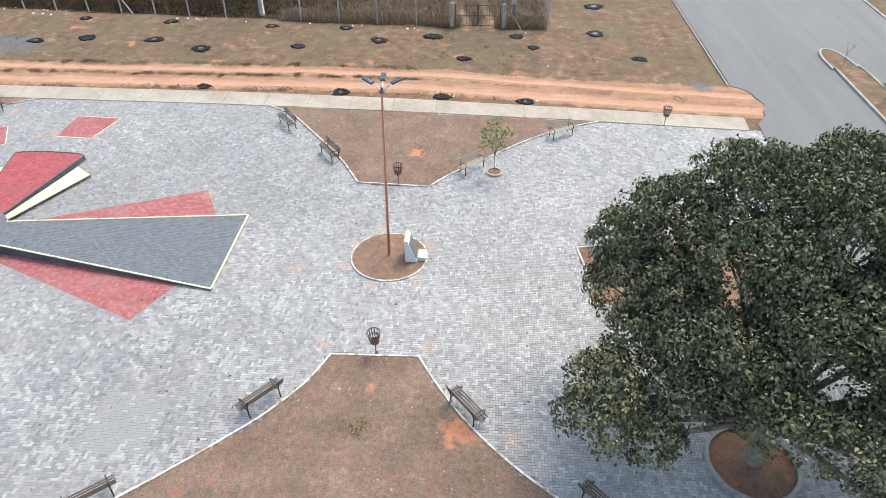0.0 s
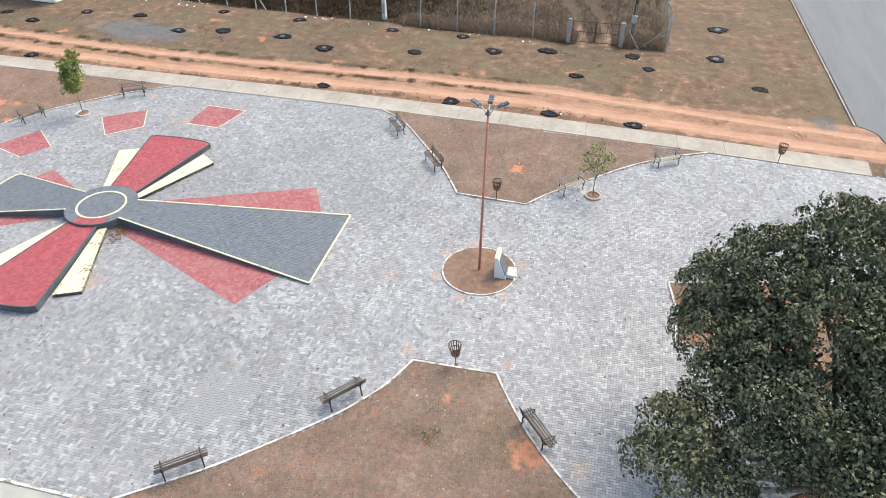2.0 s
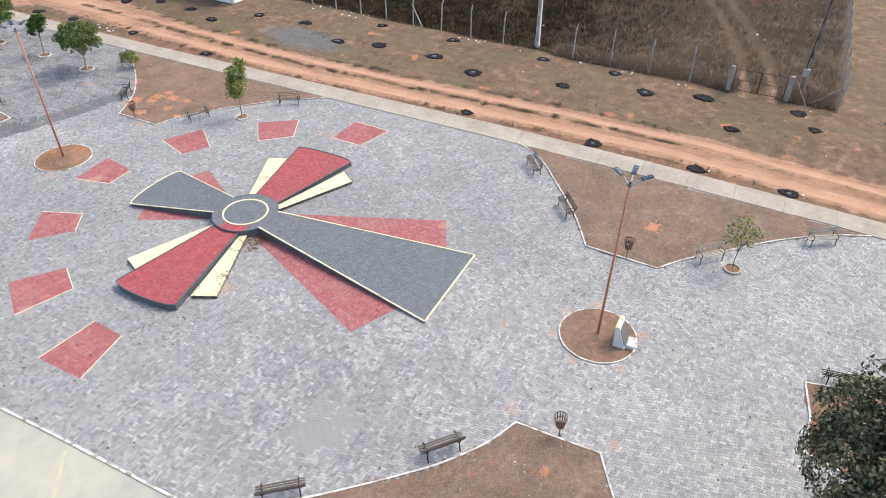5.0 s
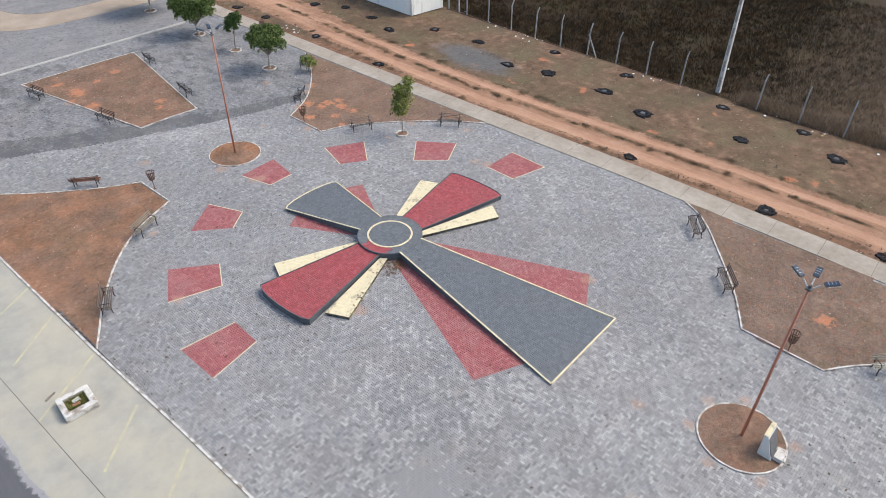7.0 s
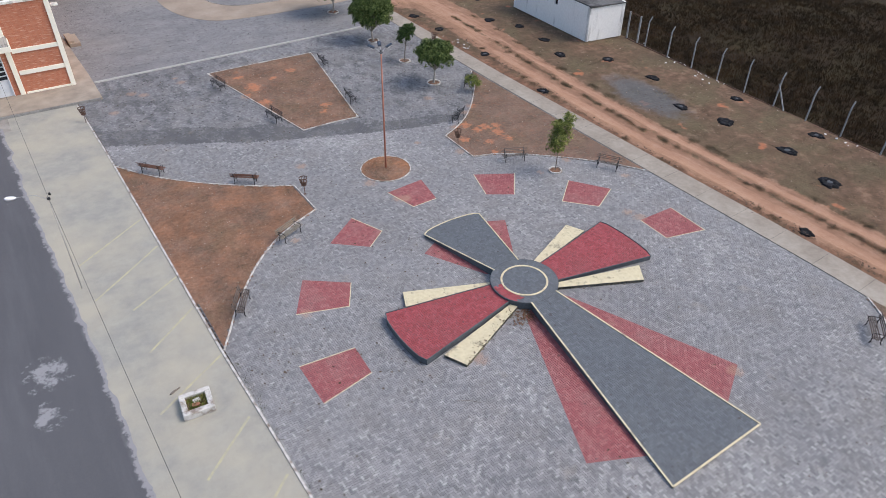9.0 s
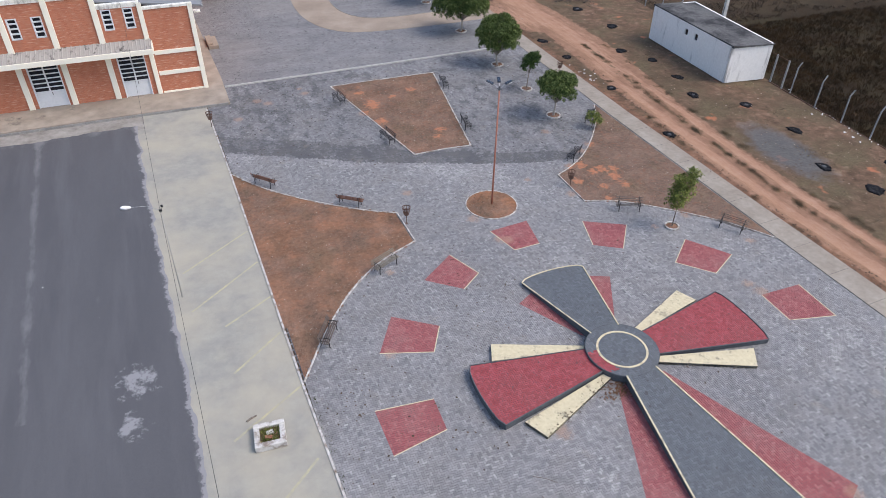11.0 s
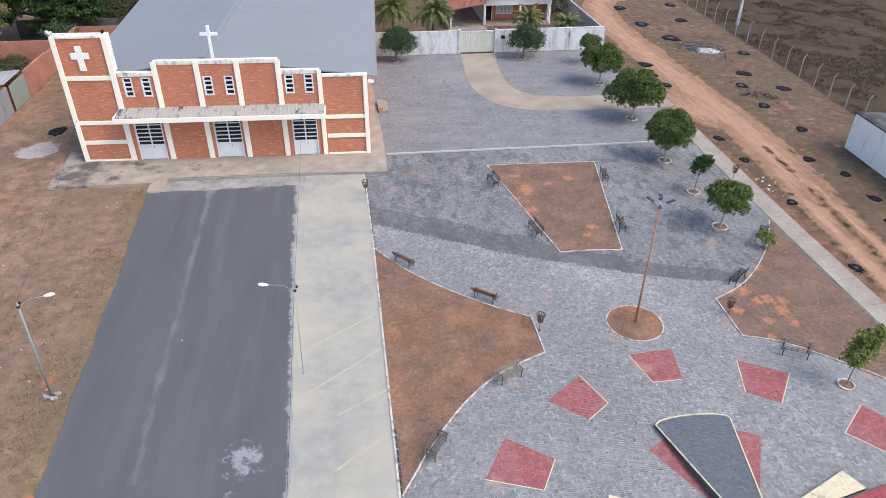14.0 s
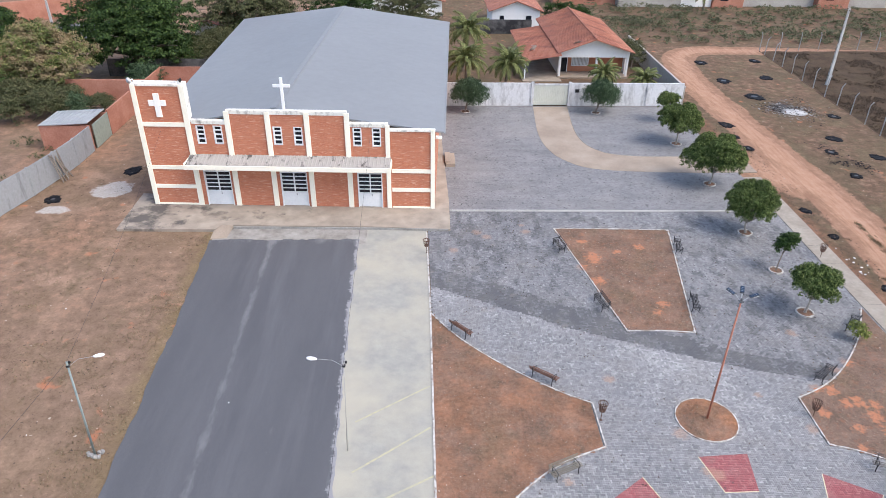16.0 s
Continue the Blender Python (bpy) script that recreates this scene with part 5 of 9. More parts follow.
# cream pilasters and bands
PIL = [(0.16, 7.0, 0.34), (3.69, 7.3, 0.34), (6.8, 8.2, 0.40), (9.9, 8.2, 0.40), (12.93, 8.2, 0.40), (16.05, 8.2, 0.40), (19.15, 10.2, 0.42), (22.83, 10.2, 0.36)]
for u, h, w in PIL:
    part("pilaster", Shape().box((-u, -0.05, (h + Z0 - 0.1) / 2), (w, 0.14, h - Z0 + 0.1), ch=0.012), cream_trim, church, "cream pilaster")
for u0, u1 in ((0.33, 3.43), (19.36, 22.65)):
    for z in (3.45, 1.80):
        part("band", Shape().box((-(u0 + u1) / 2, -0.035, z), (u1 - u0, 0.1, 0.32), ch=0.01), cream_trim, church, "cream band")
    part("band", Shape().box((-(u0 + u1) / 2, -0.03, Z0 + 0.06), (u1 - u0, 0.09, 0.16), ch=0.01), cream_trim, church, "cream plinth band")
part("band", Shape().box((-21.0, -0.035, 7.05), (3.3, 0.1, 0.34), ch=0.01), cream_trim, church, "cream band")
for u0, u1, h in BAYS[1:4]:
    for a, c in zip([u0] + ([9.9, 12.93] if h > 8 else []), ([9.9, 12.93] if h > 8 else []) + [u1]):
        part("band", Shape().box((-(a + c) / 2, -0.02, h - 0.31), (c - a - 0.42, 0.08, 0.14), ch=0.01), white_paint, church, "weathered white band")
for d0, d1 in DOORS:
    for u in (d0 + 0.03, d1 - 0.03):
        part("door_jamb", Shape().box((-u, 0.02, (DOOR_H + Z0) / 2), (0.07, 0.16, DOOR_H - Z0), ch=0.01), panel_white, church, "white steel door jamb")
    door = part("door", Shape().box((-(d0 + d1) / 2, 0.14, Z0 + 0.62), (d1 - d0, 0.06, 1.24), ch=0.01), panel_white, church, "white steel double door")
    part("door_glass", Shape().box((-(d0 + d1) / 2, 0.17, (DOOR_H + Z0 + 1.24) / 2), (d1 - d0, 0.03, DOOR_H - Z0 - 1.24)), glass_dark, door, "dark glazing")
    g = Shape()
    for k in range(7):
        g.box((-(d0 + d1) / 2, 0.12, Z0 + 1.24 + k * (DOOR_H - Z0 - 1.24) / 6), (d1 - d0, 0.06, 0.075))
    for u in (d0 + 0.04, (d0 + d1) / 2, d1 - 0.04):
        g.box((-u, 0.115, (DOOR_H + Z0 + 1.24) / 2), (0.10, 0.06, DOOR_H - Z0 - 1.24))
    part("door_grille", g, panel_white, door, "white steel grille")
    part("handle", Shape().box((-(d0 + d1) / 2 + 0.12, 0.09, Z0 + 1.05), (0.04, 0.05, 0.2), ch=0.01), black_iron, door, "dark handle")
for w in WINS:
    win = part("window", Shape().box((-w, 0.2, 6.25), (0.64, 0.03, 1.46)), glass_dark, church, "narrow louvred window")
    fr = Shape()
    for du in (-0.3, 0.3):
        fr.box((-w - du, 0.06, 6.25), (0.09, 0.18, 1.5))
    for dz in (-0.72, 0.72):
        fr.box((-w, 0.06, 6.25 + dz), (0.68, 0.18, 0.08))
    part("window_frame", fr, panel_white, win, "white window frame")
    for k in range(3):
        part("louvre", Shape().box((-w, 0.1, 5.9 + 0.36 * k), (0.56, 0.1, 0.10), pose(0, 0, 0, 30), 0.01), panel_white, win, "pale louvre")
# canopy
can = part("canopy", Shape().add([(-3.45, -1.5, 4.24), (-19.4, -1.5, 4.24), (-19.4, 0.02, 4.62), (-3.45, 0.02, 4.62), (-3.45, -1.5, 4.14), (-19.4, -1.5, 4.14), (-19.4, 0.02, 4.5), (-3.45, 0.02, 4.5)],
          [(0, 1, 2, 3), (4, 7, 6, 5), (0, 4, 5, 1), (3, 2, 6, 7), (0, 3, 7, 4), (1, 5, 6, 2)]), canopy_tile, church, "stained fibre-cement canopy over the doors")
for k in range(53):
    u = 3.6 + 0.3 * k
    part("corrugation", Shape().beam((-u, -1.49, 4.255), (-u, 0.0, 4.635), 0.10, 0.05, 0.02), canopy_tile, can)
part("fascia", Shape().box((-11.42, -1.55, 4.12), (16.15, 0.1, 0.38), ch=0.015), cream_trim, can, "cream fascia board")
for x in (-3.42, -19.44):
    part("fascia_end", Shape().box((x, -0.78, 4.2), (0.08, 1.5, 0.5), ch=0.01), cream_trim, can)
part("soffit", Shape().box((-11.42, -0.76, 3.93), (15.9, 1.5, 0.05)), white_paint, can)
# crosses
cross_paint = surface("fresh_white_paint", (0.80, 0.79, 0.74), (0.85, 0.84, 0.79), (0.88, 0.87, 0.83), 6, 1.0, 0.6, bump=0.05)
roof_cross = part("roof_cross", Shape().box((-11.58, 0.1, 9.6), (0.22, 0.16, 2.45), ch=0.02).box((-11.58, 0.1, 10.2), (1.3, 0.15, 0.22), ch=0.02), lamp_white, church, "white cross on the gable")
part("wall_cross", Shape().box((-21.18, -0.05, 8.58), (0.44, 0.12, 1.85), ch=0.015).box((-20.74, -0.045, 8.76), (0.44, 0.11, 0.46), ch=0.015).box((-21.62, -0.045, 8.76), (0.44, 0.11, 0.46), ch=0.015), cross_paint, church, "white cross in relief")


def horn(name, x, y, z, turn, mat, lab, size=1.0):
    t = thing(name, lab, "loudspeaker", "horns on the tower", at=CH @ at(x, y, z, turn))
    prof = [(r * size, d * size) for r, d in ((0.05, 0.0), (0.06, 0.15), (0.11, 0.28), (0.22, 0.40), (0.24, 0.41))]
    path = [(0, -d, 0.22) for _, d in prof]
    part("horn_bell", Shape().tube(path, [r for r, _ in prof], 16), mat, t, smooth=True)
    part("bracket", Shape().tube([(0, 0, 0), (0, 0, 0.22)], 0.025, 8), grey_steel, t)


horn("horn_speaker", -22.75, 0.1, 10.31, -20, lamp_white, "white horn loudspeaker on the tower edge")
horn("horn_speaker", -19.35, 0.15, 10.31, 60, black_iron, "dark horn loudspeaker on the tower edge", 0.62)
part("small_eave", Shape().box((0.3, 0.35, 6.2), (0.5, 0.5, 0.12), ch=0.01), white_paint, church)

# ---------------------------------------------------------------- garden wall, gate and house to the north
WALL_Y = 64.55
gw = thing("wall_north", "white garden wall with black mould runs", "garden wall", kind="structure")
for a, c in ((-12.4, -7.5), (-7.5, -2.35), (2.0, 6.6), (6.6, 11.0), (11.0, 15.2)):
    part("wall_panel", Shape().box(((a + c) / 2, WALL_Y, 1.3), (c - a - 0.02, 0.16, 2.62)), wall_white, gw, "mouldy white wall panel")
    part("wall_post", Shape().box((a, WALL_Y - 0.02, 1.33), (0.22, 0.24, 2.68), ch=0.015), wall_white, gw)
part("wall_post", Shape().box((-2.3, WALL_Y - 0.03, 1.4), (0.32, 0.32, 2.8), ch=0.015), wall_white, gw)
part("wall_coping", Shape().box((-7.4, WALL_Y, 2.64), (10.2, 0.22, 0.08), ch=0.01).box((8.6, WALL_Y, 2.64), (13.2, 0.22, 0.08), ch=0.01), wall_white, gw)
part("wall_post", Shape().box((2.0, WALL_Y - 0.03, 1.4), (0.32, 0.32, 2.8), ch=0.015), wall_white, gw)
part("letter_box", Shape().box((2.85, WALL_Y - 0.13, 1.75), (0.42, 0.14, 0.28), ch=0.02).prism([(2.6, WALL_Y - 0.2), (3.1, WALL_Y - 0.2), (3.1, WALL_Y - 0.06), (2.6, WALL_Y - 0.06)], 1.89, 1.97), black_iron, gw, "dark letter box")
gate = thing("house_gate", "pale ribbed sheet-metal gate in the garden wall", "gate")
gate_paint = surface("pale_sage_gate_paint", (0.50, 0.52, 0.46), (0.57, 0.59, 0.52), (0.63, 0.64, 0.58), 6, 0.8, 0.55, bump=0.05)
part("gate_leaf", Shape().box((-0.15, WALL_Y, 1.25), (3.9, 0.06, 2.3), ch=0.01), gate_paint, gate, "pale sage sheet-metal leaf")
for k in range(19):
    part("rib", Shape().box((-1.95 + 0.2 * k, WALL_Y - 0.04, 1.25), (0.05, 0.035, 2.26), ch=0.008), gate_paint, gate)
part("gate_beam", Shape().box((-0.15, WALL_Y, 2.5), (4.1, 0.2, 0.16), ch=0.01), wall_white, gate)
solid("wall_east", Shape().box((15.3, 77.0, 1.1), (0.16, 25.0, 2.3)).box((15.3, 77.0, 2.27), (0.24, 25.0, 0.08)), plaster_grey, "dark weathered yard side wall", "yard wall", kind="structure")


def gable_roof(x0, x1, y0, y1, eave, ridge, xr=None, th=0.14):
    xr = (x0 + x1) / 2 if xr is None else xr
    s = Shape()
    for a, za, c, zc in ((x0, eave, xr, ridge), (x1, eave, xr, ridge)):
        s.add([(a, y0, za), (a, y1, za), (c, y1, zc), (c, y0, zc), (a, y0, za - th), (a, y1, za - th), (c, y1, zc - th), (c, y0, zc - th)],
              [(0, 1, 2, 3), (4, 7, 6, 5), (0, 4, 5, 1), (3, 2, 6, 7), (0, 3, 7, 4), (1, 5, 6, 2)])
    return s


def tile_ribs(x0, x1, y0, y1, z0, z1, step=0.42):
    s = Shape()
    n = int((y1 - y0) / step)
    for k in range(n):
        y = y0 + (k + 0.5) * (y1 - y0) / n
        s.beam((x0, y, z0 + 0.03), (x1, y, z1 + 0.03), 0.16, 0.05, 0.02)
    return s


house = thing("house", "white bungalow with orange clay-tile roof and carport behind the wall", "house")
part("roof", gable_roof(2.3, 12.2, 74.9, 95.0, 3.45, 5.15, 7.0), roof_tile_mat, house, "orange clay-tile gable roof")
part("tile_ribbing", tile_ribs(2.35, 6.95, 75.0, 94.9, 3.45, 5.15), roof_tile_mat, house, kind="stuff")
part("tile_ribbing", tile_ribs(12.1, 7.05, 75.0, 94.9, 3.45, 5.15), roof_tile_mat, house, kind="stuff")
part("ridge_tiles", Shape().tube([(7.0, 74.9, 5.17), (7.0, 95.0, 5.17)], 0.13, 8), roof_tile_mat, house, "ridge tiles")
part("carport_roof", Shape().add([(-2.0, 74.3, 2.62), (-2.0, 91.0, 2.62), (2.7, 91.0, 3.32), (2.7, 74.3, 3.32), (-2.0, 74.3, 2.5), (-2.0, 91.0, 2.5), (2.7, 91.0, 3.2), (2.7, 74.3, 3.2)],
     [(0, 1, 2, 3), (4, 7, 6, 5), (0, 4, 5, 1), (3, 2, 6, 7), (0, 3, 7, 4), (1, 5, 6, 2)]), roof_tile_mat, house, "clay-tile carport roof")
part("tile_ribbing", tile_ribs(-1.95, 2.65, 74.4, 90.9, 2.62, 3.32), roof_tile_mat, house, kind="stuff")
gab = Shape().add([(2.7, 75.9, 2.6), (11.8, 75.9, 2.6), (11.8, 75.9, 3.35), (7.0, 75.9, 4.95), (2.7, 75.9, 3.35), (2.7, 76.1, 2.6), (11.8, 76.1, 2.6), (11.8, 76.1, 3.35), (7.0, 76.1, 4.95), (2.7, 76.1, 3.35)],
                  [(0, 1, 2, 3, 4), (9, 8, 7, 6, 5), (0, 5, 6, 1), (1, 6, 7, 2), (2, 7, 8, 3), (3, 8, 9, 4), (4, 9, 5, 0)])
part("gable", gab, house_white, house, "white gable wall")
for x in (2.85, 7.6, 11.6):
    part("porch_post", Shape().box((x, 76.0, 1.32), (0.26, 0.26, 2.6), ch=0.01), house_white, house, "white porch post")
part("front_wall", Shape().box((7.3, 78.2, 1.35), (8.6, 0.2, 2.7)), house_orange, house, "terracotta porch wall")
part("side_wall", Shape().box((2.95, 85.5, 1.6), (0.2, 17.0, 3.3)).box((11.7, 85.5, 1.6), (0.2, 17.0, 3.3)).box((7.3, 94.5, 1.6), (8.6, 0.2, 3.3)), house_white, house)
part("porch_floor", Shape().box((7.2, 76.9, 0.08), (9.2, 2.8, 0.2)), sand_concrete_mat, house)
# stained slab colour stands in for the shade under the carport roof
part("carport_floor", Shape().box((0.4, 82.5, 0.03), (5.0, 17.0, 0.1)), old_slab_mat, house)
part("carport_post", Shape().box((-1.8, 74.9, 1.25), (0.16, 0.16, 2.5), ch=0.01), house_white, house)
hd = part("door", Shape().box((3.75, 78.05, 1.15), (0.85, 0.1, 2.1)), glass_dark, house, "dark open doorway")
part("door_frame", Shape().box((3.28, 78.02, 1.15), (0.09, 0.14, 2.2)).box((4.22, 78.02, 1.15), (0.09, 0.14, 2.2)).box((3.75, 78.02, 2.25), (1.03, 0.14, 0.09)), house_white, hd)
hw = part("window", Shape().box((5.9, 78.06, 1.6), (2.1, 0.08, 1.2)), panel_white, house, "wide window with grey curtains")
part("window_frame", Shape().box((5.9, 78.02, 2.22), (2.3, 0.14, 0.1)).box((5.9, 78.02, 0.98), (2.3, 0.14, 0.1)).box((4.8, 78.02, 1.6), (0.1, 0.14, 1.3)).box((7.0, 78.02, 1.6), (0.1, 0.14, 1.3)), house_white, hw)
for k in range(11):
    part("curtain_fold", Shape().box((4.98 + 0.185 * k, 78.0, 1.6), (0.06, 0.04, 1.1), ch=0.015), plaster_grey, hw)
dish = thing("satellite_dish", "grey satellite dish on the roof edge", "satellite dish", "satellite dishes", at=pose(5.0, 76.2, 4.25, -35, 0, 10))
part("reflector", Shape().add([(0.55 * math.cos(k * math.pi / 10) * r, 0.55 * math.sin(k * math.pi / 10) * r, 0.12 * r * r) for r in (0.33, 0.66, 1.0) for k in range(20)],
     [(r * 20 + k, r * 20 + (k + 1) % 20, (r + 1) * 20 + (k + 1) % 20, (r + 1) * 20 + k) for r in range(2) for k in range(20)] + [tuple(range(19, -1, -1))]), plaster_grey, dish, smooth=True)
part("mast", Shape().tube([(0, 0, -0.6), (0, 0, 0.02)], 0.03, 8), grey_steel, dish)
part("feed_arm", Shape().tube([(0, -0.5, 0.1), (0, 0, 0.6)], 0.015, 6), grey_steel, dish)
copy_thing(dish, pose(-0.3, 78.4, 3.05, -55, 0, 40))


def simple_house(x0, x1, y0, y1, eave, ridge, wallm, lab, turn_ridge=False, doors=()):
    t = thing("far_house", lab, "house", "houses in the distance")
    part("wall", Shape().box(((x0 + x1) / 2, (y0 + y1) / 2, eave / 2), (x1 - x0, y1 - y0, eave)), wallm, t)
    o = 0.6
    s = gable_roof(x0 - o, x1 + o, y0 - o, y1 + o, eave, ridge)
    part("roof", s, roof_tile_mat, t, "clay-tile roof")
    xm = (x0 + x1) / 2
    part("gable", Shape().add([(x0, y0 - 0.01, eave - 0.05), (x1, y0 - 0.01, eave - 0.05), (xm, y0 - 0.01, ridge - 0.15), (x0, y0 + 0.15, eave - 0.05), (x1, y0 + 0.15, eave - 0.05), (xm, y0 + 0.15, ridge - 0.15)],
         [(0, 1, 2), (5, 4, 3), (0, 3, 4, 1), (1, 4, 5, 2), (2, 5, 3, 0)]), wallm, t)
    for dx, w, h, zz in doors:
        part("opening", Shape().box((x0 + dx, y0 - 0.03, zz + h / 2), (w, 0.08, h), ch=0.01), glass_dark, t, "dark opening")
    return t


simple_house(-3.6, 4.2, 103.0, 112.0, 3.0, 4.6, house_white, "white house with orange tile roof and small openings", doors=((1.6, 0.7, 0.7, 1.5), (6.0, 0.9, 2.1, 0.1)))
simple_house(-27.0, -11.5, 113.0, 123.0, 2.6, 4.5, house_white, "low white house with wide orange tile roof", doors=((11.5, 1.6, 1.1, 0.9),))
solid("block_wall", Shape().box((-3.5, 100.0, 1.1), (12.0, 0.18, 2.2)), slab_dark, "weathered grey yard wall between the houses", "wall", kind="structure")
# far street front
far = [(22.0, 34.0, 122.0, 3.4, plaster_grey), (34.0, 40.0, 122.5, 3.2, house_white), (40.0, 46.0, 122.0, 3.0, raw_brick), (46.0, 60.0, 123.0, 3.8, plaster_grey), (60.0, 66.0, 121.5, 3.3, raw_brick), (66.0, 90.0, 122.5, 3.6, plaster_grey), (10.0, 22.0, 124.0, 2.6, raw_brick)]
for x0, x1, y, h, m in far:
    t = thing("far_building", "plain low building along the far street", "building", "far street front")
    part("wall", Shape().box(((x0 + x1) / 2, y + 3, h / 2), (x1 - x0 - 0.1, 6, h)), m, t)
    part("roof_edge", Shape().box(((x0 + x1) / 2, y + 3, h + 0.06), (x1 - x0, 6.3, 0.14), ch=0.02), slab_dark, t)
    for k in range(int((x1 - x0) / 5)):
        part("opening", Shape().box((x0 + 2.2 + 5 * k, y - 0.03, h - 1.3), (1.5, 0.08, 1.0), ch=0.01), glass_dark, t, "dark opening")

# ---------------------------------------------------------------- west side: precast wall, garage, sheds
pw = thing("wall_west", "precast grey concrete panel wall", "wall", kind="structure")
wl = [(-52.4, 18.0), (-51.4, 23.0), (-50.4, 28.0), (-49.5, 33.0), (-48.65, 37.2), (-47.75, 41.0), (-47.2, 44.4), (-46.85, 47.6), (-46.75, 50.9)]
for a, c in zip(wl, wl[1:]):
    n = 2 if abs(a[1] - c[1]) > 4 else 1
    for k in range(n):
        p = Vector(a) + (Vector(c) - Vector(a)) * (k / n)
        q = Vector(a) + (Vector(c) - Vector(a)) * ((k + 1) / n)
        part("wall_panel", Shape().beam((p.x, p.y, 1.25), (q.x, q.y, 1.25), 0.1, 2.5), panel_concrete, pw, "grey concrete panel")
        part("wall_post", Shape().box((p.x, p.y, 1.28), (0.2, 0.2, 2.58), ch=0.015), panel_concrete, pw)
garage = thing("garage", "raw brick garage with grey-green metal door and tin roof", "garage")
for c_, d_ in (((-49.2, 51.2, 1.22), (4.8, 0.18, 2.42)), ((-46.75, 58.3, 1.3), (0.18, 6.2, 2.6)), ((-49.2, 55.0, 1.22), (4.8, 0.18, 2.42))):
    part("wall", Shape().box(c_, d_), raw_brick, garage, "raw red blockwork wall")
part("garage_door", Shape().box((-46.74, 53.4, 1.2), (0.08, 3.6, 2.4), ch=0.01), green_metal, garage, "grey-green metal door")
part("roof", Shape().add([(-51.6, 51.0, 2.5), (-46.9, 51.0, 2.75), (-46.9, 55.2, 2.75), (-51.6, 55.2, 2.5), (-51.6, 51.0, 2.44), (-46.9, 51.0, 2.69), (-46.9, 55.2, 2.69), (-51.6, 55.2, 2.44)],
     [(0, 1, 2, 3), (4, 7, 6, 5), (0, 4, 5, 1), (3, 2, 6, 7), (0, 3, 7, 4), (1, 5, 6, 2)]), tin_mat, garage, "pale tin roof")
part("roof_ribs", (lambda s: [s.beam((-51.5 + 0.45 * k, 51.0, 2.52 + 0.024 * k), (-51.5 + 0.45 * k, 55.2, 2.52 + 0.024 * k), 0.06, 0.04) for k in range(11)] and s)(Shape()), tin_mat, garage, kind="stuff")
solid("block_wall", Shape().box((-46.8, 66.5, 1.2), (0.18, 10.2, 2.4)).box((-41.0, 71.7, 1.2), (11.8, 0.18, 2.4)).box((-51.4, 66.4, 1.2), (9.0, 0.18, 2.4)), raw_brick, "raw brick wall beside the church", "wall", kind="structure")
solid("block_wall", Shape().box((-47.0, 76.0, 1.1), (16.0, 0.2, 2.2)), slab_dark, "old stained wall behind the church", "wall", kind="structure")
simple_house(-73.5, -66.0, 66.0, 74.0, 2.6, 3.8, raw_brick, "brick house with clay-tile roof among the trees")
simple_house(-48.5, -44.0, 92.0, 99.0, 2.6, 3.6, house_white, "small house with orange tile roof behind the trees")
solid("back_road", slab([(-90, 84), (-66, 96), (-58, 108), (-62, 112), (-90, 95)], -0.1, 0.0), road_mat, "grey back street behind the trees", "road", kind="structure")
solid("far_wall", Shape().box((-80, 108, 1.6), (30.0, 0.3, 3.2), pose(0, 0, 0, 0, 0, 28)), raw_brick, "long terracotta wall along the back street", "wall", kind="structure")

# ---------------------------------------------------------------- shed by the field
shed = thing("shed", "whitewashed shed with flat stained concrete roof", "shed")
SH = [(26.4, 23.55), (30.15, 23.0), (31.3, 34.3), (27.05, 34.75)]
sw = Shape()
for a, c, hs in ((SH[0], SH[1], []), (SH[1], SH[2], []), (SH[2], SH[3], [])):
    d = (Vector(c) - Vector(a))
    sw.beam((*a, 1.55), (*c, 1.55), 0.16, 3.1)
part("wall", sw, shed_white, shed, "whitewashed wall with mould at the base")
a, c = Vector(SH[3]), Vector(SH[0])
L = (c - a).length
wtn = (c - a) / L
ws = Shape()
holes = [(5.0, 5.45, 2.05, 2.6), (6.4, 6.85, 2.05, 2.6)]
xs = sorted({0.0, L, *[h[0] for h in holes], *[h[1] for h in holes]})
for p0, p1 in zip(xs, xs[1:]):
    hh = [h for h in holes if abs(h[0] - p0) < 1e-6]
    for z0, z1 in ([(0, hh[0][2]), (hh[0][3], 3.1)] if hh else [(0, 3.1)]):
        A, B = a + wtn * p0, a + wtn * p1
        ws.beam((A.x, A.y, (z0 + z1) / 2), (B.x, B.y, (z0 + z1) / 2), 0.16, z1 - z0)
part("wall", ws, shed_white, shed, "whitewashed wall with two small openings")
for h in holes:
    p = a + wtn * (h[0] + 0.22)
    part("opening", Shape().box((p.x + 0.1, p.y, 2.32), (0.1, 0.5, 0.6)), glass_dark, shed, "dark small opening")
rf = [(Vector(p) + (Vector(p) - Vector((28.7, 28.8))).normalized() * 0.2) for p in SH]
part("roof", Shape().prism([(p.x, p.y) for p in rf], 3.02, lambda x, y: 3.22 - 0.03 * (x - 26)), slab_dark, shed, "flat concrete roof with black stains")

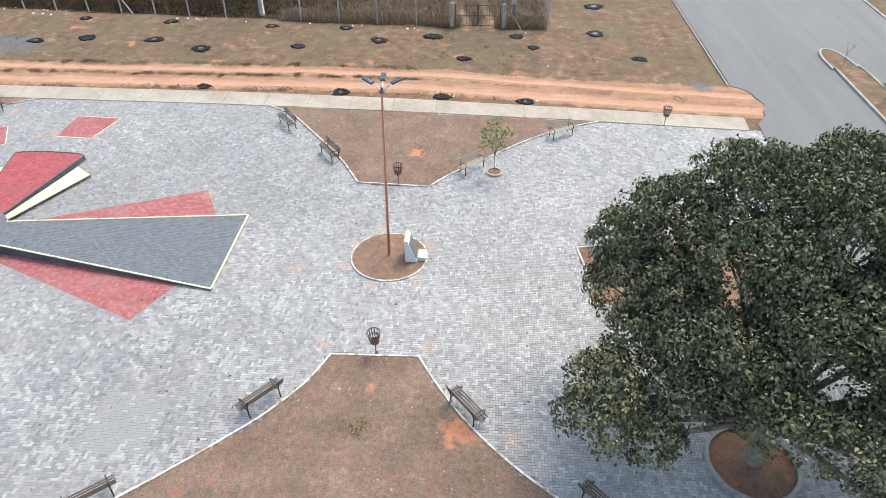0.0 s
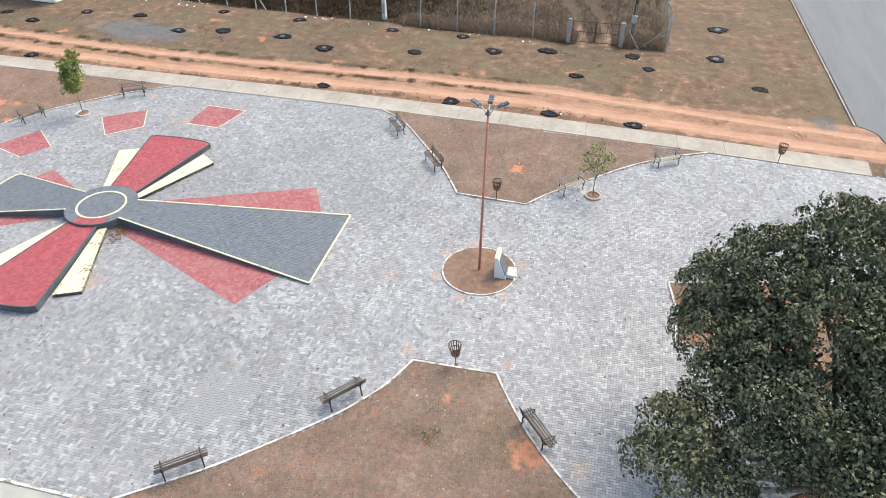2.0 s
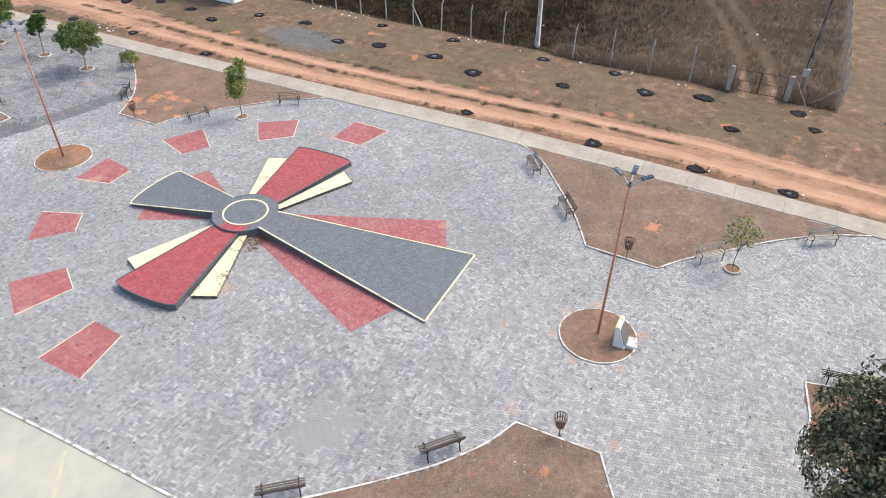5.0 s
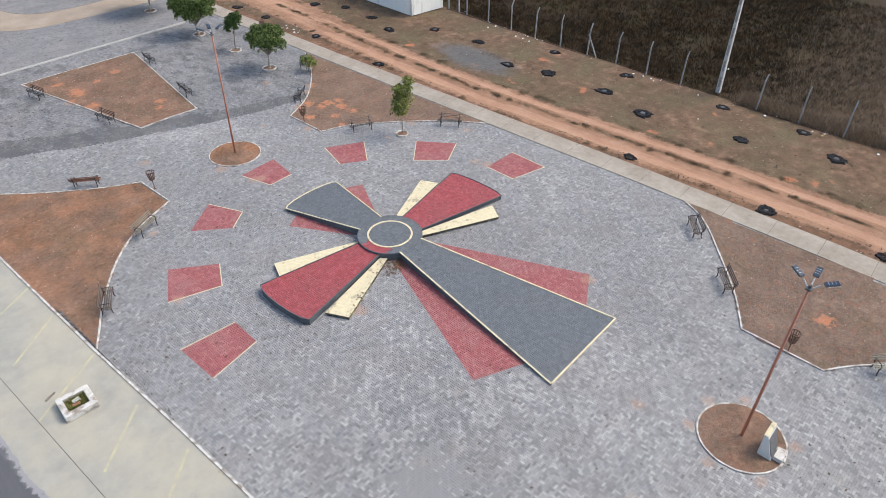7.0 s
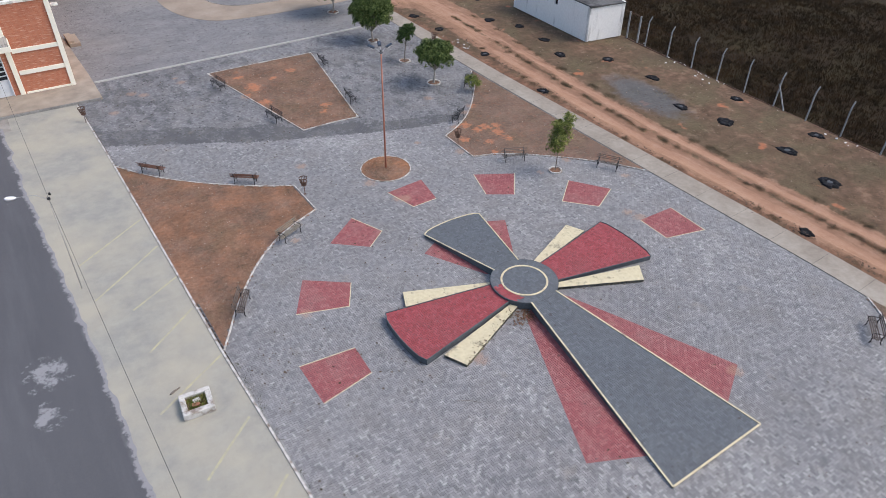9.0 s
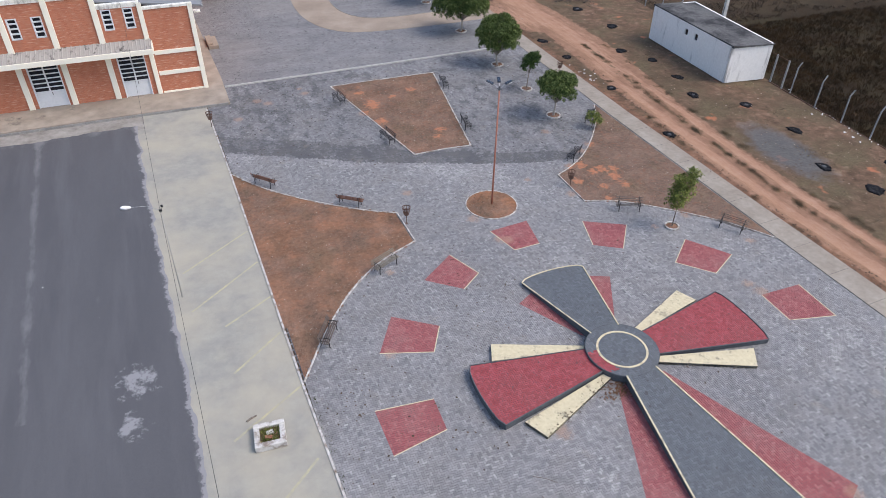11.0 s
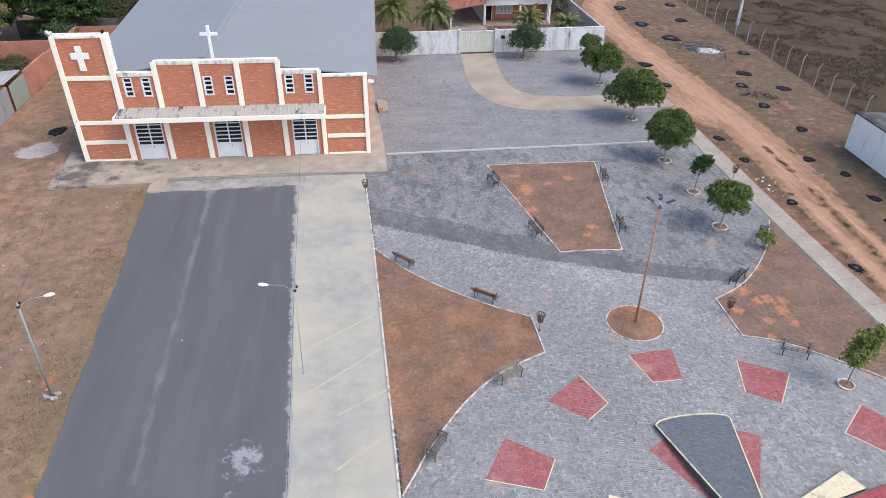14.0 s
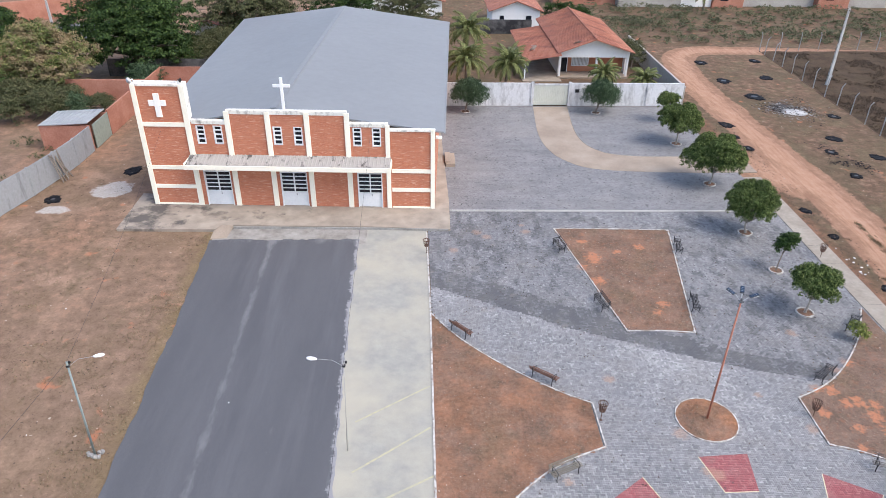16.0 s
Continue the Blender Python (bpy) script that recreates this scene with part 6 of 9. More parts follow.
# ---------------------------------------------------------------- benches
def bench(slats, label, width=0.062):
    t = thing("park_bench", label, "bench", "park benches")
    for x in (-0.62, 0.62):
        leg = Shape()
        leg.tube([(x, -0.24, 0.0), (x, -0.19, 0.10), (x, -0.21, 0.25), (x, -0.17, 0.40)], [0.028, 0.022, 0.024, 0.026], 6)
        leg.tube([(x, 0.27, 0.0), (x, 0.20, 0.12), (x, 0.21, 0.28), (x, 0.19, 0.41)], [0.028, 0.022, 0.024, 0.026], 6)
        leg.tube([(x, -0.26, 0.405), (x, -0.02, 0.385), (x, 0.20, 0.39)], 0.022, 6)
        leg.tube([(x, 0.19, 0.38), (x, 0.25, 0.58), (x, 0.31, 0.79)], [0.026, 0.022, 0.018], 6)
        leg.tube([(x, -0.22, 0.42), (x, -0.27, 0.54), (x, -0.14, 0.61), (x, 0.1, 0.60), (x, 0.25, 0.60)], 0.018, 6)
        leg.tube([(x, -0.17, 0.38), (x, 0.0, 0.22), (x, 0.19, 0.36)], 0.014, 6)
        part("end_frame", leg, black_iron, t, "black cast-iron end frame", True)
    for k, y in enumerate((-0.21, -0.115, -0.02, 0.075)):
        part("seat_slat", Shape().box((0, y, 0.43 - 0.012 * (k == 2)), (1.68, width, 0.03), ch=0.008), slats, t)
    for y, z in ((0.235, 0.56), (0.262, 0.66), (0.29, 0.76)):
        part("back_slat", Shape().box((0, y - 0.025, z), (1.68, 0.026, width), pose(0, 0, 0, -16), 0.008), slats, t)
    return t


def place(proto, spots):
    for k, (x, y, a) in enumerate(spots):
        m = at(x, y, 0.0, a + 90)
        if k == 0:
            proto.matrix_basis = m
        else:
            copy_thing(proto, m)


# x, y and the way it faces
place(bench(slat_dark, "dark slatted park bench with cast-iron ends by the bed kerb"),
      [(11.5, -11.7, 127.8), (8.25, -14.8, 127.8), (-8.25, -15.75, 50.0), (-12.28, -11.71, 39.8), (-8.15, -22.75, -49.5), (-11.5, -26.9, -45.0), (-12.4, 6.3, -31.0)])
place(bench(slat_faded, "faded grey-brown slatted bench with cast-iron ends by the bed kerb", 0.03), [(7.6, 10.3, 245.0), (12.0, 6.25, 212.0)])
place(bench(slat_pale, "pale weathered slatted bench with cast-iron ends by the bed kerb"),
      [(7.45, -22.35, 224.0), (11.35, -27.15, 211.0)])
place(bench(slat_mid, "weathered brown slatted bench with cast-iron ends by the bed kerb"), [(-8.1, 10.45, -65.0)])
place(bench(slat_brown, "reddish-brown slatted bench with cast-iron ends by the bed kerb"), [(-8.1, 17.2, 52.0), (-12.55, 21.5, 41.0)])
place(bench(black_iron, "dark metal-and-slat bench with its back to the bed", 0.042),
      [(-4.75, 31.75, 190.3), (-3.25, 24.3, 190.3), (4.15, 31.5, -10.4), (2.85, 24.15, -10.4), (7.85, 17.15, 128.0), (12.0, 21.75, 139.0), (1.7, -28.5, 10.0)])


# ---------------------------------------------------------------- litter bins
def litter_bin():
    t = thing("litter_bin", "rusty slatted basket bin on a thin post", "litter bin", "basket bins")
    part("post", Shape().tube([(0, 0, 0), (0, 0, 0.66)], 0.02, 8), rust_metal, t)
    part("foot_plate", Shape().box((0, 0, 0.01), (0.14, 0.14, 0.02), ch=0.004), rust_metal, t)
    for k in range(14):
        a = 2 * math.pi * k / 14
        c, s = math.cos(a), math.sin(a)
        part("stave", Shape().beam((0.155 * c, 0.155 * s, 0.62), (0.25 * c, 0.25 * s, 1.12), 0.034, 0.006, up=(c, s, 0)), rust_metal, t)
    for r, z in ((0.158, 0.64), (0.205, 0.88), (0.25, 1.11)):
        part("hoop", Shape().ring((0, 0), r - 0.012, r + 0.008, z - 0.02, z + 0.02, 28), rust_metal, t, "iron hoop")
    part("base_disc", Shape().ring((0, 0), 0.01, 0.155, 0.61, 0.63, 20), rust_metal, t)
    return t


lb = litter_bin()
for k, (x, y) in enumerate([(-5.68, -19.32), (5.75, -18.75), (12.95, -33.1), (-14.6, 31.2), (-5.58, 14.02), (5.7, 14.02), (14.3, 30.2)]):
    lean = pose(x, y, 0, (k * 7) % 5 - 2, (k * 5) % 7 - 3, k * 23)
    if k == 0:
        lb.matrix_basis = lean
    else:
        copy_thing(lb, lean)


# ---------------------------------------------------------------- lamp posts with solar heads
def solar_post(x, y, turn, tip):
    t = thing("lamp_post", "tall rust-red lamp post with three solar lamp heads", "lamp post", "solar lamp posts", at=at(x, y))
    part("pole", Shape().tube([(0, 0, 0), (tip[0] * 0.5, tip[1] * 0.5, 4.0), (tip[0], tip[1], 7.9)], [0.062, 0.052, 0.04], 14), rust_pole, t, "rust-red steel pole", True)
    part("base_plate", Shape().box((0, 0, 0.06), (0.3, 0.3, 0.03), ch=0.005), rust_metal, t)
    part("hub", Shape().box((tip[0], tip[1], 7.93), (0.2, 0.2, 0.05), ch=0.01).tube([(tip[0], tip[1], 7.85), (tip[0], tip[1], 8.08)], 0.05, 10), lamp_grey, t)
    for k, (a, r) in enumerate(((turn + 58, 0.32), (turn, 0.38), (turn - 58, 0.32))):
        c, s = math.cos(radians(a)), math.sin(radians(a))
        p0, p1 = (tip[0] + 0.1 * c, tip[1] + 0.1 * s, 7.95), (tip[0] + r * c, tip[1] + r * s, 8.1)
        part("arm", Shape().tube([p0, p1], 0.024, 8), grey_steel, t)
        m = pose(0, 0, 0, 0, -14, a)
        cen = Vector((tip[0] + (r + 0.28) * c, tip[1] + (r + 0.28) * s, 8.17))
        head = part("lamp_head", Shape().box(cen, (0.44, 0.2, 0.05), m, 0.012), lamp_grey, t, "flat lamp head")
        part("solar_panel", Shape().box(cen + m.to_3x3() @ Vector((0, 0, 0.038)), (0.40, 0.17, 0.012), m, 0.003), solar_blue, head, "blue solar panel")
        ln = Shape()
        for q in (-0.1, 0.0, 0.1):
            ln.box(cen + m.to_3x3() @ Vector((q, 0, 0.047)), (0.008, 0.16, 0.003), m)
        part("cell_line", ln, grey_steel, head)
        part("lens", Shape().box(cen + m.to_3x3() @ Vector((0.05, 0, -0.034)), (0.34, 0.18, 0.015), m, 0.003), lamp_white, head)
    return t


solar_post(0.05, -19.03, 2.0, (-0.5, -0.2))
solar_post(0.04, 14.0, 68.0, (-0.27, -0.6))

# ---------------------------------------------------------------- monument
mon = thing("monument", "pale cement monument slab with dark plaque on its sloped face", "monument")
mx0, mx1, my = -0.38, 0.42, -19.78
prof = [(0.0, 0.0), (-0.52, 0.0), (-0.14, 1.08), (0.0, 1.08)]
part("slab", Shape().add([(mx0, my + a, 0.04 + z) for a, z in prof] + [(mx1, my + a, 0.04 + z) for a, z in prof],
     [(0, 1, 2, 3), (7, 6, 5, 4), (0, 4, 5, 1), (1, 5, 6, 2), (2, 6, 7, 3), (3, 7, 4, 0)]), stained("monument_cement", (0.60, 0.61, 0.61), (0.54, 0.55, 0.55), (0.36, 0.35, 0.33), 6, 0.8, (0.62, 0.8)), mon, "pale cement wedge")
n_ = Vector((0, -0.943, 0.332))
pc = Vector(((mx0 + mx1) / 2, my - 0.33, 0.04 + 0.55))
part("plaque", Shape().box(pc + n_ * 0.012, (0.70, 0.84, 0.025), Matrix(((1, 0, 0), (0, 0.332, -0.943), (0, 0.943, 0.332))), 0.006), surface("dark_stone_plaque", (0.07, 0.075, 0.085), (0.10, 0.105, 0.115), (0.14, 0.145, 0.155), 8, 1.5, 0.35), mon, "dark grey stone plaque")
part("cap", Shape().box(((mx0 + mx1) / 2, my - 0.07, 1.135), (mx1 - mx0 + 0.03, 0.18, 0.04), ch=0.008), cream_mat, mon, "cream cap")
part("foot_block", Shape().box((0.05, my - 0.70, 0.12), (0.60, 0.34, 0.2), ch=0.015), kerb_white, mon, "cream foot block")

# ---------------------------------------------------------------- planter on the strip
pl = thing("planter", "square whitewashed brick planter with small weeds", "planter", at=at(-16.18, 1.52, 0.006, -6))
for cx_, cy_, sx_, sy_ in ((0, -0.5, 1.28, 0.24), (0, 0.5, 1.28, 0.24), (-0.52, 0, 0.24, 0.76), (0.52, 0, 0.24, 0.76)):
    part("planter_wall", Shape().box((cx_, cy_, 0.16), (sx_, sy_, 0.32), ch=0.02), kerb_white, pl, "whitewashed brick side")
ps = Shape().box((0, 0, 0.1), (0.8, 0.78, 0.16)).mesh("planter_soil", soil_mat)
part("planter_soil", ps, None, pl)
part("loose_brick", Shape().box((0.02, 0.1, 0.235), (0.3, 0.2, 0.1), pose(0, 0, 0, 0, 0, 12), 0.012), kerb_white, pl, "whitewashed loose block")
part("loose_brick", Shape().box((-0.05, -0.12, 0.225), (0.3, 0.16, 0.09), pose(0, 0, 0, 0, 0, -8), 0.012), raw_brick, pl, "bare red brick")


# ---------------------------------------------------------------- street lamps on thin posts by the church lot
def lot_lamp(base, top, head, mat, lab, rad=0.11):
    t = thing("street_lamp", lab, "street lamp", "lot lamps")
    b_, p_, h_ = Vector(base), Vector(top), Vector(head)
    part("pole", Shape().tube([b_, b_.lerp(p_, 0.5), p_], [rad, rad * 0.92, rad * 0.8], 10), mat, t, "", True)
    part("arm", Shape().tube([p_ - Vector((0, 0, 0.3)), p_.lerp(h_, 0.4) + Vector((0, 0, 0.02)), h_], 0.01, 8), grey_steel, t)
    d = (h_ - p_).normalized()
    hd = part("lamp_head", Shape().tube([h_ - d * 0.08, h_ + d * 0.02, h_ + d * 0.2, h_ + d * 0.34, h_ + d * 0.4], [0.03, 0.07, 0.095, 0.07, 0.02], 14), lamp_white, t, "white oval lamp head", True)
    part("clamp", Shape().box(p_ + Vector((0, 0, -0.25)), (0.14, 0.14, 0.1), ch=0.01), black_iron, t, "dark cable clamp")
    part("insulator", Shape().box(p_ + Vector((0.1, 0.02, -0.05)), (0.1, 0.08, 0.12), ch=0.01), black_iron, t, "dark insulator block")
    return t


LAMP_E, LAMP_W = (-18.5, 12.35, 5.45), (-30.55, 11.72, 6.1)
lot_lamp((-18.62, 12.1, 0.0), LAMP_E, (-19.75, 12.2, 5.75), plaster_grey, "thin pale lamp pole at the edge of the lot", 0.024)
lot_lamp((-30.92, 12.05, -0.05), LAMP_W, (-29.5, 12.15, 6.05), stained("green_grey_timber", (0.27, 0.32, 0.31), (0.21, 0.25, 0.245), (0.13, 0.14, 0.13), 8, 0.85), "leaning grey-green lamp pole in the rough grass", 0.058)
rub = thing("rubble_heap", "small heap of cement rubble at the pole foot", "rubble")
for k in range(9):
    part("chunk", Shape().box((-30.92 + random.uniform(-0.35, 0.35), 12.0 + random.uniform(-0.25, 0.25), 0.02), (random.uniform(0.1, 0.25), random.uniform(0.1, 0.2), 0.14), pose(0, 0, 0, random.uniform(0, 40), random.uniform(0, 40), random.uniform(0, 90)), 0.02), kerb_grey, rub)


def cable(name, a, c, sag, lab, r=0.008):
    pts = [Vector(a).lerp(Vector(c), k / 16) - Vector((0, 0, sag * 4 * (k / 16) * (1 - k / 16))) for k in range(17)]
    return solid(name, Shape().tube(pts, r, 5), black_iron, lab, "cable")


fr = lambda u, z: tuple(CH @ Vector((-u, -0.05, z)))
cable("overhead_cable", LAMP_E, fr(4.9, 7.4), 0.35, "thin black cable from lamp pole to church front")
cable("overhead_cable", LAMP_E, (-17.6, -30.0, 5.8), 0.5, "thin black cable along the parking strip")
cable("overhead_cable", LAMP_W, fr(21.3, 6.6), 0.4, "thin black cable from lamp pole to church tower")
cable("overhead_cable", LAMP_W, (-36.0, -28.0, 5.8), 0.5, "thin black cable over the rough grass")

# ---------------------------------------------------------------- field fence, gate, utility poles
fence = thing("field_fence", "wire-mesh fence on bent concrete posts along the field", "fence", kind="structure")


def on_fence(y):
    return float(np.interp(y, [q[1] for q in FENCE], [q[0] for q in FENCE]))


post_shape = Shape()
post_shape.box((0, 0, 1.1), (0.095, 0.095, 2.2), ch=0.012)
post_shape.beam((0, 0, 2.18), (0.28, 0, 2.62), 0.085, 0.085, 0.012)
post_me = post_shape.mesh("fence_post", post_concrete)
ys = [19.9, 17.1, 14.3, 11.55, 8.8, 6.05, 3.25, 0.45, -2.5, -8.45, -11.45, -14.4, -17.4] + [37.0 + 3.02 * k for k in range(6)] + [55.1 + 3.28 * k for k in range(11)]
ys = [y for y in ys if not -24.2 < y < -19.8]
for y in ys + [-27.2]:
    ob = new("fence_post", post_me)
    ob.parent = fence
    ob.location, ob.rotation_euler = (on_fence(y), y, -0.05), (random.uniform(-0.03, 0.03), random.uniform(-0.03, 0.03), random.uniform(-0.15, 0.15))
end_posts = [(27.78 + 2.9 * k, -27.3 + 0.05 * k) for k in range(12)]
for x, y in end_posts[1:]:
    ob = new("fence_post", post_me)
    ob.parent = fence
    ob.location, ob.rotation_euler = (x, y, -0.05), (0, 0, radians(90))
for k in range(14):
    ob = new("fence_post", post_me)
    ob.parent = fence
    ob.location, ob.rotation_euler = (35.6 + 3.0 * k, 90.3 + 0.05 * k, -0.05), (0, 0, radians(90))
for z in (0.12, 0.45, 0.8, 1.15, 1.5, 1.9):
    for y0, y1 in ((-19.9, 22.6), (36.0, 90.0), (-27.2, -24.1)):
        pts = [(on_fence(y) + 0.06, y, z - 0.02 * math.sin(k * 1.7)) for k, y in enumerate(np.linspace(y0, y1, max(3, int(abs(y1 - y0) / 1.4))))]
        part("wire", Shape().tube(pts, 0.0028, 4), rust_metal, fence)
mesh_wire = Shape()
for y0, y1 in ((-19.9, 22.6), (36.0, 60.0)):
    for k in range(int((y1 - y0) / 0.35)):
        y = y0 + 0.35 * k
        mesh_wire.tube([(on_fence(y) + 0.06, y, 0.0), (on_fence(y + 0.3) + 0.06, y + 0.3, 1.9)], 0.0013, 3, False)
        mesh_wire.tube([(on_fence(y + 0.3) + 0.06, y + 0.3, 0.0), (on_fence(y) + 0.06, y, 1.9)], 0.0013, 3, False)
part("mesh_wire", mesh_wire, rust_metal, fence, "diamond wire mesh", kind="stuff")
# dark strips added for the soil line and gap under the mesh, no base
part("fence_base", ribbon([(on_fence(y), y) for y in np.linspace(-19.9, 22.6, 30)], -0.04, 0.04, -0.1, -0.03), rust_metal, fence, "low dark base strip")
part("fence_base", ribbon([(on_fence(y), y) for y in np.linspace(36.0, 90.0, 30)], -0.04, 0.04, -0.1, -0.03), rust_metal, fence, "low dark base strip")
gatef = thing("field_gate", "rusty double-leaf field gate between concrete posts", "gate")
for y in (-20.1, -23.95):
    part("gate_post", Shape().box((on_fence(y), y, 0.9), (0.24, 0.26, 1.8), ch=0.03), kerb_grey, gatef, "thick concrete gate post")
for y0, y1 in ((-20.35, -22.0), (-22.06, -23.7)):
    lf = Shape()
    x0, x1 = on_fence(y0), on_fence(y1)
    for z in (0.15, 0.9, 1.65):
        lf.tube([(x0, y0, z), (x1, y1, z)], 0.026, 6)
    for q in (0.0, 0.5, 1.0):
        lf.tube([(x0 + (x1 - x0) * q, y0 + (y1 - y0) * q, 0.15), (x0 + (x1 - x0) * q, y0 + (y1 - y0) * q, 1.65)], 0.03 if q != 0.5 else 0.012, 6)
    part("gate_leaf", lf, rust_metal, gatef, "rusty pipe leaf")
    part("leaf_wires", (lambda s: [s.tube([(x0 + (x1 - x0) * q, y0 + (y1 - y0) * q, 0.15), (x0 + (x1 - x0) * q, y0 + (y1 - y0) * q, 1.65)], 0.005, 4) for q in np.linspace(0.08, 0.92, 8)] and s)(Shape()), grey_steel, gatef)
for y in (20.9, 22.3):
    part("gate_side_post", Shape().box((on_fence(y) - 0.05, y, 1.15), (0.13, 0.13, 2.4), ch=0.012), post_concrete, fence, "straight concrete post by the shed")
part("top_rail", Shape().tube([(on_fence(20.9) - 0.05, 20.9, 2.3), (on_fence(22.3) - 0.05, 22.3, 2.3), (30.3, 23.0, 2.3)], 0.03, 6), rust_metal, fence, "rusty rail")
part("post_brace", Shape().beam((on_fence(6.05) - 0.02, 6.1, 1.75), (on_fence(5.0) - 0.12, 5.05, 0.0), 0.085, 0.085, 0.01), post_concrete, fence, "leaning concrete brace")
solid("corner_brace", Shape().tube([(27.75, -27.1, 1.5), (27.8, -25.4, 0.05)], 0.05, 8).tube([(27.7, -24.3, 1.4), (27.3, -25.3, 0.0)], 0.045, 8), bark_mat, "leaning timber props at the fence corner", "timber prop")


def utility_pole(x, y, h, lab, box=False, lean=(0, 0), mat=None, w=0.38):
    t = thing("utility_pole", lab, "utility pole", "utility poles")
    s = Shape()
    w1 = w * 0.55
    s.add([(x - w / 2, y - w / 2.6, 0), (x + w / 2, y - w / 2.6, 0), (x + w / 2, y + w / 2.6, 0), (x - w / 2, y + w / 2.6, 0)] +
          [(x + lean[0] - w1 / 2, y + lean[1] - w1 / 2.6, h), (x + lean[0] + w1 / 2, y + lean[1] - w1 / 2.6, h), (x + lean[0] + w1 / 2, y + lean[1] + w1 / 2.6, h), (x + lean[0] - w1 / 2, y + lean[1] + w1 / 2.6, h)],
          [(3, 2, 1, 0), (4, 5, 6, 7), (0, 1, 5, 4), (1, 2, 6, 5), (2, 3, 7, 6), (3, 0, 4, 7)])
    part("pole", s, mat or pole_concrete, t)
    for k in range(6):
        z = 0.9 + 1.2 * k
        # darker plates on the face: the shade of web recesses put into colour
        part("web_recess", Shape().box((x + lean[0] * z / h - (w / 2 - k * 0.008) , y + lean[1] * z / h, z), (0.02, w * 0.34, 0.8), ch=0.005), kerb_grey, t)
    part("cross_arm", Shape().box((x + lean[0], y + lean[1], h - 0.3), (0.1, 1.8, 0.12), ch=0.01), bark_mat, t)
    if box:
        part("meter_box", Shape().box((x - 0.2, y, 1.45), (0.2, 0.4, 0.55), ch=0.02), plaster_grey, t, "grey meter box")
        part("conduit", Shape().tube([(x - 0.17, y + 0.1, 1.7), (x - 0.1 + lean[0] * 0.8, y + lean[1] * 0.8, h * 0.85)], 0.03, 6), black_iron, t)
    return t


utility_pole(29.3, -5.2, 9.5, "tall concrete utility pole behind the fence")
utility_pole(29.9, -24.7, 8.5, "dark slender pole with a grey meter box", True, (0.2, -0.1), slab_dark, 0.24)
utility_pole(34.6, 33.6, 9.5, "tall concrete utility pole behind the shed")
utility_pole(36.9, 72.9, 9.5, "tall concrete utility pole in the field")
utility_pole(-64.5, 83.5, 9.0, "pale concrete utility pole on the back street")

# ---------------------------------------------------------------- trees
def leaf_cloud(blobs, per, size, seed, shell=0.6, droop=0.3, clump=14, spread=0.35, aspect=0.55):
    """Leaves in clumps on and in a number of rounded masses: blobs are (centre, radii)."""
    rs = np.random.RandomState(seed)
    vs = []
    for (c, r), n in zip(blobs, per):
        k = max(1, n // clump)
        d = rs.normal(size=(k, 3))
        d /= np.linalg.norm(d, axis=1)[:, None]
        d[:, 2] = np.where(d[:, 2] < -0.62, -d[:, 2] * 0.7, d[:, 2])
        rad = shell + (1.08 - shell) * rs.rand(k) ** 0.6
        bump = 1 + 0.16 * np.sin(d[:, 0] * 7 + seed) * np.cos(d[:, 1] * 6 + 2 * seed) + 0.10 * np.sin(d[:, 2] * 9 + c[0])
        cen = np.asarray(c) + d * np.asarray(r) * (rad * bump)[:, None]
        ax = np.repeat(d, clump, 0)
        dirs = rs.normal(size=(k * clump, 3))
        dirs /= np.linalg.norm(dirs, axis=1)[:, None]
        dirs[:, 2] = np.where(dirs[:, 2] < -0.2, -dirs[:, 2] * 0.5, dirs[:, 2])
        p = np.repeat(cen, clump, 0) + dirs * (spread * (0.45 + 0.6 * rs.rand(k * clump)))[:, None] * np.array([1, 1, 0.75])
        ax = ax * 0.35 + dirs
        s = size * (0.65 + 0.7 * rs.rand(len(p)))
        nrm = ax * 0.7 + rs.normal(size=ax.shape) * 0.55 + np.array([0, 0, 0.75])
        nrm /= np.linalg.norm(nrm, axis=1)[:, None]
        t = np.cross(nrm, rs.normal(size=ax.shape))
        t /= np.linalg.norm(t, axis=1)[:, None]
        t[:, 2] -= droop * rs.rand(len(t))
        b_ = np.cross(nrm, t)
        L, W = s[:, None], (s * aspect)[:, None]
        q = np.stack([p - t * L * 0.5, p + b_ * W * 0.5 + nrm * L * 0.10, p + t * L * 0.5 - nrm * L * 0.08, p - b_ * W * 0.5 + nrm * L * 0.10], 1)
        vs.append(q.reshape(-1, 3))
    v = np.concatenate(vs)
    return v, np.arange(len(v)).reshape(-1, 4)


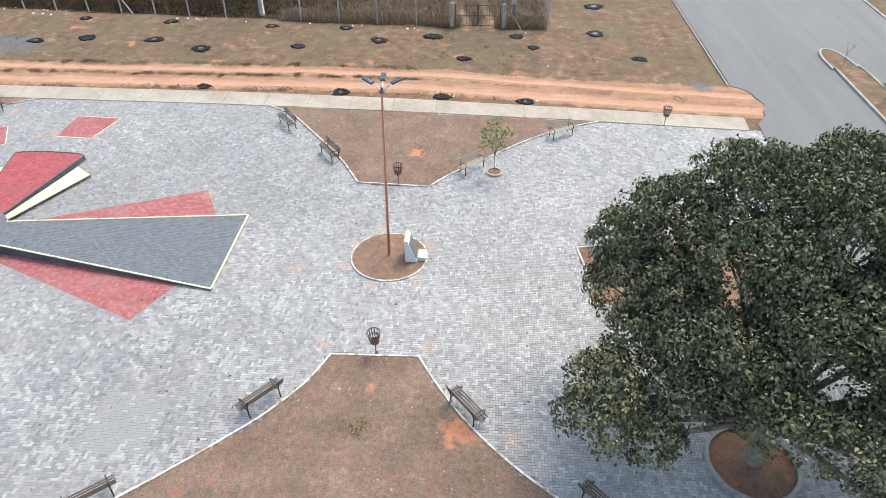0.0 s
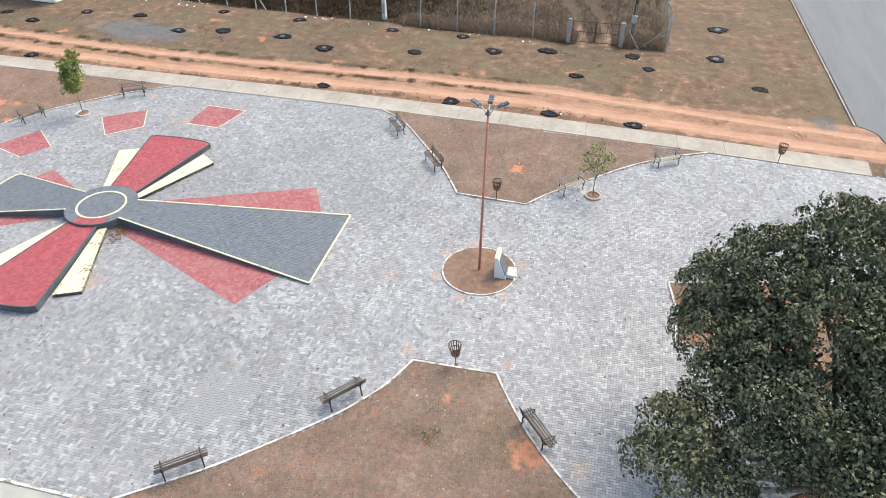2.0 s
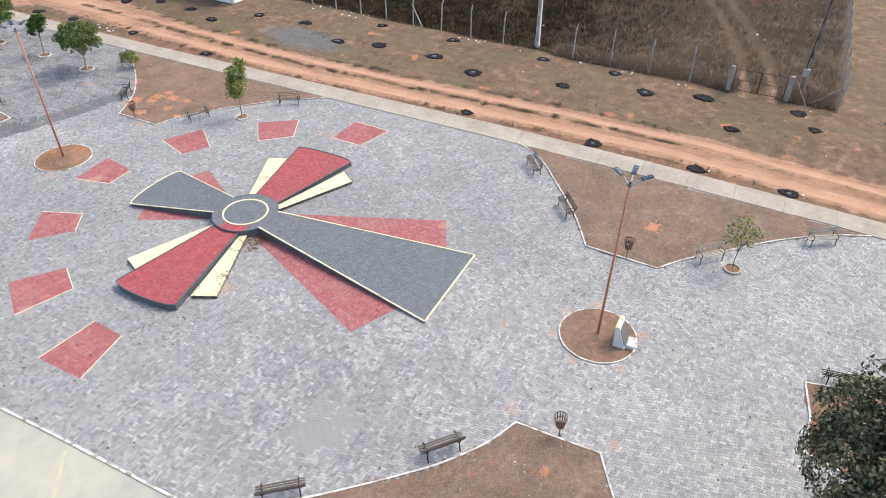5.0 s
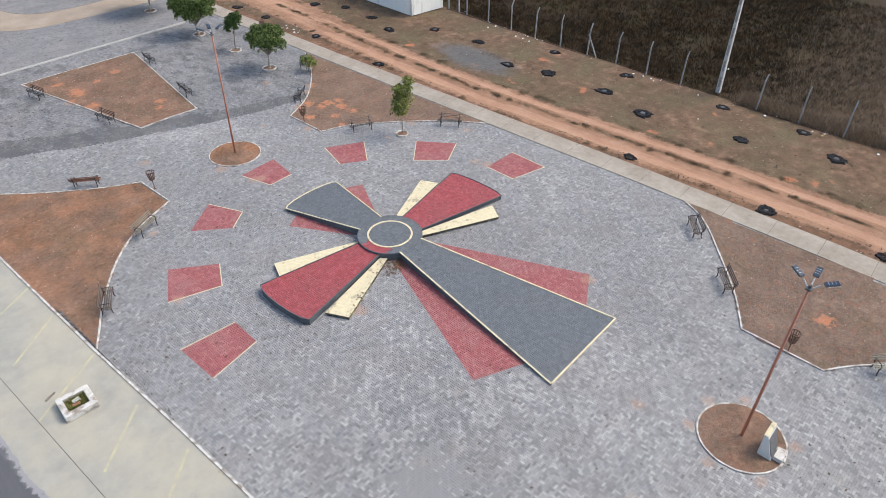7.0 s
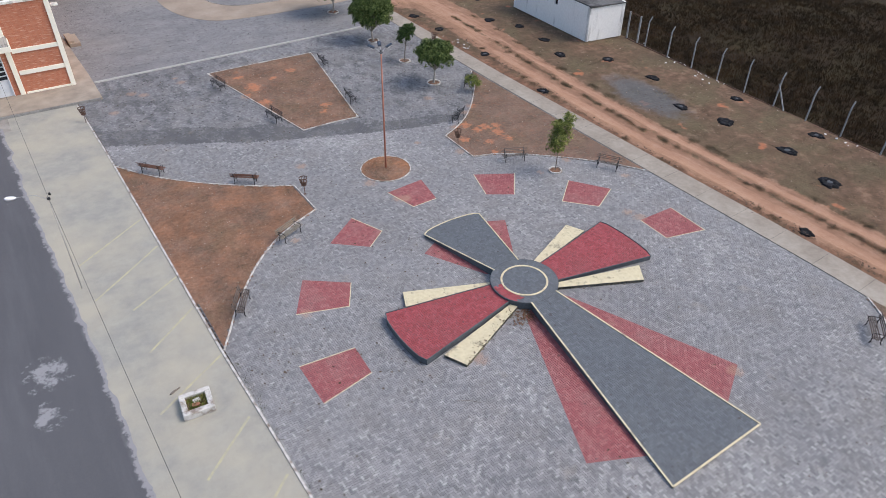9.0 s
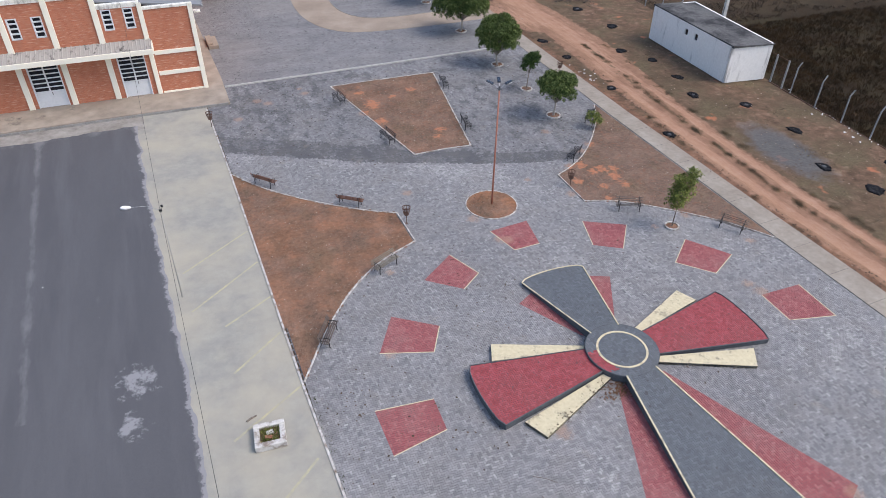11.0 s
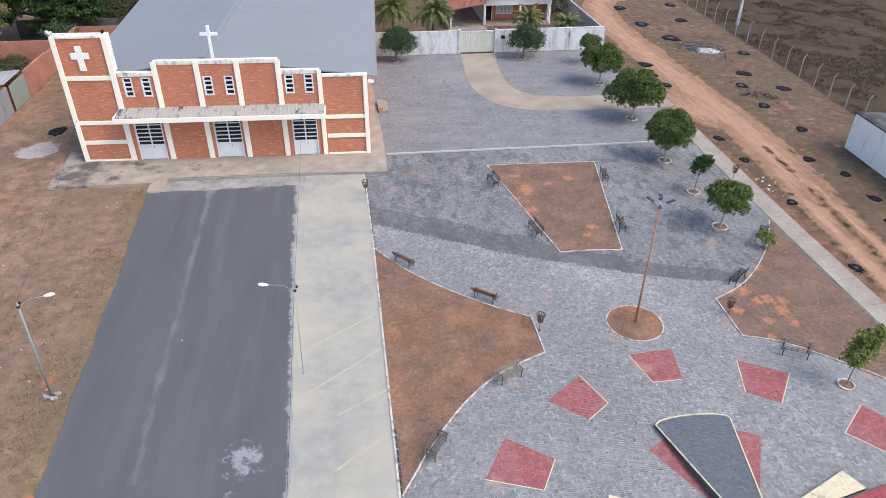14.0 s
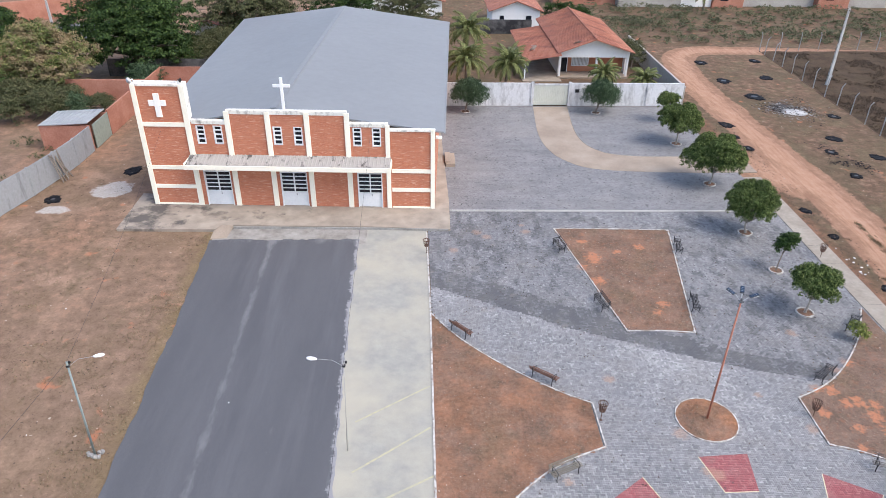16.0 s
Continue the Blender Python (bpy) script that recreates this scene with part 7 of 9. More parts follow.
def leaf_rosettes(blobs, per, size, seed, shell=0.72, leaves=26, reach=0.42, aspect=0.6, droop=0.45, inner=0.15):
    """Leaves in small domed rosettes at the twig ends of a number of rounded masses, with gaps between the rosettes."""
    rs = np.random.RandomState(seed)
    vs = []
    for (c, r), n in zip(blobs, per):
        k = max(2, n // leaves)
        d = rs.normal(size=(k, 3))
        d /= np.linalg.norm(d, axis=1)[:, None]
        d[:, 2] = np.where(d[:, 2] < -0.45, -d[:, 2], d[:, 2])
        rad = np.where(rs.rand(k) < inner, rs.uniform(0.3, shell, k), shell + (1.06 - shell) * rs.rand(k) ** 0.7)
        cen = np.asarray(c) + d * np.asarray(r) * rad[:, None]
        axis_ = d * 0.75 + np.array([0, 0, 0.65]) + rs.normal(size=(k, 3)) * 0.25
        axis_ /= np.linalg.norm(axis_, axis=1)[:, None]
        big = reach * rs.uniform(0.55, 1.25, k)
        ax, rr, cc = np.repeat(axis_, leaves, 0), np.repeat(big, leaves), np.repeat(cen, leaves, 0)
        q = rs.normal(size=ax.shape)
        q -= ax * (q * ax).sum(1)[:, None]
        q /= np.linalg.norm(q, axis=1)[:, None]
        tilt = rs.rand(len(q)) ** 0.6 * 1.35
        o = ax * np.cos(tilt)[:, None] + q * np.sin(tilt)[:, None]
        p = cc + o * (rr * rs.uniform(0.6, 1.0, len(q)))[:, None]
        t = q * np.cos(tilt)[:, None] - ax * np.sin(tilt)[:, None] + rs.normal(size=q.shape) * 0.28
        t[:, 2] -= droop * rs.rand(len(t))
        t /= np.linalg.norm(t, axis=1)[:, None]
        nrm = o + rs.normal(size=o.shape) * 0.35
        b_ = np.cross(nrm, t)
        b_ /= np.linalg.norm(b_, axis=1)[:, None]
        nrm = np.cross(t, b_)
        L = (size * rs.uniform(0.65, 1.25, len(p)))[:, None]
        W = L * aspect
        vs.append(np.stack([p - t * L * 0.5, p + t * L * 0.12 + b_ * W * 0.5 + nrm * L * 0.08, p + t * L * 0.5 - nrm * L * 0.06, p + t * L * 0.12 - b_ * W * 0.5 + nrm * L * 0.08], 1).reshape(-1, 3))
    v = np.concatenate(vs)
    return v, np.arange(len(v)).reshape(-1, 4)


def limbs(base, top, blobs, r0, seed, twigs=3):
    rr = random.Random(seed)
    s = Shape()
    b_, t_ = Vector(base), Vector(top)
    mid = b_.lerp(t_, 0.5) + Vector((rr.uniform(-0.06, 0.06), rr.uniform(-0.06, 0.06), 0))
    s.tube([b_ - Vector((0, 0, 0.05)), b_ + Vector((0, 0, 0.12)), mid, t_], [r0 * 1.35, r0, r0 * 0.82, r0 * 0.7], 10)
    for c, r in blobs:
        c = Vector(c)
        kink = t_.lerp(c, 0.5) + Vector((rr.uniform(-0.2, 0.2), rr.uniform(-0.2, 0.2), -0.12)) * r[0] * 0.4
        s.tube([t_ - Vector((0, 0, 0.1)), kink, c], [r0 * 0.55, r0 * 0.36, r0 * 0.16], 7)
        for _ in range(twigs):
            d = Vector((rr.gauss(0, 1), rr.gauss(0, 1), abs(rr.gauss(0, 0.7)))).normalized()
            e = c + Vector((d.x * r[0], d.y * r[1], d.z * r[2])) * 0.85
            s.tube([kink.lerp(c, 0.6), c.lerp(e, 0.5), e], [r0 * 0.2, r0 * 0.12, r0 * 0.05], 5)
    return s


def tree(name, x, y, fork, blobs, leaf, n, size, r0, label, seed, group="", ring=0.0, cloud=leaf_cloud, bark=None, ring_mat=None, **kw):
    t = thing(name, label, "tree", group)
    blobs = [((x + c[0], y + c[1], c[2]), r) for c, r in blobs]
    vol = [r[0] * r[1] + r[0] * r[2] + r[1] * r[2] for _, r in blobs]
    per = [int(n * k / sum(vol)) for k in vol]
    part("trunk", limbs((x, y, 0.0), (x + fork[0], y + fork[1], fork[2]), blobs, r0, seed), bark or bark_mat, t, "", True)
    v, f = cloud(blobs, per, size, seed, **kw)
    part("crown", raw_mesh("crown", v, f, leaf), None, t)
    if ring:
        ringt = thing("tree_ring", "bare cement ring kerb with red soil round a sapling" if ring_mat else "whitewashed ring kerb with red soil round a tree", "tree ring", "tree rings", "structure")
        part("ring_kerb", Shape().ring((x, y), ring - 0.09, ring, -0.05, 0.10, 26, 0.04, seed), ring_mat or kerb_white, ringt)
        me = Shape().disc((x, y), ring - 0.08, 0.03, 24, 3, 0.03).mesh("ring_soil", soil_mat, True)
        set_attr(me, "red", lambda a, c: 0 * a + 0.5)
        part("ring_soil", me, None, ringt)
    return t


# the great tree by the southern bed
BT = (-9.55, -31.75)
big = [((5.6, 0.0, 6.2), (2.2, 2.1, 1.5)), ((3.8, -2.5, 6.3), (2.2, 2.1, 1.5)), ((6.2, -3.4, 6.2), (2.2, 2.1, 1.6)), ((5.2, 2.6, 5.4), (1.6, 1.5, 1.3)), ((3.2, 1.0, 5.5), (1.7, 1.7, 1.3)), ((1.6, -1.0, 5.0), (1.8, 1.8, 1.2)), ((0.6, 1.6, 4.1), (1.5, 1.3, 1.0)),
       ((3.6, 4.0, 3.8), (1.4, 1.2, 1.2)), ((4.6, 4.0, 4.9), (1.1, 1.0, 1.0)), ((1.9, 3.9, 3.1), (1.2, 1.0, 0.9)), ((0.1, 4.9, 3.0), (1.2, 1.0, 0.75)), ((-1.0, 5.5, 3.1), (1.0, 0.8, 0.65)), ((-0.9, 3.7, 2.2), (0.9, 0.9, 0.7)), ((-0.1, 2.8, 3.0), (1.0, 0.9, 0.8)), ((-0.4, 0.7, 3.8), (1.2, 1.2, 0.8)),
       ((1.6, -4.0, 5.2), (2.1, 1.9, 1.4)), ((-0.8, -2.6, 4.2), (1.4, 1.4, 1.0)), ((-1.6, -4.6, 3.9), (1.5, 1.5, 1.1)), ((0.4, -6.4, 4.8), (2.0, 1.8, 1.4)), ((3.6, -5.6, 5.7), (2.1, 2.0, 1.5)), ((6.0, -6.2, 5.6), (2.0, 2.0, 1.5)), ((-2.6, -6.0, 3.4), (1.3, 1.3, 0.9)), ((3.0, 2.6, 4.4), (1.3, 1.2, 1.0)), ((1.2, 2.6, 4.0), (1.1, 1.0, 0.8)),
       ((-1.3, 0.3, 3.5), (1.2, 1.2, 0.75)), ((0.7, -0.5, 4.8), (1.5, 1.5, 1.1)), ((0.3, -2.4, 4.9), (1.5, 1.4, 1.1)), ((2.4, -0.2, 5.6), (1.4, 1.4, 1.1)), ((-1.9, -1.5, 3.4), (1.2, 1.2, 0.8)), ((-2.5, -3.3, 3.2), (1.3, 1.3, 0.9)), ((-3.2, -4.9, 2.9), (1.3, 1.3, 0.9)), ((-3.4, -2.2, 2.5), (0.8, 0.9, 0.6)), ((-0.6, -4.6, 3.4), (1.4, 1.4, 0.9))]
tree("broad_tree", *BT, (0.3, 0.1, 2.0), big, leaf_big, 190000, 0.145, 0.26, "broad dark-leaved shade tree in a red soil ring", 7, cloud=leaf_rosettes, leaves=36, reach=0.42, aspect=0.6, shell=0.68, inner=0.25)
tr = thing("tree_ring", "grey kerb ring of red soil under the broad tree", "tree ring", kind="structure")
part("ring_kerb", Shape().ring(BT, 1.32, 1.45, -0.05, 0.12, 40, 0.02, 4), kerb_grey, tr)
me = Shape().disc(BT, 1.34, 0.04, 32, 4, 0.12).mesh("ring_soil", soil_mat, True)
set_attr(me, "red", lambda a, c: 0 * a + 0.95)
part("ring_soil", me, None, tr)

round_blobs = lambda s, h, q=1.0: [((0, 0, h), (1.05 * s, 1.05 * s, 0.78 * s * q)), ((0.5 * s, 0.35 * s, h + 0.1 * s * q), (0.72 * s, 0.7 * s, 0.62 * s * q)), ((-0.52 * s, 0.2 * s, h + 0.06 * s * q), (0.7 * s, 0.7 * s, 0.6 * s * q)),
                                    ((0.1 * s, -0.55 * s, h - 0.05 * s), (0.72 * s, 0.65 * s, 0.58 * s * q)), ((-0.1 * s, 0.1 * s, h + 0.42 * s * q), (0.7 * s, 0.7 * s, 0.48 * s * q)), ((0.62 * s, -0.3 * s, h - 0.12 * s), (0.5 * s, 0.5 * s, 0.42 * s * q))]


def clumped_crown(s, h, q, seed):
    """A rounded crown of many unequal leafy heads round a looser core."""
    rr = random.Random(seed)
    out = [((0, 0, h), (0.78 * s, 0.78 * s, 0.58 * s * q))]
    for k in range(22):
        z = 0.95 - 1.62 * (k + 0.5) / 22
        a, f = 2.39996 * k + rr.uniform(-0.35, 0.35), math.sqrt(max(0.0, 1 - z * z))
        r = s * rr.uniform(0.29, 0.47)
        e = s * rr.uniform(0.66, 0.92)
        out.append(((e * f * math.cos(a), e * f * math.sin(a), h - 0.06 * s + e * q * 0.80 * z), (r, r, r * rr.uniform(0.72, 0.95))))
    return out


for k, (x, y, s, h, q, fk) in enumerate([(9.85, 23.4, 1.24, 2.4, 0.85, (0.05, -0.05, 1.2)), (10.3, 34.05, 1.66, 2.6, 1.22, (-0.1, 0.05, 1.0)), (10.75, 43.0, 2.15, 2.85, 0.86, (0.1, 0.0, 1.2)), (10.8, 52.6, 1.75, 2.6, 0.95, (0.05, 0.1, 1.2))]):
    tree("ficus_tree", x, y, fk, clumped_crown(s, h, q, 60 + k), leaf_round, int(20000 * s * s), 0.12, 0.075 + 0.015 * s, "rounded dense green tree with pale trunk in a white ring", 20 + k, "clipped round trees", 0.56, cloud=leaf_rosettes, leaves=40, reach=0.27, aspect=0.55, shell=0.66, inner=0.15, bark=pale_bark)
tree("ficus_tree", 11.6, 59.0, (0, 0, 1.2), clumped_crown(1.0, 2.4, 1.0, 66), leaf_round, 14000, 0.11, 0.08, "small rounded tree near the wall end", 27, "clipped round trees", 0.0, cloud=leaf_rosettes, leaves=40, reach=0.27, aspect=0.55, shell=0.66, inner=0.15, bark=pale_bark)
tree("slender_tree", 10.25, 28.5, (0.15, 0.05, 1.4), [((0.25, 0.05, 2.35), (0.62, 0.6, 0.6)), ((0.0, 0.15, 2.0), (0.5, 0.5, 0.5)), ((0.4, -0.1, 2.75), (0.42, 0.42, 0.4))], leaf_mango, 2600, 0.15, 0.05, "slender dark young tree with reddish tips in a white ring", 31, "", 0.5, clump=12, spread=0.2)
tree("sapling", 8.95, 7.8, (0.05, 0.0, 1.5), [((0.05, 0.0, 2.3), (0.6, 0.6, 0.55)), ((-0.1, 0.05, 1.75), (0.5, 0.5, 0.35)), ((0.25, -0.05, 3.0), (0.48, 0.48, 0.5)), ((0.45, -0.15, 3.6), (0.3, 0.3, 0.35)), ((-0.2, 0.1, 3.2), (0.25, 0.25, 0.3))], leaf_light, 2400, 0.17, 0.035, "young leafy sapling in a small white ring", 33, "saplings", 0.44, clump=9, spread=0.22, aspect=0.42)
tree("sapling", 7.2, -23.5, (0.05, 0.0, 1.1), [((0.0, -0.4, 2.25), (0.4, 0.36, 0.3)), ((0.1, 0.32, 2.15), (0.36, 0.36, 0.3)), ((0.05, 0.0, 2.65), (0.3, 0.35, 0.25)), ((0.0, -0.1, 1.7), (0.35, 0.4, 0.3)), ((0.0, 0.5, 1.6), (0.25, 0.3, 0.25))], leaf_sparse, 520, 0.16, 0.028, "thin sapling with sparse leaves in a cement ring", 35, "saplings", 0.42, ring_mat=sand_concrete_mat, clump=7, spread=0.24, aspect=0.4)
tree("shrub", 11.5, 20.6, (0.0, 0.0, 0.45), [((0.0, 0.0, 0.85), (0.5, 0.5, 0.4)), ((0.2, -0.3, 0.65), (0.4, 0.35, 0.3))], leaf_light, 900, 0.13, 0.03, "yellow-green shrub at the bed corner", 37, "", 0.0, clump=10, spread=0.2)
for k, (x, y) in enumerate([(-10.1, 62.4), (4.65, 62.0)]):
    tree("pepper_tree", x, y, (0.25, -0.05, 1.3), [((0.4, 0, 2.3), (1.6, 1.4, 1.25)), ((1.4, 0.1, 1.95), (1.2, 1.1, 1.1)), ((-0.5, -0.1, 2.0), (1.1, 1.05, 1.1)), ((0.4, 0.2, 2.95), (1.2, 1.1, 0.7)), ((1.0, -0.5, 1.5), (0.9, 0.8, 0.8))], leaf_olive, 20000, 0.17, 0.11, "feathery grey-green tree before the white wall", 41 + k, "trees by the wall", 0.55, clump=16, spread=0.35, droop=1.2, aspect=0.2)

mango = [((0, 0, 6.6), (5.2, 4.8, 3.6)), ((4.4, 1.0, 5.8), (4.0, 3.8, 3.2)), ((-4.4, -0.8, 5.6), (4.0, 3.9, 3.2)), ((0.8, -3.4, 5.0), (4.2, 3.2, 3.0)), ((-1.0, 2.0, 8.6), (3.8, 3.6, 2.4)), ((2.4, -1.0, 8.2), (3.2, 3.0, 2.3)), ((-4.0, -3.0, 4.0), (2.8, 2.6, 2.4)), ((4.6, -2.8, 4.2), (3.0, 2.8, 2.4)), ((0.0, -1.5, 3.0), (5.5, 3.6, 2.2))]
small_mango = [(tuple(0.62 * q for q in c[:2]) + (c[2] * 0.68,), tuple(0.66 * q for q in r)) for c, r in mango]
tree("mango_tree", -52.0, 78.0, (0, 0, 2.2), mango, leaf_mango, 52000, 0.30, 0.45, "large dark green mango tree behind the yard", 51, "big yard trees", clump=50, spread=0.8)
tree("mango_tree", -39.0, 90.0, (0, 0, 2.2), mango, leaf_scrub, 30000, 0.32, 0.4, "dusty brownish tree behind the church", 53, "big yard trees", clump=50, spread=0.8)
tree("mango_tree", -59.2, 68.6, (0, 0, 2.0), [(tuple(1.1 * q for q in c), tuple(1.1 * q for q in r)) for c, r in small_mango], leaf_bloom, 42000, 0.22, 0.35, "mango tree with yellow-green and pinkish new leaves", 54, "big yard trees", clump=40, spread=0.6)
tree("mango_tree", -70.0, 80.0, (0, 0, 2.0), small_mango, leaf_mango, 20000, 0.28, 0.35, "dark mango tree by the back street", 52, "big yard trees", clump=40, spread=0.6)
tree("mango_tree", -27.0, 96.0, (0, 0, 2.0), small_mango, leaf_mango, 16000, 0.3, 0.4, "dark tree behind the church roof", 55, "big yard trees", clump=40, spread=0.6)
tree("mango_tree", -17.5, 95.0, (0, 0, 2.0), small_mango, leaf_scrub, 14000, 0.3, 0.4, "dusty tree beyond the church roof", 50, "big yard trees", clump=40, spread=0.6)
tree("yard_tree", -60.4, 63.6, (0, 0, 0.8), [((0, 0, 1.7), (2.8, 2.2, 1.4)), ((3.0, 0.5, 1.6), (2.2, 1.9, 1.2)), ((-3.0, 0, 1.6), (2.0, 1.9, 1.2)), ((5.2, 1.0, 1.2), (1.6, 1.4, 1.0))], leaf_scrub, 24000, 0.22, 0.15, "low dusty olive-brown tree in the west yard", 56, "", clump=26, spread=0.5)
for k, (x, y, s, h, lf) in enumerate([(-55.0, 60.2, 1.9, 1.7, leaf_scrub), (-53.2, 61.2, 1.6, 1.2, leaf_olive), (-58.6, 58.8, 1.6, 1.5, leaf_scrub), (-50.6, 62.6, 1.2, 0.9, leaf_scrub), (-46.5, 79.0, 2.6, 2.4, leaf_mango), (-42.0, 82.5, 2.6, 2.6, leaf_scrub), (-38.5, 86.0, 2.8, 2.8, leaf_mango), (-50.5, 80.5, 2.4, 2.0, leaf_mango), (-63.5, 63.0, 2.4, 2.2, leaf_mango), (-48.5, 71.0, 1.8, 1.6, leaf_olive), (-45.0, 80.0, 2.4, 2.4, leaf_scrub)]):
    tree("yard_bush", x, y, (0.1, 0, 0.6), round_blobs(s, h, 0.9), lf, int(2600 * s * s), 0.17, 0.07, "dusty dense bush in the west yard", 80 + k, "yard bushes", clump=18, spread=0.4)
tree("yard_tree", -60.5, 50.0, (0, 0, 0.8), [((0, 0, 1.4), (1.2, 1.2, 1.0))], leaf_olive, 2200, 0.22, 0.08, "round grey-green bush beside the panel wall", 57, "", clump=26, spread=0.5)
tree("yard_tree", 13.6, 80.5, (0, 0, 1.0), [((0, 0, 2.0), (1.6, 2.2, 1.5)), ((0.6, 3.2, 1.8), (1.5, 2.0, 1.3))], leaf_scrub, 4200, 0.2, 0.1, "dusty half-bare bush beside the bungalow", 58, "", clump=16, spread=0.4)
tree("yard_tree", 7.5, 104.0, (0, 0, 1.2), [((0, 0, 2.6), (2.6, 2.2, 1.6)), ((3.2, 0.6, 2.2), (2.0, 1.8, 1.3))], leaf_mango, 4500, 0.28, 0.14, "dark green tree behind the bungalow", 59, "", clump=26, spread=0.5)


# ---------------------------------------------------------------- coconut palms
def palm(x, y, h, n, reach, seed, label):
    rr = random.Random(seed)
    t = thing("coconut_palm", label, "palm tree", "yard palms")
    lean = (rr.uniform(-0.3, 0.3), rr.uniform(-0.2, 0.2))
    part("trunk", Shape().tube([(x, y, -0.05), (x + lean[0] * 0.4, y + lean[1] * 0.4, h * 0.5), (x + lean[0], y + lean[1], h)], [0.24, 0.15, 0.13], 10), palm_bark, t, "", True)
    for k in range(n):
        a = 2.399963 * k + rr.uniform(-0.2, 0.2)
        age = k / (n - 1)                                    # the oldest fronds hang lowest
        lift, bend = 1.48 - 1.75 * age + rr.uniform(-0.15, 0.15), rr.uniform(1.3, 1.9)
        L = reach * rr.uniform(0.85, 1.1)
        d = Vector((math.cos(a), math.sin(a), 0))
        pts = [Vector((x + lean[0], y + lean[1], h))]
        for q in range(10):
            g = lift - bend * (q / 10) ** 1.3
            pts.append(pts[-1] + (d * math.cos(g) + Vector((0, 0, math.sin(g)))) * (L / 10))
        s = Shape()
        s.tube(pts, [0.04 * (1 - 0.085 * q) for q in range(11)], 5)
        side = d.cross(Vector((0, 0, 1)))
        for i in range(5, 50):
            q = i / 50
            j = min(9, int(q * 10))
            p = pts[j].lerp(pts[j + 1], q * 10 - j)
            tg = (pts[j + 1] - pts[j]).normalized()
            ln = reach * 0.30 * math.sin(math.pi * (0.18 + 0.74 * q)) * rr.uniform(0.8, 1.1)
            for sg in (-1, 1):
                e1 = p + (side * sg * 0.6 + tg * 0.5 + Vector((0, 0, -0.1))) * ln * 0.5
                e2 = e1 + (side * sg * 0.25 + tg * 0.35 + Vector((0, 0, -0.95))) * ln * 0.6
                w = tg * 0.022
                s.add([p - w, p + w, e1 + w * 1.1, e1 - w * 1.1, e2], [(0, 1, 2, 3), (3, 2, 4)])
        part("frond", s, leaf_palm, t)
    return t


palm(-9.6, 71.0, 3.6, 44, 3.1, 61, "coconut palm with yellowing fronds behind the white wall")
palm(-4.7, 71.0, 3.2, 44, 3.0, 62, "coconut palm with yellowing fronds behind the white wall")
palm(-9.0, 78.5, 5.4, 44, 3.3, 63, "coconut palm with yellowing fronds beside the church")
palm(7.4, 70.8, 1.9, 34, 2.4, 64, "young coconut palm before the bungalow")
palm(12.4, 70.4, 1.3, 34, 2.3, 65, "young coconut palm behind the white wall")
palm(37.5, 119.5, 3.0, 16, 2.6, 66, "dark palm by the far street front")
# thin bare tree on the median
tm = thing("median_sapling", "bare thin sapling on the road median", "tree", "median saplings")
part("trunk", limbs((22.4, -46.6, 0.05), (22.45, -46.6, 0.9), [((22.6, -46.5, 1.5), (0.4, 0.4, 0.3)), ((22.2, -46.8, 1.45), (0.4, 0.4, 0.3))], 0.03, 71, 5), bark_mat, tm, "", True)
tree("median_sapling", 16.9, -46.9, (0, 0, 0.6), [((0, 0, 1.0), (0.35, 0.35, 0.3))], leaf_light, 120, 0.12, 0.025, "small leafy sapling on the road median", 72, "median saplings", clump=8, spread=0.2)

# ---------------------------------------------------------------- pits lined with black plastic
def pit(x, y, r, seed, label="tree pit lined with crumpled black plastic"):
    rr = random.Random(seed)
    t = thing("lined_pit", label, "lined pit", "plastic-lined pits")
    n, k = 40, 6
    r *= 1.1 if y < 45 else 1.3
    vs, fs = [], []
    zg = 0.0
    ph = [rr.uniform(0, 6.28) for _ in range(4)]
    for j in range(k):
        q = 0.12 + 0.88 * j / (k - 1)
        for i in range(n):
            a = 2 * math.pi * i / n
            w = 1 + (0.10 * math.sin(2 * a + ph[0]) + 0.09 * math.sin(3 * a + ph[1]) + 0.07 * math.sin(7 * a + ph[2]) + rr.uniform(-0.16, 0.16)) * (0.4 + 0.6 * q)
            z = [-0.028, -0.018, 0.0, 0.014, 0.006, -0.08][j] + (rr.uniform(-0.012, 0.018) if 0 < j < k - 1 else 0)
            vs.append((x + r * q * w * math.cos(a) * 0.85, y + r * q * w * math.sin(a), zg + z))
    for j in range(k - 1):
        fs += [(j * n + i, j * n + (i + 1) % n, (j + 1) * n + (i + 1) % n, (j + 1) * n + i) for i in range(n)]
    part("plastic_lining", Shape().add(vs, fs), plastic_black, t, "crumpled black plastic")
    part("pit_floor", Shape().disc((x, y), r * rr.uniform(0.2, 0.36), -0.008, 14, 2, 0.01), water_dull if rr.random() < 0.6 else plastic_black, t, "dull grey pit bottom")
    return t


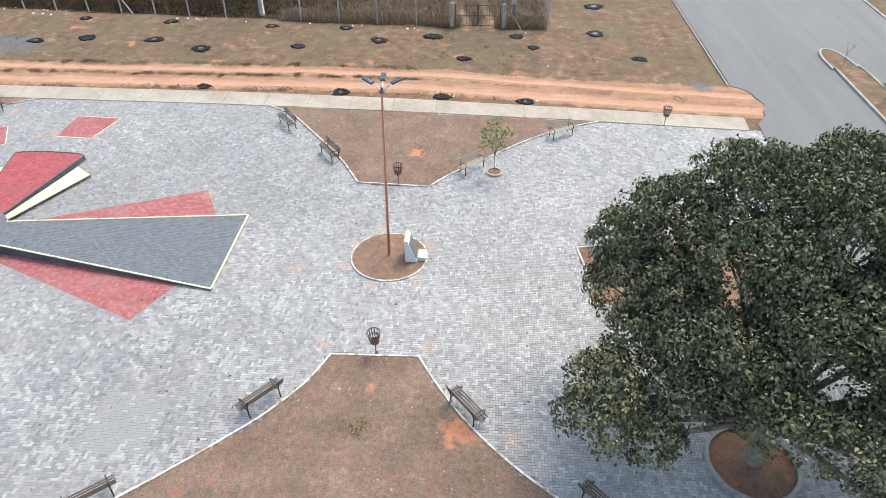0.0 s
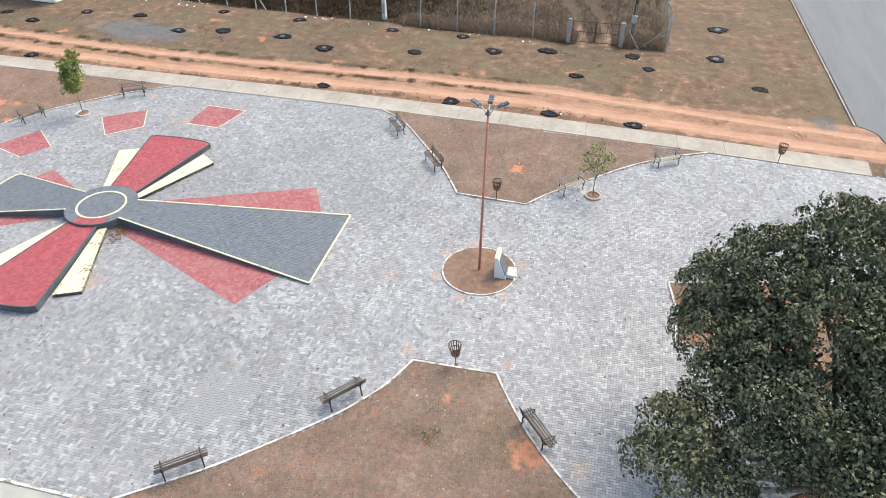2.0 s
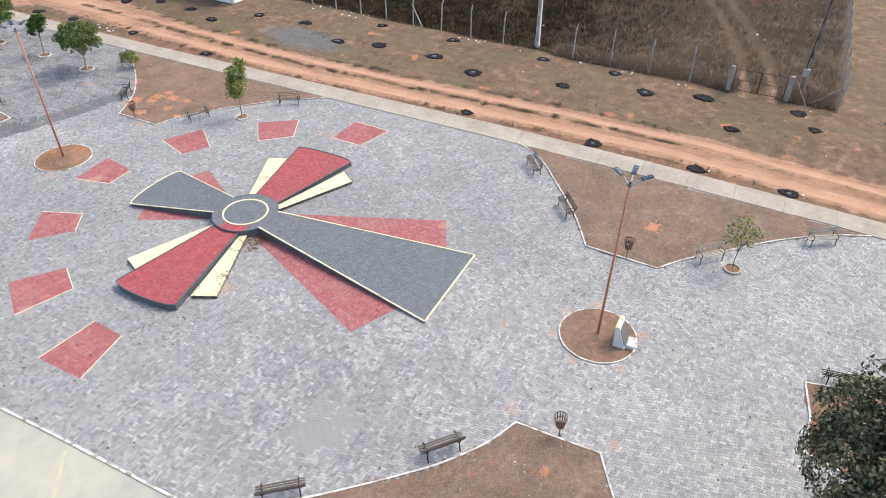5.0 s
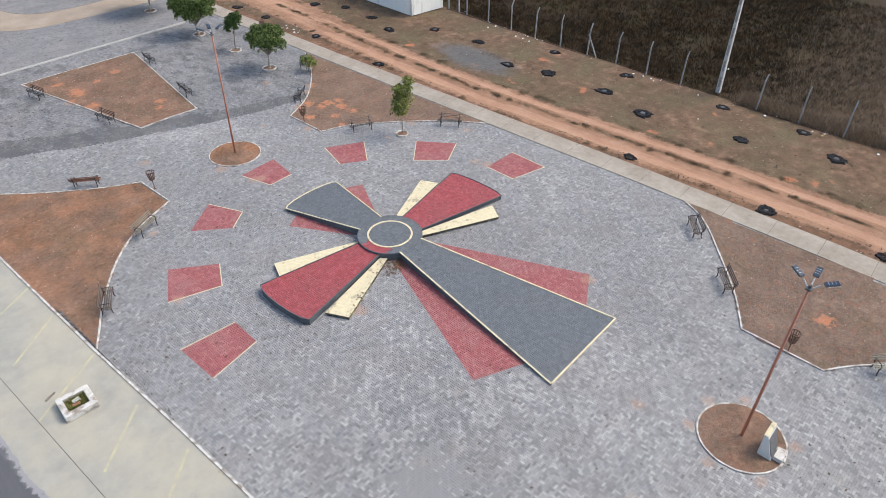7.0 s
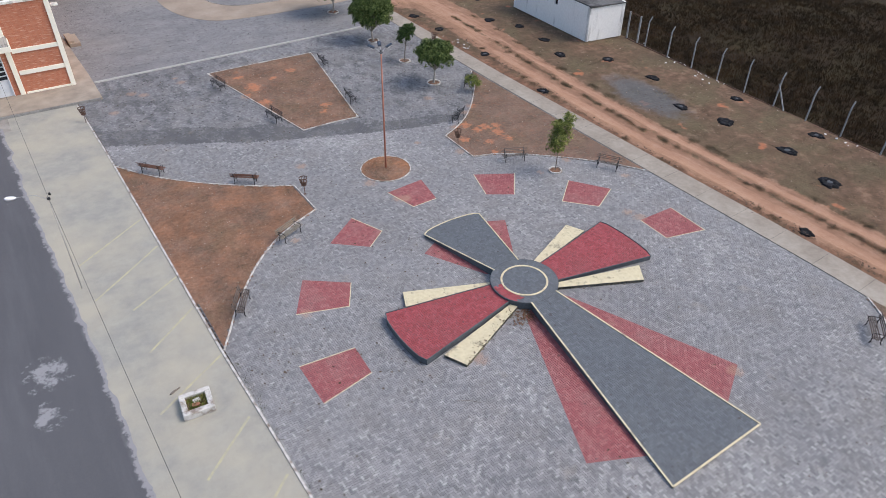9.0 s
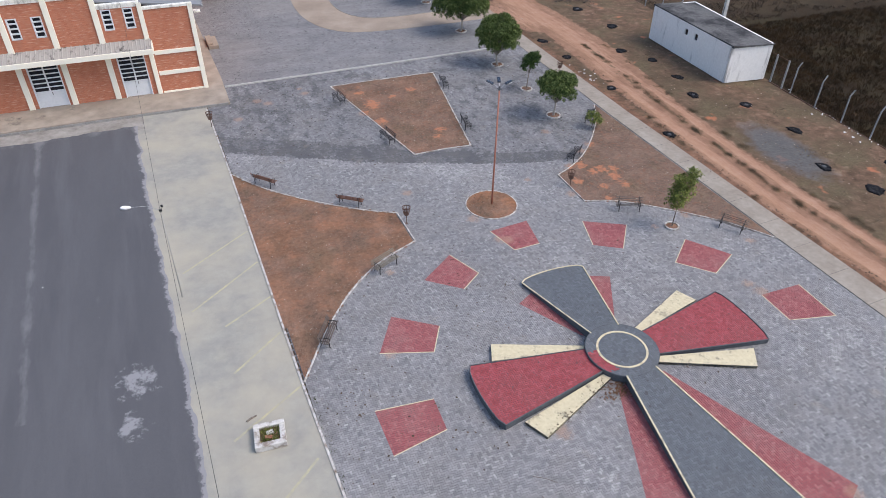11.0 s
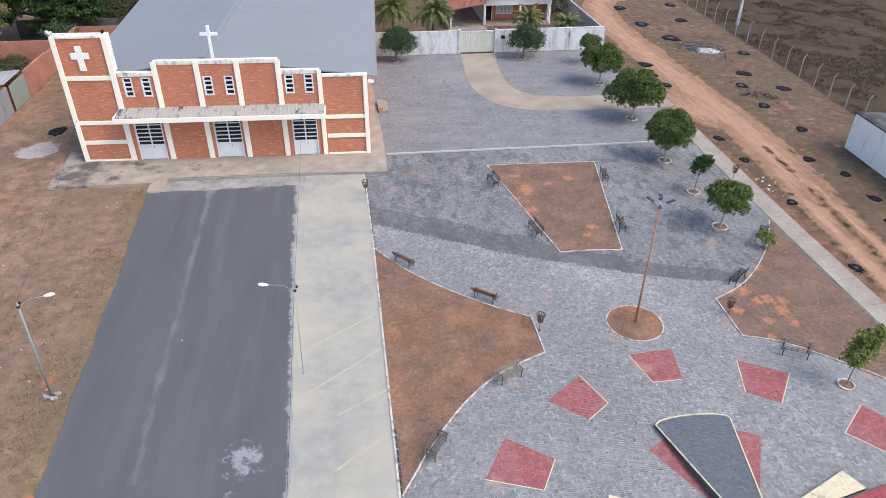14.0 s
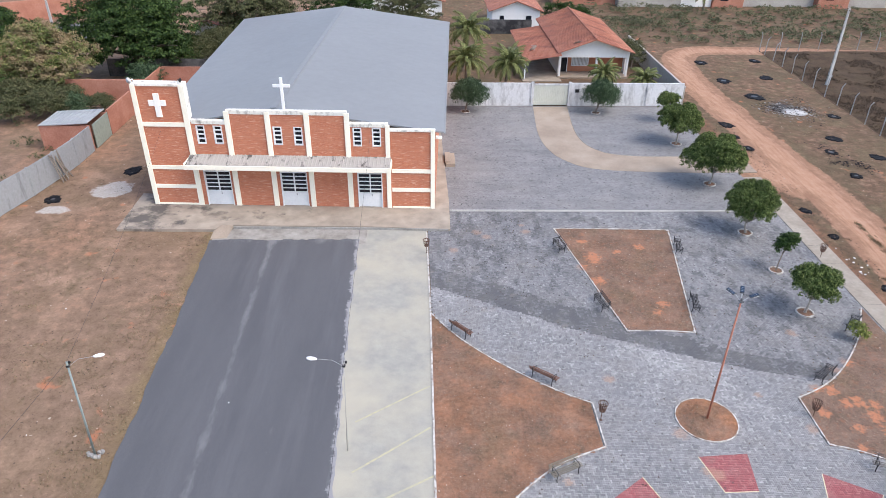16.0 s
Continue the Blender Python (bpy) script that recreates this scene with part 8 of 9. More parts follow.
PITS = [(23.95, 6.35, 0.62), (23.95, 1.3, 0.58), (22.55, -2.66, 0.62), (23.35, -9.45, 0.5), (24.9, -14.97, 0.58), (25.9, -18.85, 0.6), (21.95, -21.25, 0.45), (26.24, -24.93, 0.55), (24.2, -26.05, 0.42), (27.2, -30.7, 0.62), (22.63, -33.2, 0.5), (23.2, 9.8, 0.5),
        (33.2, -31.2, 0.7), (16.4, -5.06, 0.42), (16.15, -13.85, 0.55), (15.95, -20.2, 0.5), (15.6, -25.3, 0.5), (25.2, 19.5, 0.5), (25.5, 14.7, 0.5), (22.5, 22.6, 0.5), (23.6, 26.0, 0.5), (17.0, 26.2, 0.45), (17.0, 37.9, 0.5), (17.1, 33.5, 0.45),
        (25.2, 44.9, 0.6), (24.3, 83.4, 0.8), (32.4, 84.4, 0.7), (30.4, 76.1, 0.8), (24.2, 74.7, 0.9), (25.5, 68.2, 0.95), (18.2, 58.4, 0.7), (28.0, 54.2, 0.75), (29.8, 49.2, 0.7), (31.6, 61.1, 0.6), (17.6, 54.8, 0.6), (17.9, 51.6, 0.5), (25.8, 50.6, 0.6), (25.6, 39.0, 0.6), (22.6, 33.0, 0.5), (23.9, 30.0, 0.5),
        (27.2, -6.5, 0.45), (27.6, 1.5, 0.5), (27.9, 8.4, 0.4), (27.1, -12.2, 0.45), (-45.9, 40.3, 0.75), (-41.4, 46.2, 0.75), (-48.2, 32.0, 0.7), (16.3, 17.6, 0.45)]
for k, (x, y, r) in enumerate(PITS):
    pit(x, y, r, 100 + k)
# burnt heap with pale ash
pale_ash = surface("white_wood_ash", (0.20, 0.195, 0.19), (0.40, 0.395, 0.385), (0.62, 0.61, 0.60), 2.6, 1.1, 0.95)
bh = thing("ash_heap", "burnt rubbish heap with pale ash beside the track", "ash heap")
part("ash", Shape().disc((27.9, 62.4), 1.5, -0.07, 26, 5, 0.12), pale_ash, bh, "pale ash", True)
for k in range(70):
    a, r = random.uniform(0, 6.28), random.uniform(0.8, 3.4)
    part("charred_bit", Shape().box((27.2 + r * math.cos(a), 63.3 + 0.9 * r * math.sin(a), 0.03), (random.uniform(0.08, 0.32), random.uniform(0.06, 0.16), random.uniform(0.02, 0.05)), pose(0, 0, 0, random.uniform(-20, 20), random.uniform(-20, 20), random.uniform(0, 180)), 0.01), random.choice([plastic_black, rust_metal, plastic_black, ash_mat]), bh)
# raw earth mound in the field
md = Shape()
rr = random.Random(5)
n = 18
md.add([(51.4 + q * 2.5 * math.cos(2 * math.pi * k / n) * (1 + 0.3 * math.sin(3 * k) + 0.2 * math.sin(5 * k)), -19.3 + q * 3.4 * math.sin(2 * math.pi * k / n) * (1 + 0.25 * math.cos(4 * k)), -0.08 + h + rr.uniform(-0.06, 0.06)) for q, h in ((1.0, 0.0), (0.7, 0.2), (0.4, 0.36), (0.12, 0.42)) for k in range(n)],
       [(j * n + k, j * n + (k + 1) % n, (j + 1) * n + (k + 1) % n, (j + 1) * n + k) for j in range(3) for k in range(n)] + [tuple(range(3 * n, 4 * n))])
solid("earth_mound", md, surface("raw_red_earth", (0.06, 0.018, 0.012), (0.095, 0.028, 0.018), (0.14, 0.046, 0.03), 6, 0.8, 0.95), "heap of raw red earth in the field", "earth mound", smooth=True)

# ---------------------------------------------------------------- small things on the ground
def scatter_quads(name, pts, size, material, seed, lift=0.01, tall=0.0):
    """Small creased flakes (leaves, paper) lying about, joined: too many and small to tell apart."""
    rs = np.random.RandomState(seed)
    p = np.asarray(pts, float)
    n = len(p)
    a = rs.rand(n) * 6.283
    s = size * (0.5 + rs.rand(n))
    asp = 0.35 + 0.5 * rs.rand(n)
    d, e = np.stack([np.cos(a), np.sin(a)], 1), np.stack([-np.sin(a), np.cos(a)], 1)
    z = p[:, 2] + lift
    q = []
    for i, (u, w) in enumerate(((-0.5, -0.35), (0.5, -0.5), (0.45, 0.5), (-0.5, 0.4))):
        xy = p[:, :2] + d * (s * u)[:, None] + e * (s * asp * w)[:, None]
        q.append(np.column_stack([xy, z + rs.rand(n) * s * (0.25 + tall)]))
    v = np.stack(q, 1).reshape(-1, 3)
    return raw_mesh(name, v, np.arange(n * 4).reshape(-1, 4), material)


rs = np.random.RandomState(11)
lp = np.column_stack([rs.uniform(-13.8, 13.6, 9000), rs.uniform(-30, 37, 9000), np.zeros(9000)])
nn = fractal(lp[:, 0] * 0.4, lp[:, 1] * 0.4, 130, 3)
dens = np.where(lp[:, 1] > 16, 0.75, np.where((lp[:, 0] < -2) & (lp[:, 1] > -2), 0.85, 0.22)) * np.clip((nn - 0.42) * 5, 0.05, 1)
ok = rs.rand(len(lp)) < dens
for poly in (BED_W, BED_NE, BED_SE, BED_SW, BED_N, BED_S):
    ok &= ~(inside(poly, lp[:, 0], lp[:, 1]) & (rs.rand(len(lp)) < 0.97))
ok &= (np.hypot(lp[:, 0], lp[:, 1]) > 12) | (rs.rand(len(lp)) < 0.9)
lp[:, 2] = np.where(np.hypot(lp[:, 0], lp[:, 1]) < 12, 0.012, 0.05)
leaf_litter = surface("dead_leaf", (0.035, 0.028, 0.022), (0.075, 0.055, 0.038), (0.15, 0.10, 0.06), 5, 1.0, 0.9)
tagged(new("leaf_litter", scatter_quads("leaf_litter", lp[ok], 0.075, leaf_litter, 3, 0.003)), "scattered dead leaves on the paving", "leaf litter", kind="stuff")
brown_leaf = surface("brown_leaf", (0.07, 0.04, 0.025), (0.15, 0.08, 0.045), (0.25, 0.14, 0.075), 5, 1.0, 0.9)
# heap of leaves in the medallion's nook
hp = np.column_stack([rs.normal(-1.3, 0.4, 240), rs.normal(-1.75, 0.26, 240), np.abs(rs.normal(0.02, 0.03, 240))])
tagged(new("leaf_litter", scatter_quads("leaf_litter", hp, 0.075, brown_leaf, 4, 0.01)), "brown leaves swept into the medallion corner", "leaf litter", kind="stuff")
# leaves on the cream wedge
hp = np.column_stack([rs.uniform(-5.4, -1.6, 70), np.zeros(70), np.full(70, 0.175)])
hp[:, 1] = -1.1 - (-hp[:, 0] - 1.4) * 0.37 + rs.normal(0, 0.16, 70) - 0.1
tagged(new("leaf_litter", scatter_quads("leaf_litter", hp, 0.065, leaf_litter, 5, 0.004)), "dead leaves on the cream wedge", "leaf litter", kind="stuff")
# clods, chips and bits strewn over the bare ground
def strewn(n, x0, x1, y0, y1, keep, size, material, seed, label, name="ground_debris"):
    q = np.column_stack([rs.uniform(x0, x1, n), rs.uniform(y0, y1, n), np.full(n, -0.04)])
    q = q[keep(q[:, 0], q[:, 1]) & (rs.rand(n) < np.clip((fractal(q[:, 0] * 0.45, q[:, 1] * 0.45, seed, 3) - 0.36) * 5, 0.05, 1))]
    tagged(new(name, scatter_quads(name, q, size, material, seed, 0.02, 0.3)), label, "debris", kind="stuff")


clod_mat = surface("dark_earth_clod", (0.045, 0.032, 0.024), (0.085, 0.06, 0.043), (0.15, 0.105, 0.075), 4, 1.0, 0.95)
chip_mat = surface("pale_stone_chip", (0.26, 0.19, 0.14), (0.38, 0.30, 0.24), (0.52, 0.45, 0.38), 4, 1.0, 0.95)
off_track = lambda x, y: (path_dist(TRACK, x, y)[0] > 1.75) & ((y > -24) | (x > 20))
strewn(6500, 15.4, 29, -36, 88, off_track, 0.09, clod_mat, 181, "dark clods and bits on the verge")
strewn(3500, 15.4, 18.2, -34, 58, off_track, 0.10, clod_mat, 182, "dark debris beside the walkway")
strewn(1100, 15.4, 29, -36, 60, off_track, 0.07, chip_mat, 183, "pale chips on the verge")
strewn(3000, -50, -30, -10, 60, lambda x, y: (x < asphalt_west(y) - 0.1) & ((y < 34) | (x < -39)), 0.085, clod_mat, 184, "dark clods on the rough ground")
strewn(900, -50, -30, -10, 60, lambda x, y: (x < asphalt_west(y) - 0.1) & ((y < 34) | (x < -39)), 0.10, chip_mat, 185, "pale chips on the rough ground")
dash_mat = surface("dark_paving_grime", (0.04, 0.039, 0.038), (0.07, 0.068, 0.066), (0.11, 0.107, 0.103), 5, 1.0, 0.9)
q = np.column_stack([rs.uniform(-12.4, 13.8, 5200), rs.uniform(19, 64, 5200), np.zeros(5200)])
q[:, 2] = np.where(q[:, 1] > 37.9, 0.008, 0.0)
okq = (rs.rand(5200) < np.clip((fractal(q[:, 0] * 0.5, q[:, 1] * 0.5, 186, 3) - 0.42) * 5, 0.03, 1)) & ~inside(BED_N, q[:, 0], q[:, 1]) & ~inside(BED_NE, q[:, 0], q[:, 1]) & (q[:, 1] > 22 - 0.42 * q[:, 0]) & (rs.rand(5200) < 0.7) & ~inside(drive_out + drive_in, q[:, 0], q[:, 1])
tagged(new("paving_grime", scatter_quads("paving_grime", q[okq], 0.10, dash_mat, 187, 0.004)), "dark dirt and leaf bits on the paving", "dirt", kind="stuff")
fa = np.column_stack([rs.normal(27.6, 1.5, 420), rs.normal(62.9, 1.4, 420), np.full(420, -0.03)])
tagged(new("ash_scraps", scatter_quads("ash_scraps", fa, 0.17, ash_mat, 188, 0.0, 0.0)), "pale and grey burnt scraps round the ash heap", "ash", kind="stuff")
cs = np.concatenate([np.column_stack([rs.normal(x, a, n), rs.normal(y, c, n), np.full(n, -0.03)]) for x, y, a, c, n in ((26.6, 64.5, 1.6, 1.5, 260), (29.6, 61.5, 0.9, 2.0, 120), (25.6, 51.0, 0.5, 0.9, 110), (27.1, 47.2, 0.4, 0.9, 90), (25.4, 47.8, 0.6, 0.5, 70), (30.4, 67.0, 0.5, 0.7, 50), (26.0, 68.6, 0.8, 0.8, 80))])
tagged(new("charred_scraps", scatter_quads("charred_scraps", cs, 0.15, plastic_black, 189, 0.0, 0.0)), "torn black plastic and charred scraps round the ash heap", "debris", kind="stuff")
# stones in the beds
st = []
for poly in (BED_SE, BED_SW, BED_NE, BED_W, BED_N):
    xs, ys = [p[0] for p in poly], [p[1] for p in poly]
    q = np.column_stack([rs.uniform(min(xs), max(xs), 260), rs.uniform(min(ys), max(ys), 260)])
    st.append(q[inside(poly, q[:, 0], q[:, 1])])
st = np.concatenate(st)
sb = Shape()
for x, y in st:
    r = random.uniform(0.012, 0.038)
    sb.box((x, y, 0.045 + r * 0.3), (r * random.uniform(1, 1.8), r * random.uniform(1, 1.6), r), pose(0, 0, 0, random.uniform(-30, 30), random.uniform(-30, 30), random.uniform(0, 180)), r * 0.2)
pebble_mat = surface("pale_pebble", (0.22, 0.15, 0.11), (0.36, 0.28, 0.22), (0.56, 0.50, 0.44), 3, 1.5, 0.9)
tagged(new("pebbles", sb.mesh("pebbles", pebble_mat)), "scattered pale stones on the bare soil", "stones", kind="stuff")


def litter(x, y, s, k):
    """A crumpled scrap of paper or a bag."""
    rr = random.Random(k)
    b2 = Shape()
    n = 9
    s *= 0.48
    b2.add([(x, y, s * 0.28)] + [(x + s * q * math.cos(6.283 * i / n + k) * rr.uniform(0.6, 1.2), y + s * q * math.sin(6.283 * i / n + k) * rr.uniform(0.35, 1.3), h * s * rr.uniform(0.6, 1.6)) for q, h in ((0.45, 0.25), (0.8, 0.0)) for i in range(n)],
           [(0, 1 + i, 1 + (i + 1) % n) for i in range(n)] + [(1 + i, 1 + n + i, 1 + n + (i + 1) % n, 1 + (i + 1) % n) for i in range(n)])
    return b2


yellow_bag = surface("yellow_plastic_bag", (0.45, 0.40, 0.08), (0.58, 0.52, 0.13), (0.65, 0.60, 0.2), 5, 1.0, 0.5)
spots = [(28.7, 16.2, 0.25, 0), (28.6, 13.0, 0.3, 0), (28.55, 12.2, 0.3, 0), (28.4, 11.4, 0.22, 0), (28.2, 1.2, 0.3, 0), (28.25, 0.4, 0.28, 0), (28.2, -0.3, 0.2, 0), (27.9, -4.3, 0.22, 0), (27.8, -9.3, 0.3, 0), (27.6, -12.6, 0.32, 0), (27.4, -13.3, 0.3, 1), (27.2, -16.8, 0.3, 0), (27.3, -17.3, 0.2, 0),
         (16.3, 28.3, 0.3, 0), (16.7, 28.9, 0.25, 0), (16.5, 29.6, 0.28, 0), (16.2, 30.0, 0.18, 0), (16.9, 30.2, 0.2, 0), (17.3, 29.2, 0.2, 0), (15.95, -20.9, 0.2, 0), (15.7, -26.0, 0.22, 0), (17.4, -34.3, 0.25, 0), (24.2, -6.0, 0.14, 0), (25.8, -25.4, 0.18, 0), (26.9, -25.6, 0.16, 0), (20.9, -26.9, 0.2, 0), (30.6, 20.4, 0.3, 0),
         (-25.3, 15.6, 0.13, 0), (-22.6, 12.0, 0.1, 0), (-37.8, 24.4, 0.15, 0), (-36.2, 7.4, 0.2, 0), (-20.7, 22.5, 0.1, 0), (-34.9, 13.4, 0.12, 0), (34.0, -4.0, 0.3, 0), (40.0, -20.6, 0.35, 0), (39.0, -21.3, 0.3, 0)]
for k, (x, y, s, c) in enumerate(spots):
    solid("litter", litter(x, y, s, k), yellow_bag if c else litter_white, "yellow plastic bag by the fence" if c else "crumpled white litter on the earth", "litter", "loose litter")
# a stick and a clod on the strip
solid("stick", Shape().tube([(-16.95, 2.72, 0.03), (-16.75, 2.82, 0.035), (-16.5, 2.9, 0.03)], [0.05, 0.045, 0.03], 7), bark_mat, "short dark stick on the concrete", "stick")
solid("stick", Shape().tube([(-7.0, -1.95 - 2.3, 0.02), (-6.6, -4.5, 0.03), (-6.25, -4.85, 0.02)], [0.012, 0.012, 0.008], 5), bark_mat, "thin dry twig on the paving", "stick")
# timber leaning on the panel wall
tm2 = thing("timber_stack", "old timbers leaning on the panel wall", "timber stack")
for k in range(7):
    y = 43.6 + 0.25 * k
    part("timber", Shape().tube([(-46.5 + random.uniform(-0.1, 0.5), y + random.uniform(-0.3, 0.3), 0.0), (-47.1, y + random.uniform(-0.2, 0.2), random.uniform(1.8, 2.6))], 0.06, 6), bark_mat, tm2)
solid("thin_mast", Shape().tube([(-51.5, 41.5, 0.0), (-51.2, 42.6, 5.6)], 0.045, 6), grey_steel, "thin leaning metal mast behind the wall", "mast")


# ---------------------------------------------------------------- dry grass and scrub
def tufts(pts, h, w, material, name, label, seed, blades=7):
    rs = np.random.RandomState(seed)
    p = np.repeat(np.asarray(pts, float), blades, 0)
    n = len(p)
    a = rs.rand(n) * 6.283
    hh = h * (0.5 + 0.8 * rs.rand(n))
    lean = rs.normal(size=(n, 2)) * 0.45 * hh[:, None]
    o = rs.normal(size=(n, 2)) * w * 1.6
    d = np.stack([np.cos(a), np.sin(a)], 1) * w * 0.3
    b0 = p[:, :2] + o
    v = np.stack([np.column_stack([b0 - d, p[:, 2]]), np.column_stack([b0 + d, p[:, 2]]), np.column_stack([b0 + lean, p[:, 2] + hh])], 1).reshape(-1, 3)
    return tagged(new(name, raw_mesh(name, v, np.arange(n * 3).reshape(-1, 3), material)), label, "grass", kind="stuff")


dark_blade = leaf_material("dark_dry_blade", (0.019, 0.013, 0.007), (0.038, 0.0255, 0.0135), (0.068, 0.046, 0.025), flush=(0.080, 0.048, 0.023))
g = np.column_stack([rs.uniform(28, 62, 90000), rs.uniform(-27, 88, 90000)])
fxx = np.interp(g[:, 1], [q[1] for q in FENCE], [q[0] for q in FENCE])
gd, _ = path_dist(GX_T, g[:, 0], g[:, 1])
nf = fractal(g[:, 0] * 0.22, g[:, 1] * 0.22, 140, 4)
ok = (g[:, 0] > fxx + 0.15) & (np.abs(gd - 0.95) > 0.45) & (rs.rand(len(g)) < np.clip((nf - 0.2) * 3, 0.4, 1)) & (g[:, 0] < fxx + 30)
ok &= ~((g[:, 0] < 31.6) & (g[:, 1] > 22.6) & (g[:, 1] < 35)) & (g[:, 1] < 34)
gp = np.column_stack([g[ok], np.full(ok.sum(), -0.06)])
pale_row = rs.rand(len(gp)) < np.clip((-4 - gp[:, 1]) / 12, 0, 1)
tufts(gp[~pale_row], 0.30, 0.065, dark_blade, "dry_grass", "tall dry brown grass in the field", 150, 6)
# straw near the gate; haze over the south is partly put into its colour
g = np.column_stack([rs.uniform(27.5, 32, 9000), rs.uniform(-27, -7, 9000)])
fxx = np.interp(g[:, 1], [q[1] for q in FENCE], [q[0] for q in FENCE])
gd, _ = path_dist(GX_T, g[:, 0], g[:, 1])
ok = (g[:, 0] > fxx + 0.12) & (gd > 1.5) & (g[:, 0] < fxx + np.where(g[:, 1] < -6, 1.8, 0.8))
hazed_straw = leaf_material("brown_straw_blade", (0.15, 0.105, 0.072), (0.25, 0.18, 0.122), (0.35, 0.262, 0.18))
tufts(np.column_stack([g[ok], np.full(ok.sum(), -0.06)]), 0.5, 0.08, hazed_straw, "dry_grass", "brown straw grass behind the fence", 156, 6)
tufts(gp[pale_row], 0.34, 0.06, hazed_straw, "dry_grass", "brown straw grass in the southern field", 159, 6)
g = np.column_stack([rs.uniform(32, 62, 16000), rs.uniform(35, 89, 16000)])
fxx = np.interp(g[:, 1], [q[1] for q in FENCE], [q[0] for q in FENCE])
ok = (g[:, 0] > fxx + 0.3) & (fractal(g[:, 0] * 0.3, g[:, 1] * 0.3, 144, 4) > 0.47)
tufts(np.column_stack([g[ok], np.full(ok.sum(), -0.06)]), 0.2, 0.09, leaf_material("matted_field_blade", (0.06, 0.044, 0.032), (0.085, 0.063, 0.046), (0.12, 0.09, 0.066)), "dry_grass", "thin brown grass in the northern field", 158, 6)
verge_blade = leaf_material("dusty_verge_blade", (0.12, 0.088, 0.055), (0.19, 0.145, 0.09), (0.27, 0.215, 0.14))
crown_blade = leaf_material("matted_crown_blade", (0.10, 0.076, 0.046), (0.155, 0.118, 0.073), (0.215, 0.168, 0.108))
# low tufts on the track's crown and along the verge
g = np.column_stack([rs.uniform(16, 27.5, 14000), rs.uniform(-36, 60, 14000)])
d2, _ = path_dist(TRACK, g[:, 0], g[:, 1])
nf = fractal(g[:, 0] * 0.5, g[:, 1] * 0.5, 141, 3)
ok = ((d2 < 0.34) & (nf > 0.56) & (g[:, 1] < 34)) | ((d2 > 2.4) & (nf > 0.62) & (rs.rand(len(g)) < 0.35))
tufts(np.column_stack([g[ok], np.full(ok.sum(), -0.05)]), 0.05, 0.10, verge_blade, "verge_grass", "short dusty grass on the track crown and verge", 151, 7)
# matted clumps on the crown between the wheel lines
cl = []
for (x0, y0), (x1, y1) in zip(TRACK, TRACK[1:]):
    ln = np.hypot(x1 - x0, y1 - y0)
    for q in np.arange(0, ln, 0.62):
        x, y = x0 + (x1 - x0) * q / ln, y0 + (y1 - y0) * q / ln
        for off, wide, odds in ((0.0, 0.13, 0.62), (1.75, 0.18, 0.35), (-2.15, 0.2, 0.2)):
            if -19 < y < 36 and rs.rand() < odds:
                n_ = int(rs.uniform(20, 90))
                cl.append(np.column_stack([x + off + rs.normal(0, 0.08) + rs.normal(0, wide * rs.uniform(0.6, 1.3), n_), y + rs.normal(0, 0.2) + rs.normal(0, rs.uniform(0.12, 0.34), n_), np.full(n_, -0.055)]))
tufts(np.concatenate(cl), 0.05, 0.045, crown_blade, "crown_grass", "matted brown-green grass between the wheel lines", 157, 5)
# scraps caught along the fence
yy = np.concatenate([rs.normal(c, 0.8, 10) for c in (13.2, 11.6, -0.2, 0.8, -9.4, -12.8, 16.0)])
fs_ = np.column_stack([np.interp(yy, [q[1] for q in FENCE], [q[0] for q in FENCE]) - np.abs(rs.normal(0.15, 0.3, 70)), yy, np.full(70, 0.0)])
fs_ = np.concatenate([fs_[rs.rand(70) < np.clip((fractal(fs_[:, 1] * 0.35, fs_[:, 1] * 0, 173, 2) - 0.35) * 4, 0.05, 1)], np.column_stack([rs.normal(16.6, 0.5, 6), rs.normal(29.2, 1.1, 6), np.full(6, 0.0)])])
tagged(new("litter_scraps", scatter_quads("litter_scraps", fs_, 0.10, litter_white, 8, 0.0, 0.3)), "small white paper and plastic scraps along the fence", "litter", kind="stuff")
# west rough grass
g = np.column_stack([rs.uniform(-48, -29.9, 9000), rs.uniform(-5, 34, 9000)])
nf = fractal(g[:, 0] * 0.35, g[:, 1] * 0.35, 142, 3)
ok = (nf > 0.52) & (g[:, 0] < asphalt_west(g[:, 1]) - 0.1) & (rs.rand(len(g)) < np.where(g[:, 0] > -33, 0.8, 0.3))
tufts(np.column_stack([g[ok], np.full(ok.sum(), -0.05)]), 0.10, 0.09, verge_blade, "verge_grass", "short dry grass beside the asphalt", 152, 6)
# weeds along the strip's kerb and in the planter
g = np.column_stack([np.full(60, -14.0) + rs.normal(0, 0.05, 60), rs.uniform(-30, 3, 60), np.zeros(60)])
tufts(g, 0.10, 0.05, leaf_scrub, "kerb_weeds", "small weeds along the edge kerb", 153, 7)
g = np.column_stack([-16.18 + rs.uniform(-0.36, 0.36, 60), 1.52 + rs.uniform(-0.34, 0.34, 60), np.full(60, 0.18)])
tufts(g, 0.18, 0.05, leaf_light, "planter_weeds", "small green weeds in the planter", 154, 8)
g = np.column_stack([rs.normal(-9.2, 0.25, 14), rs.normal(-19.3, 0.25, 14), np.full(14, 0.04)])
tufts(g, 0.12, 0.06, leaf_light, "bed_weeds", "sparse green weed in the bare bed", 155, 7)
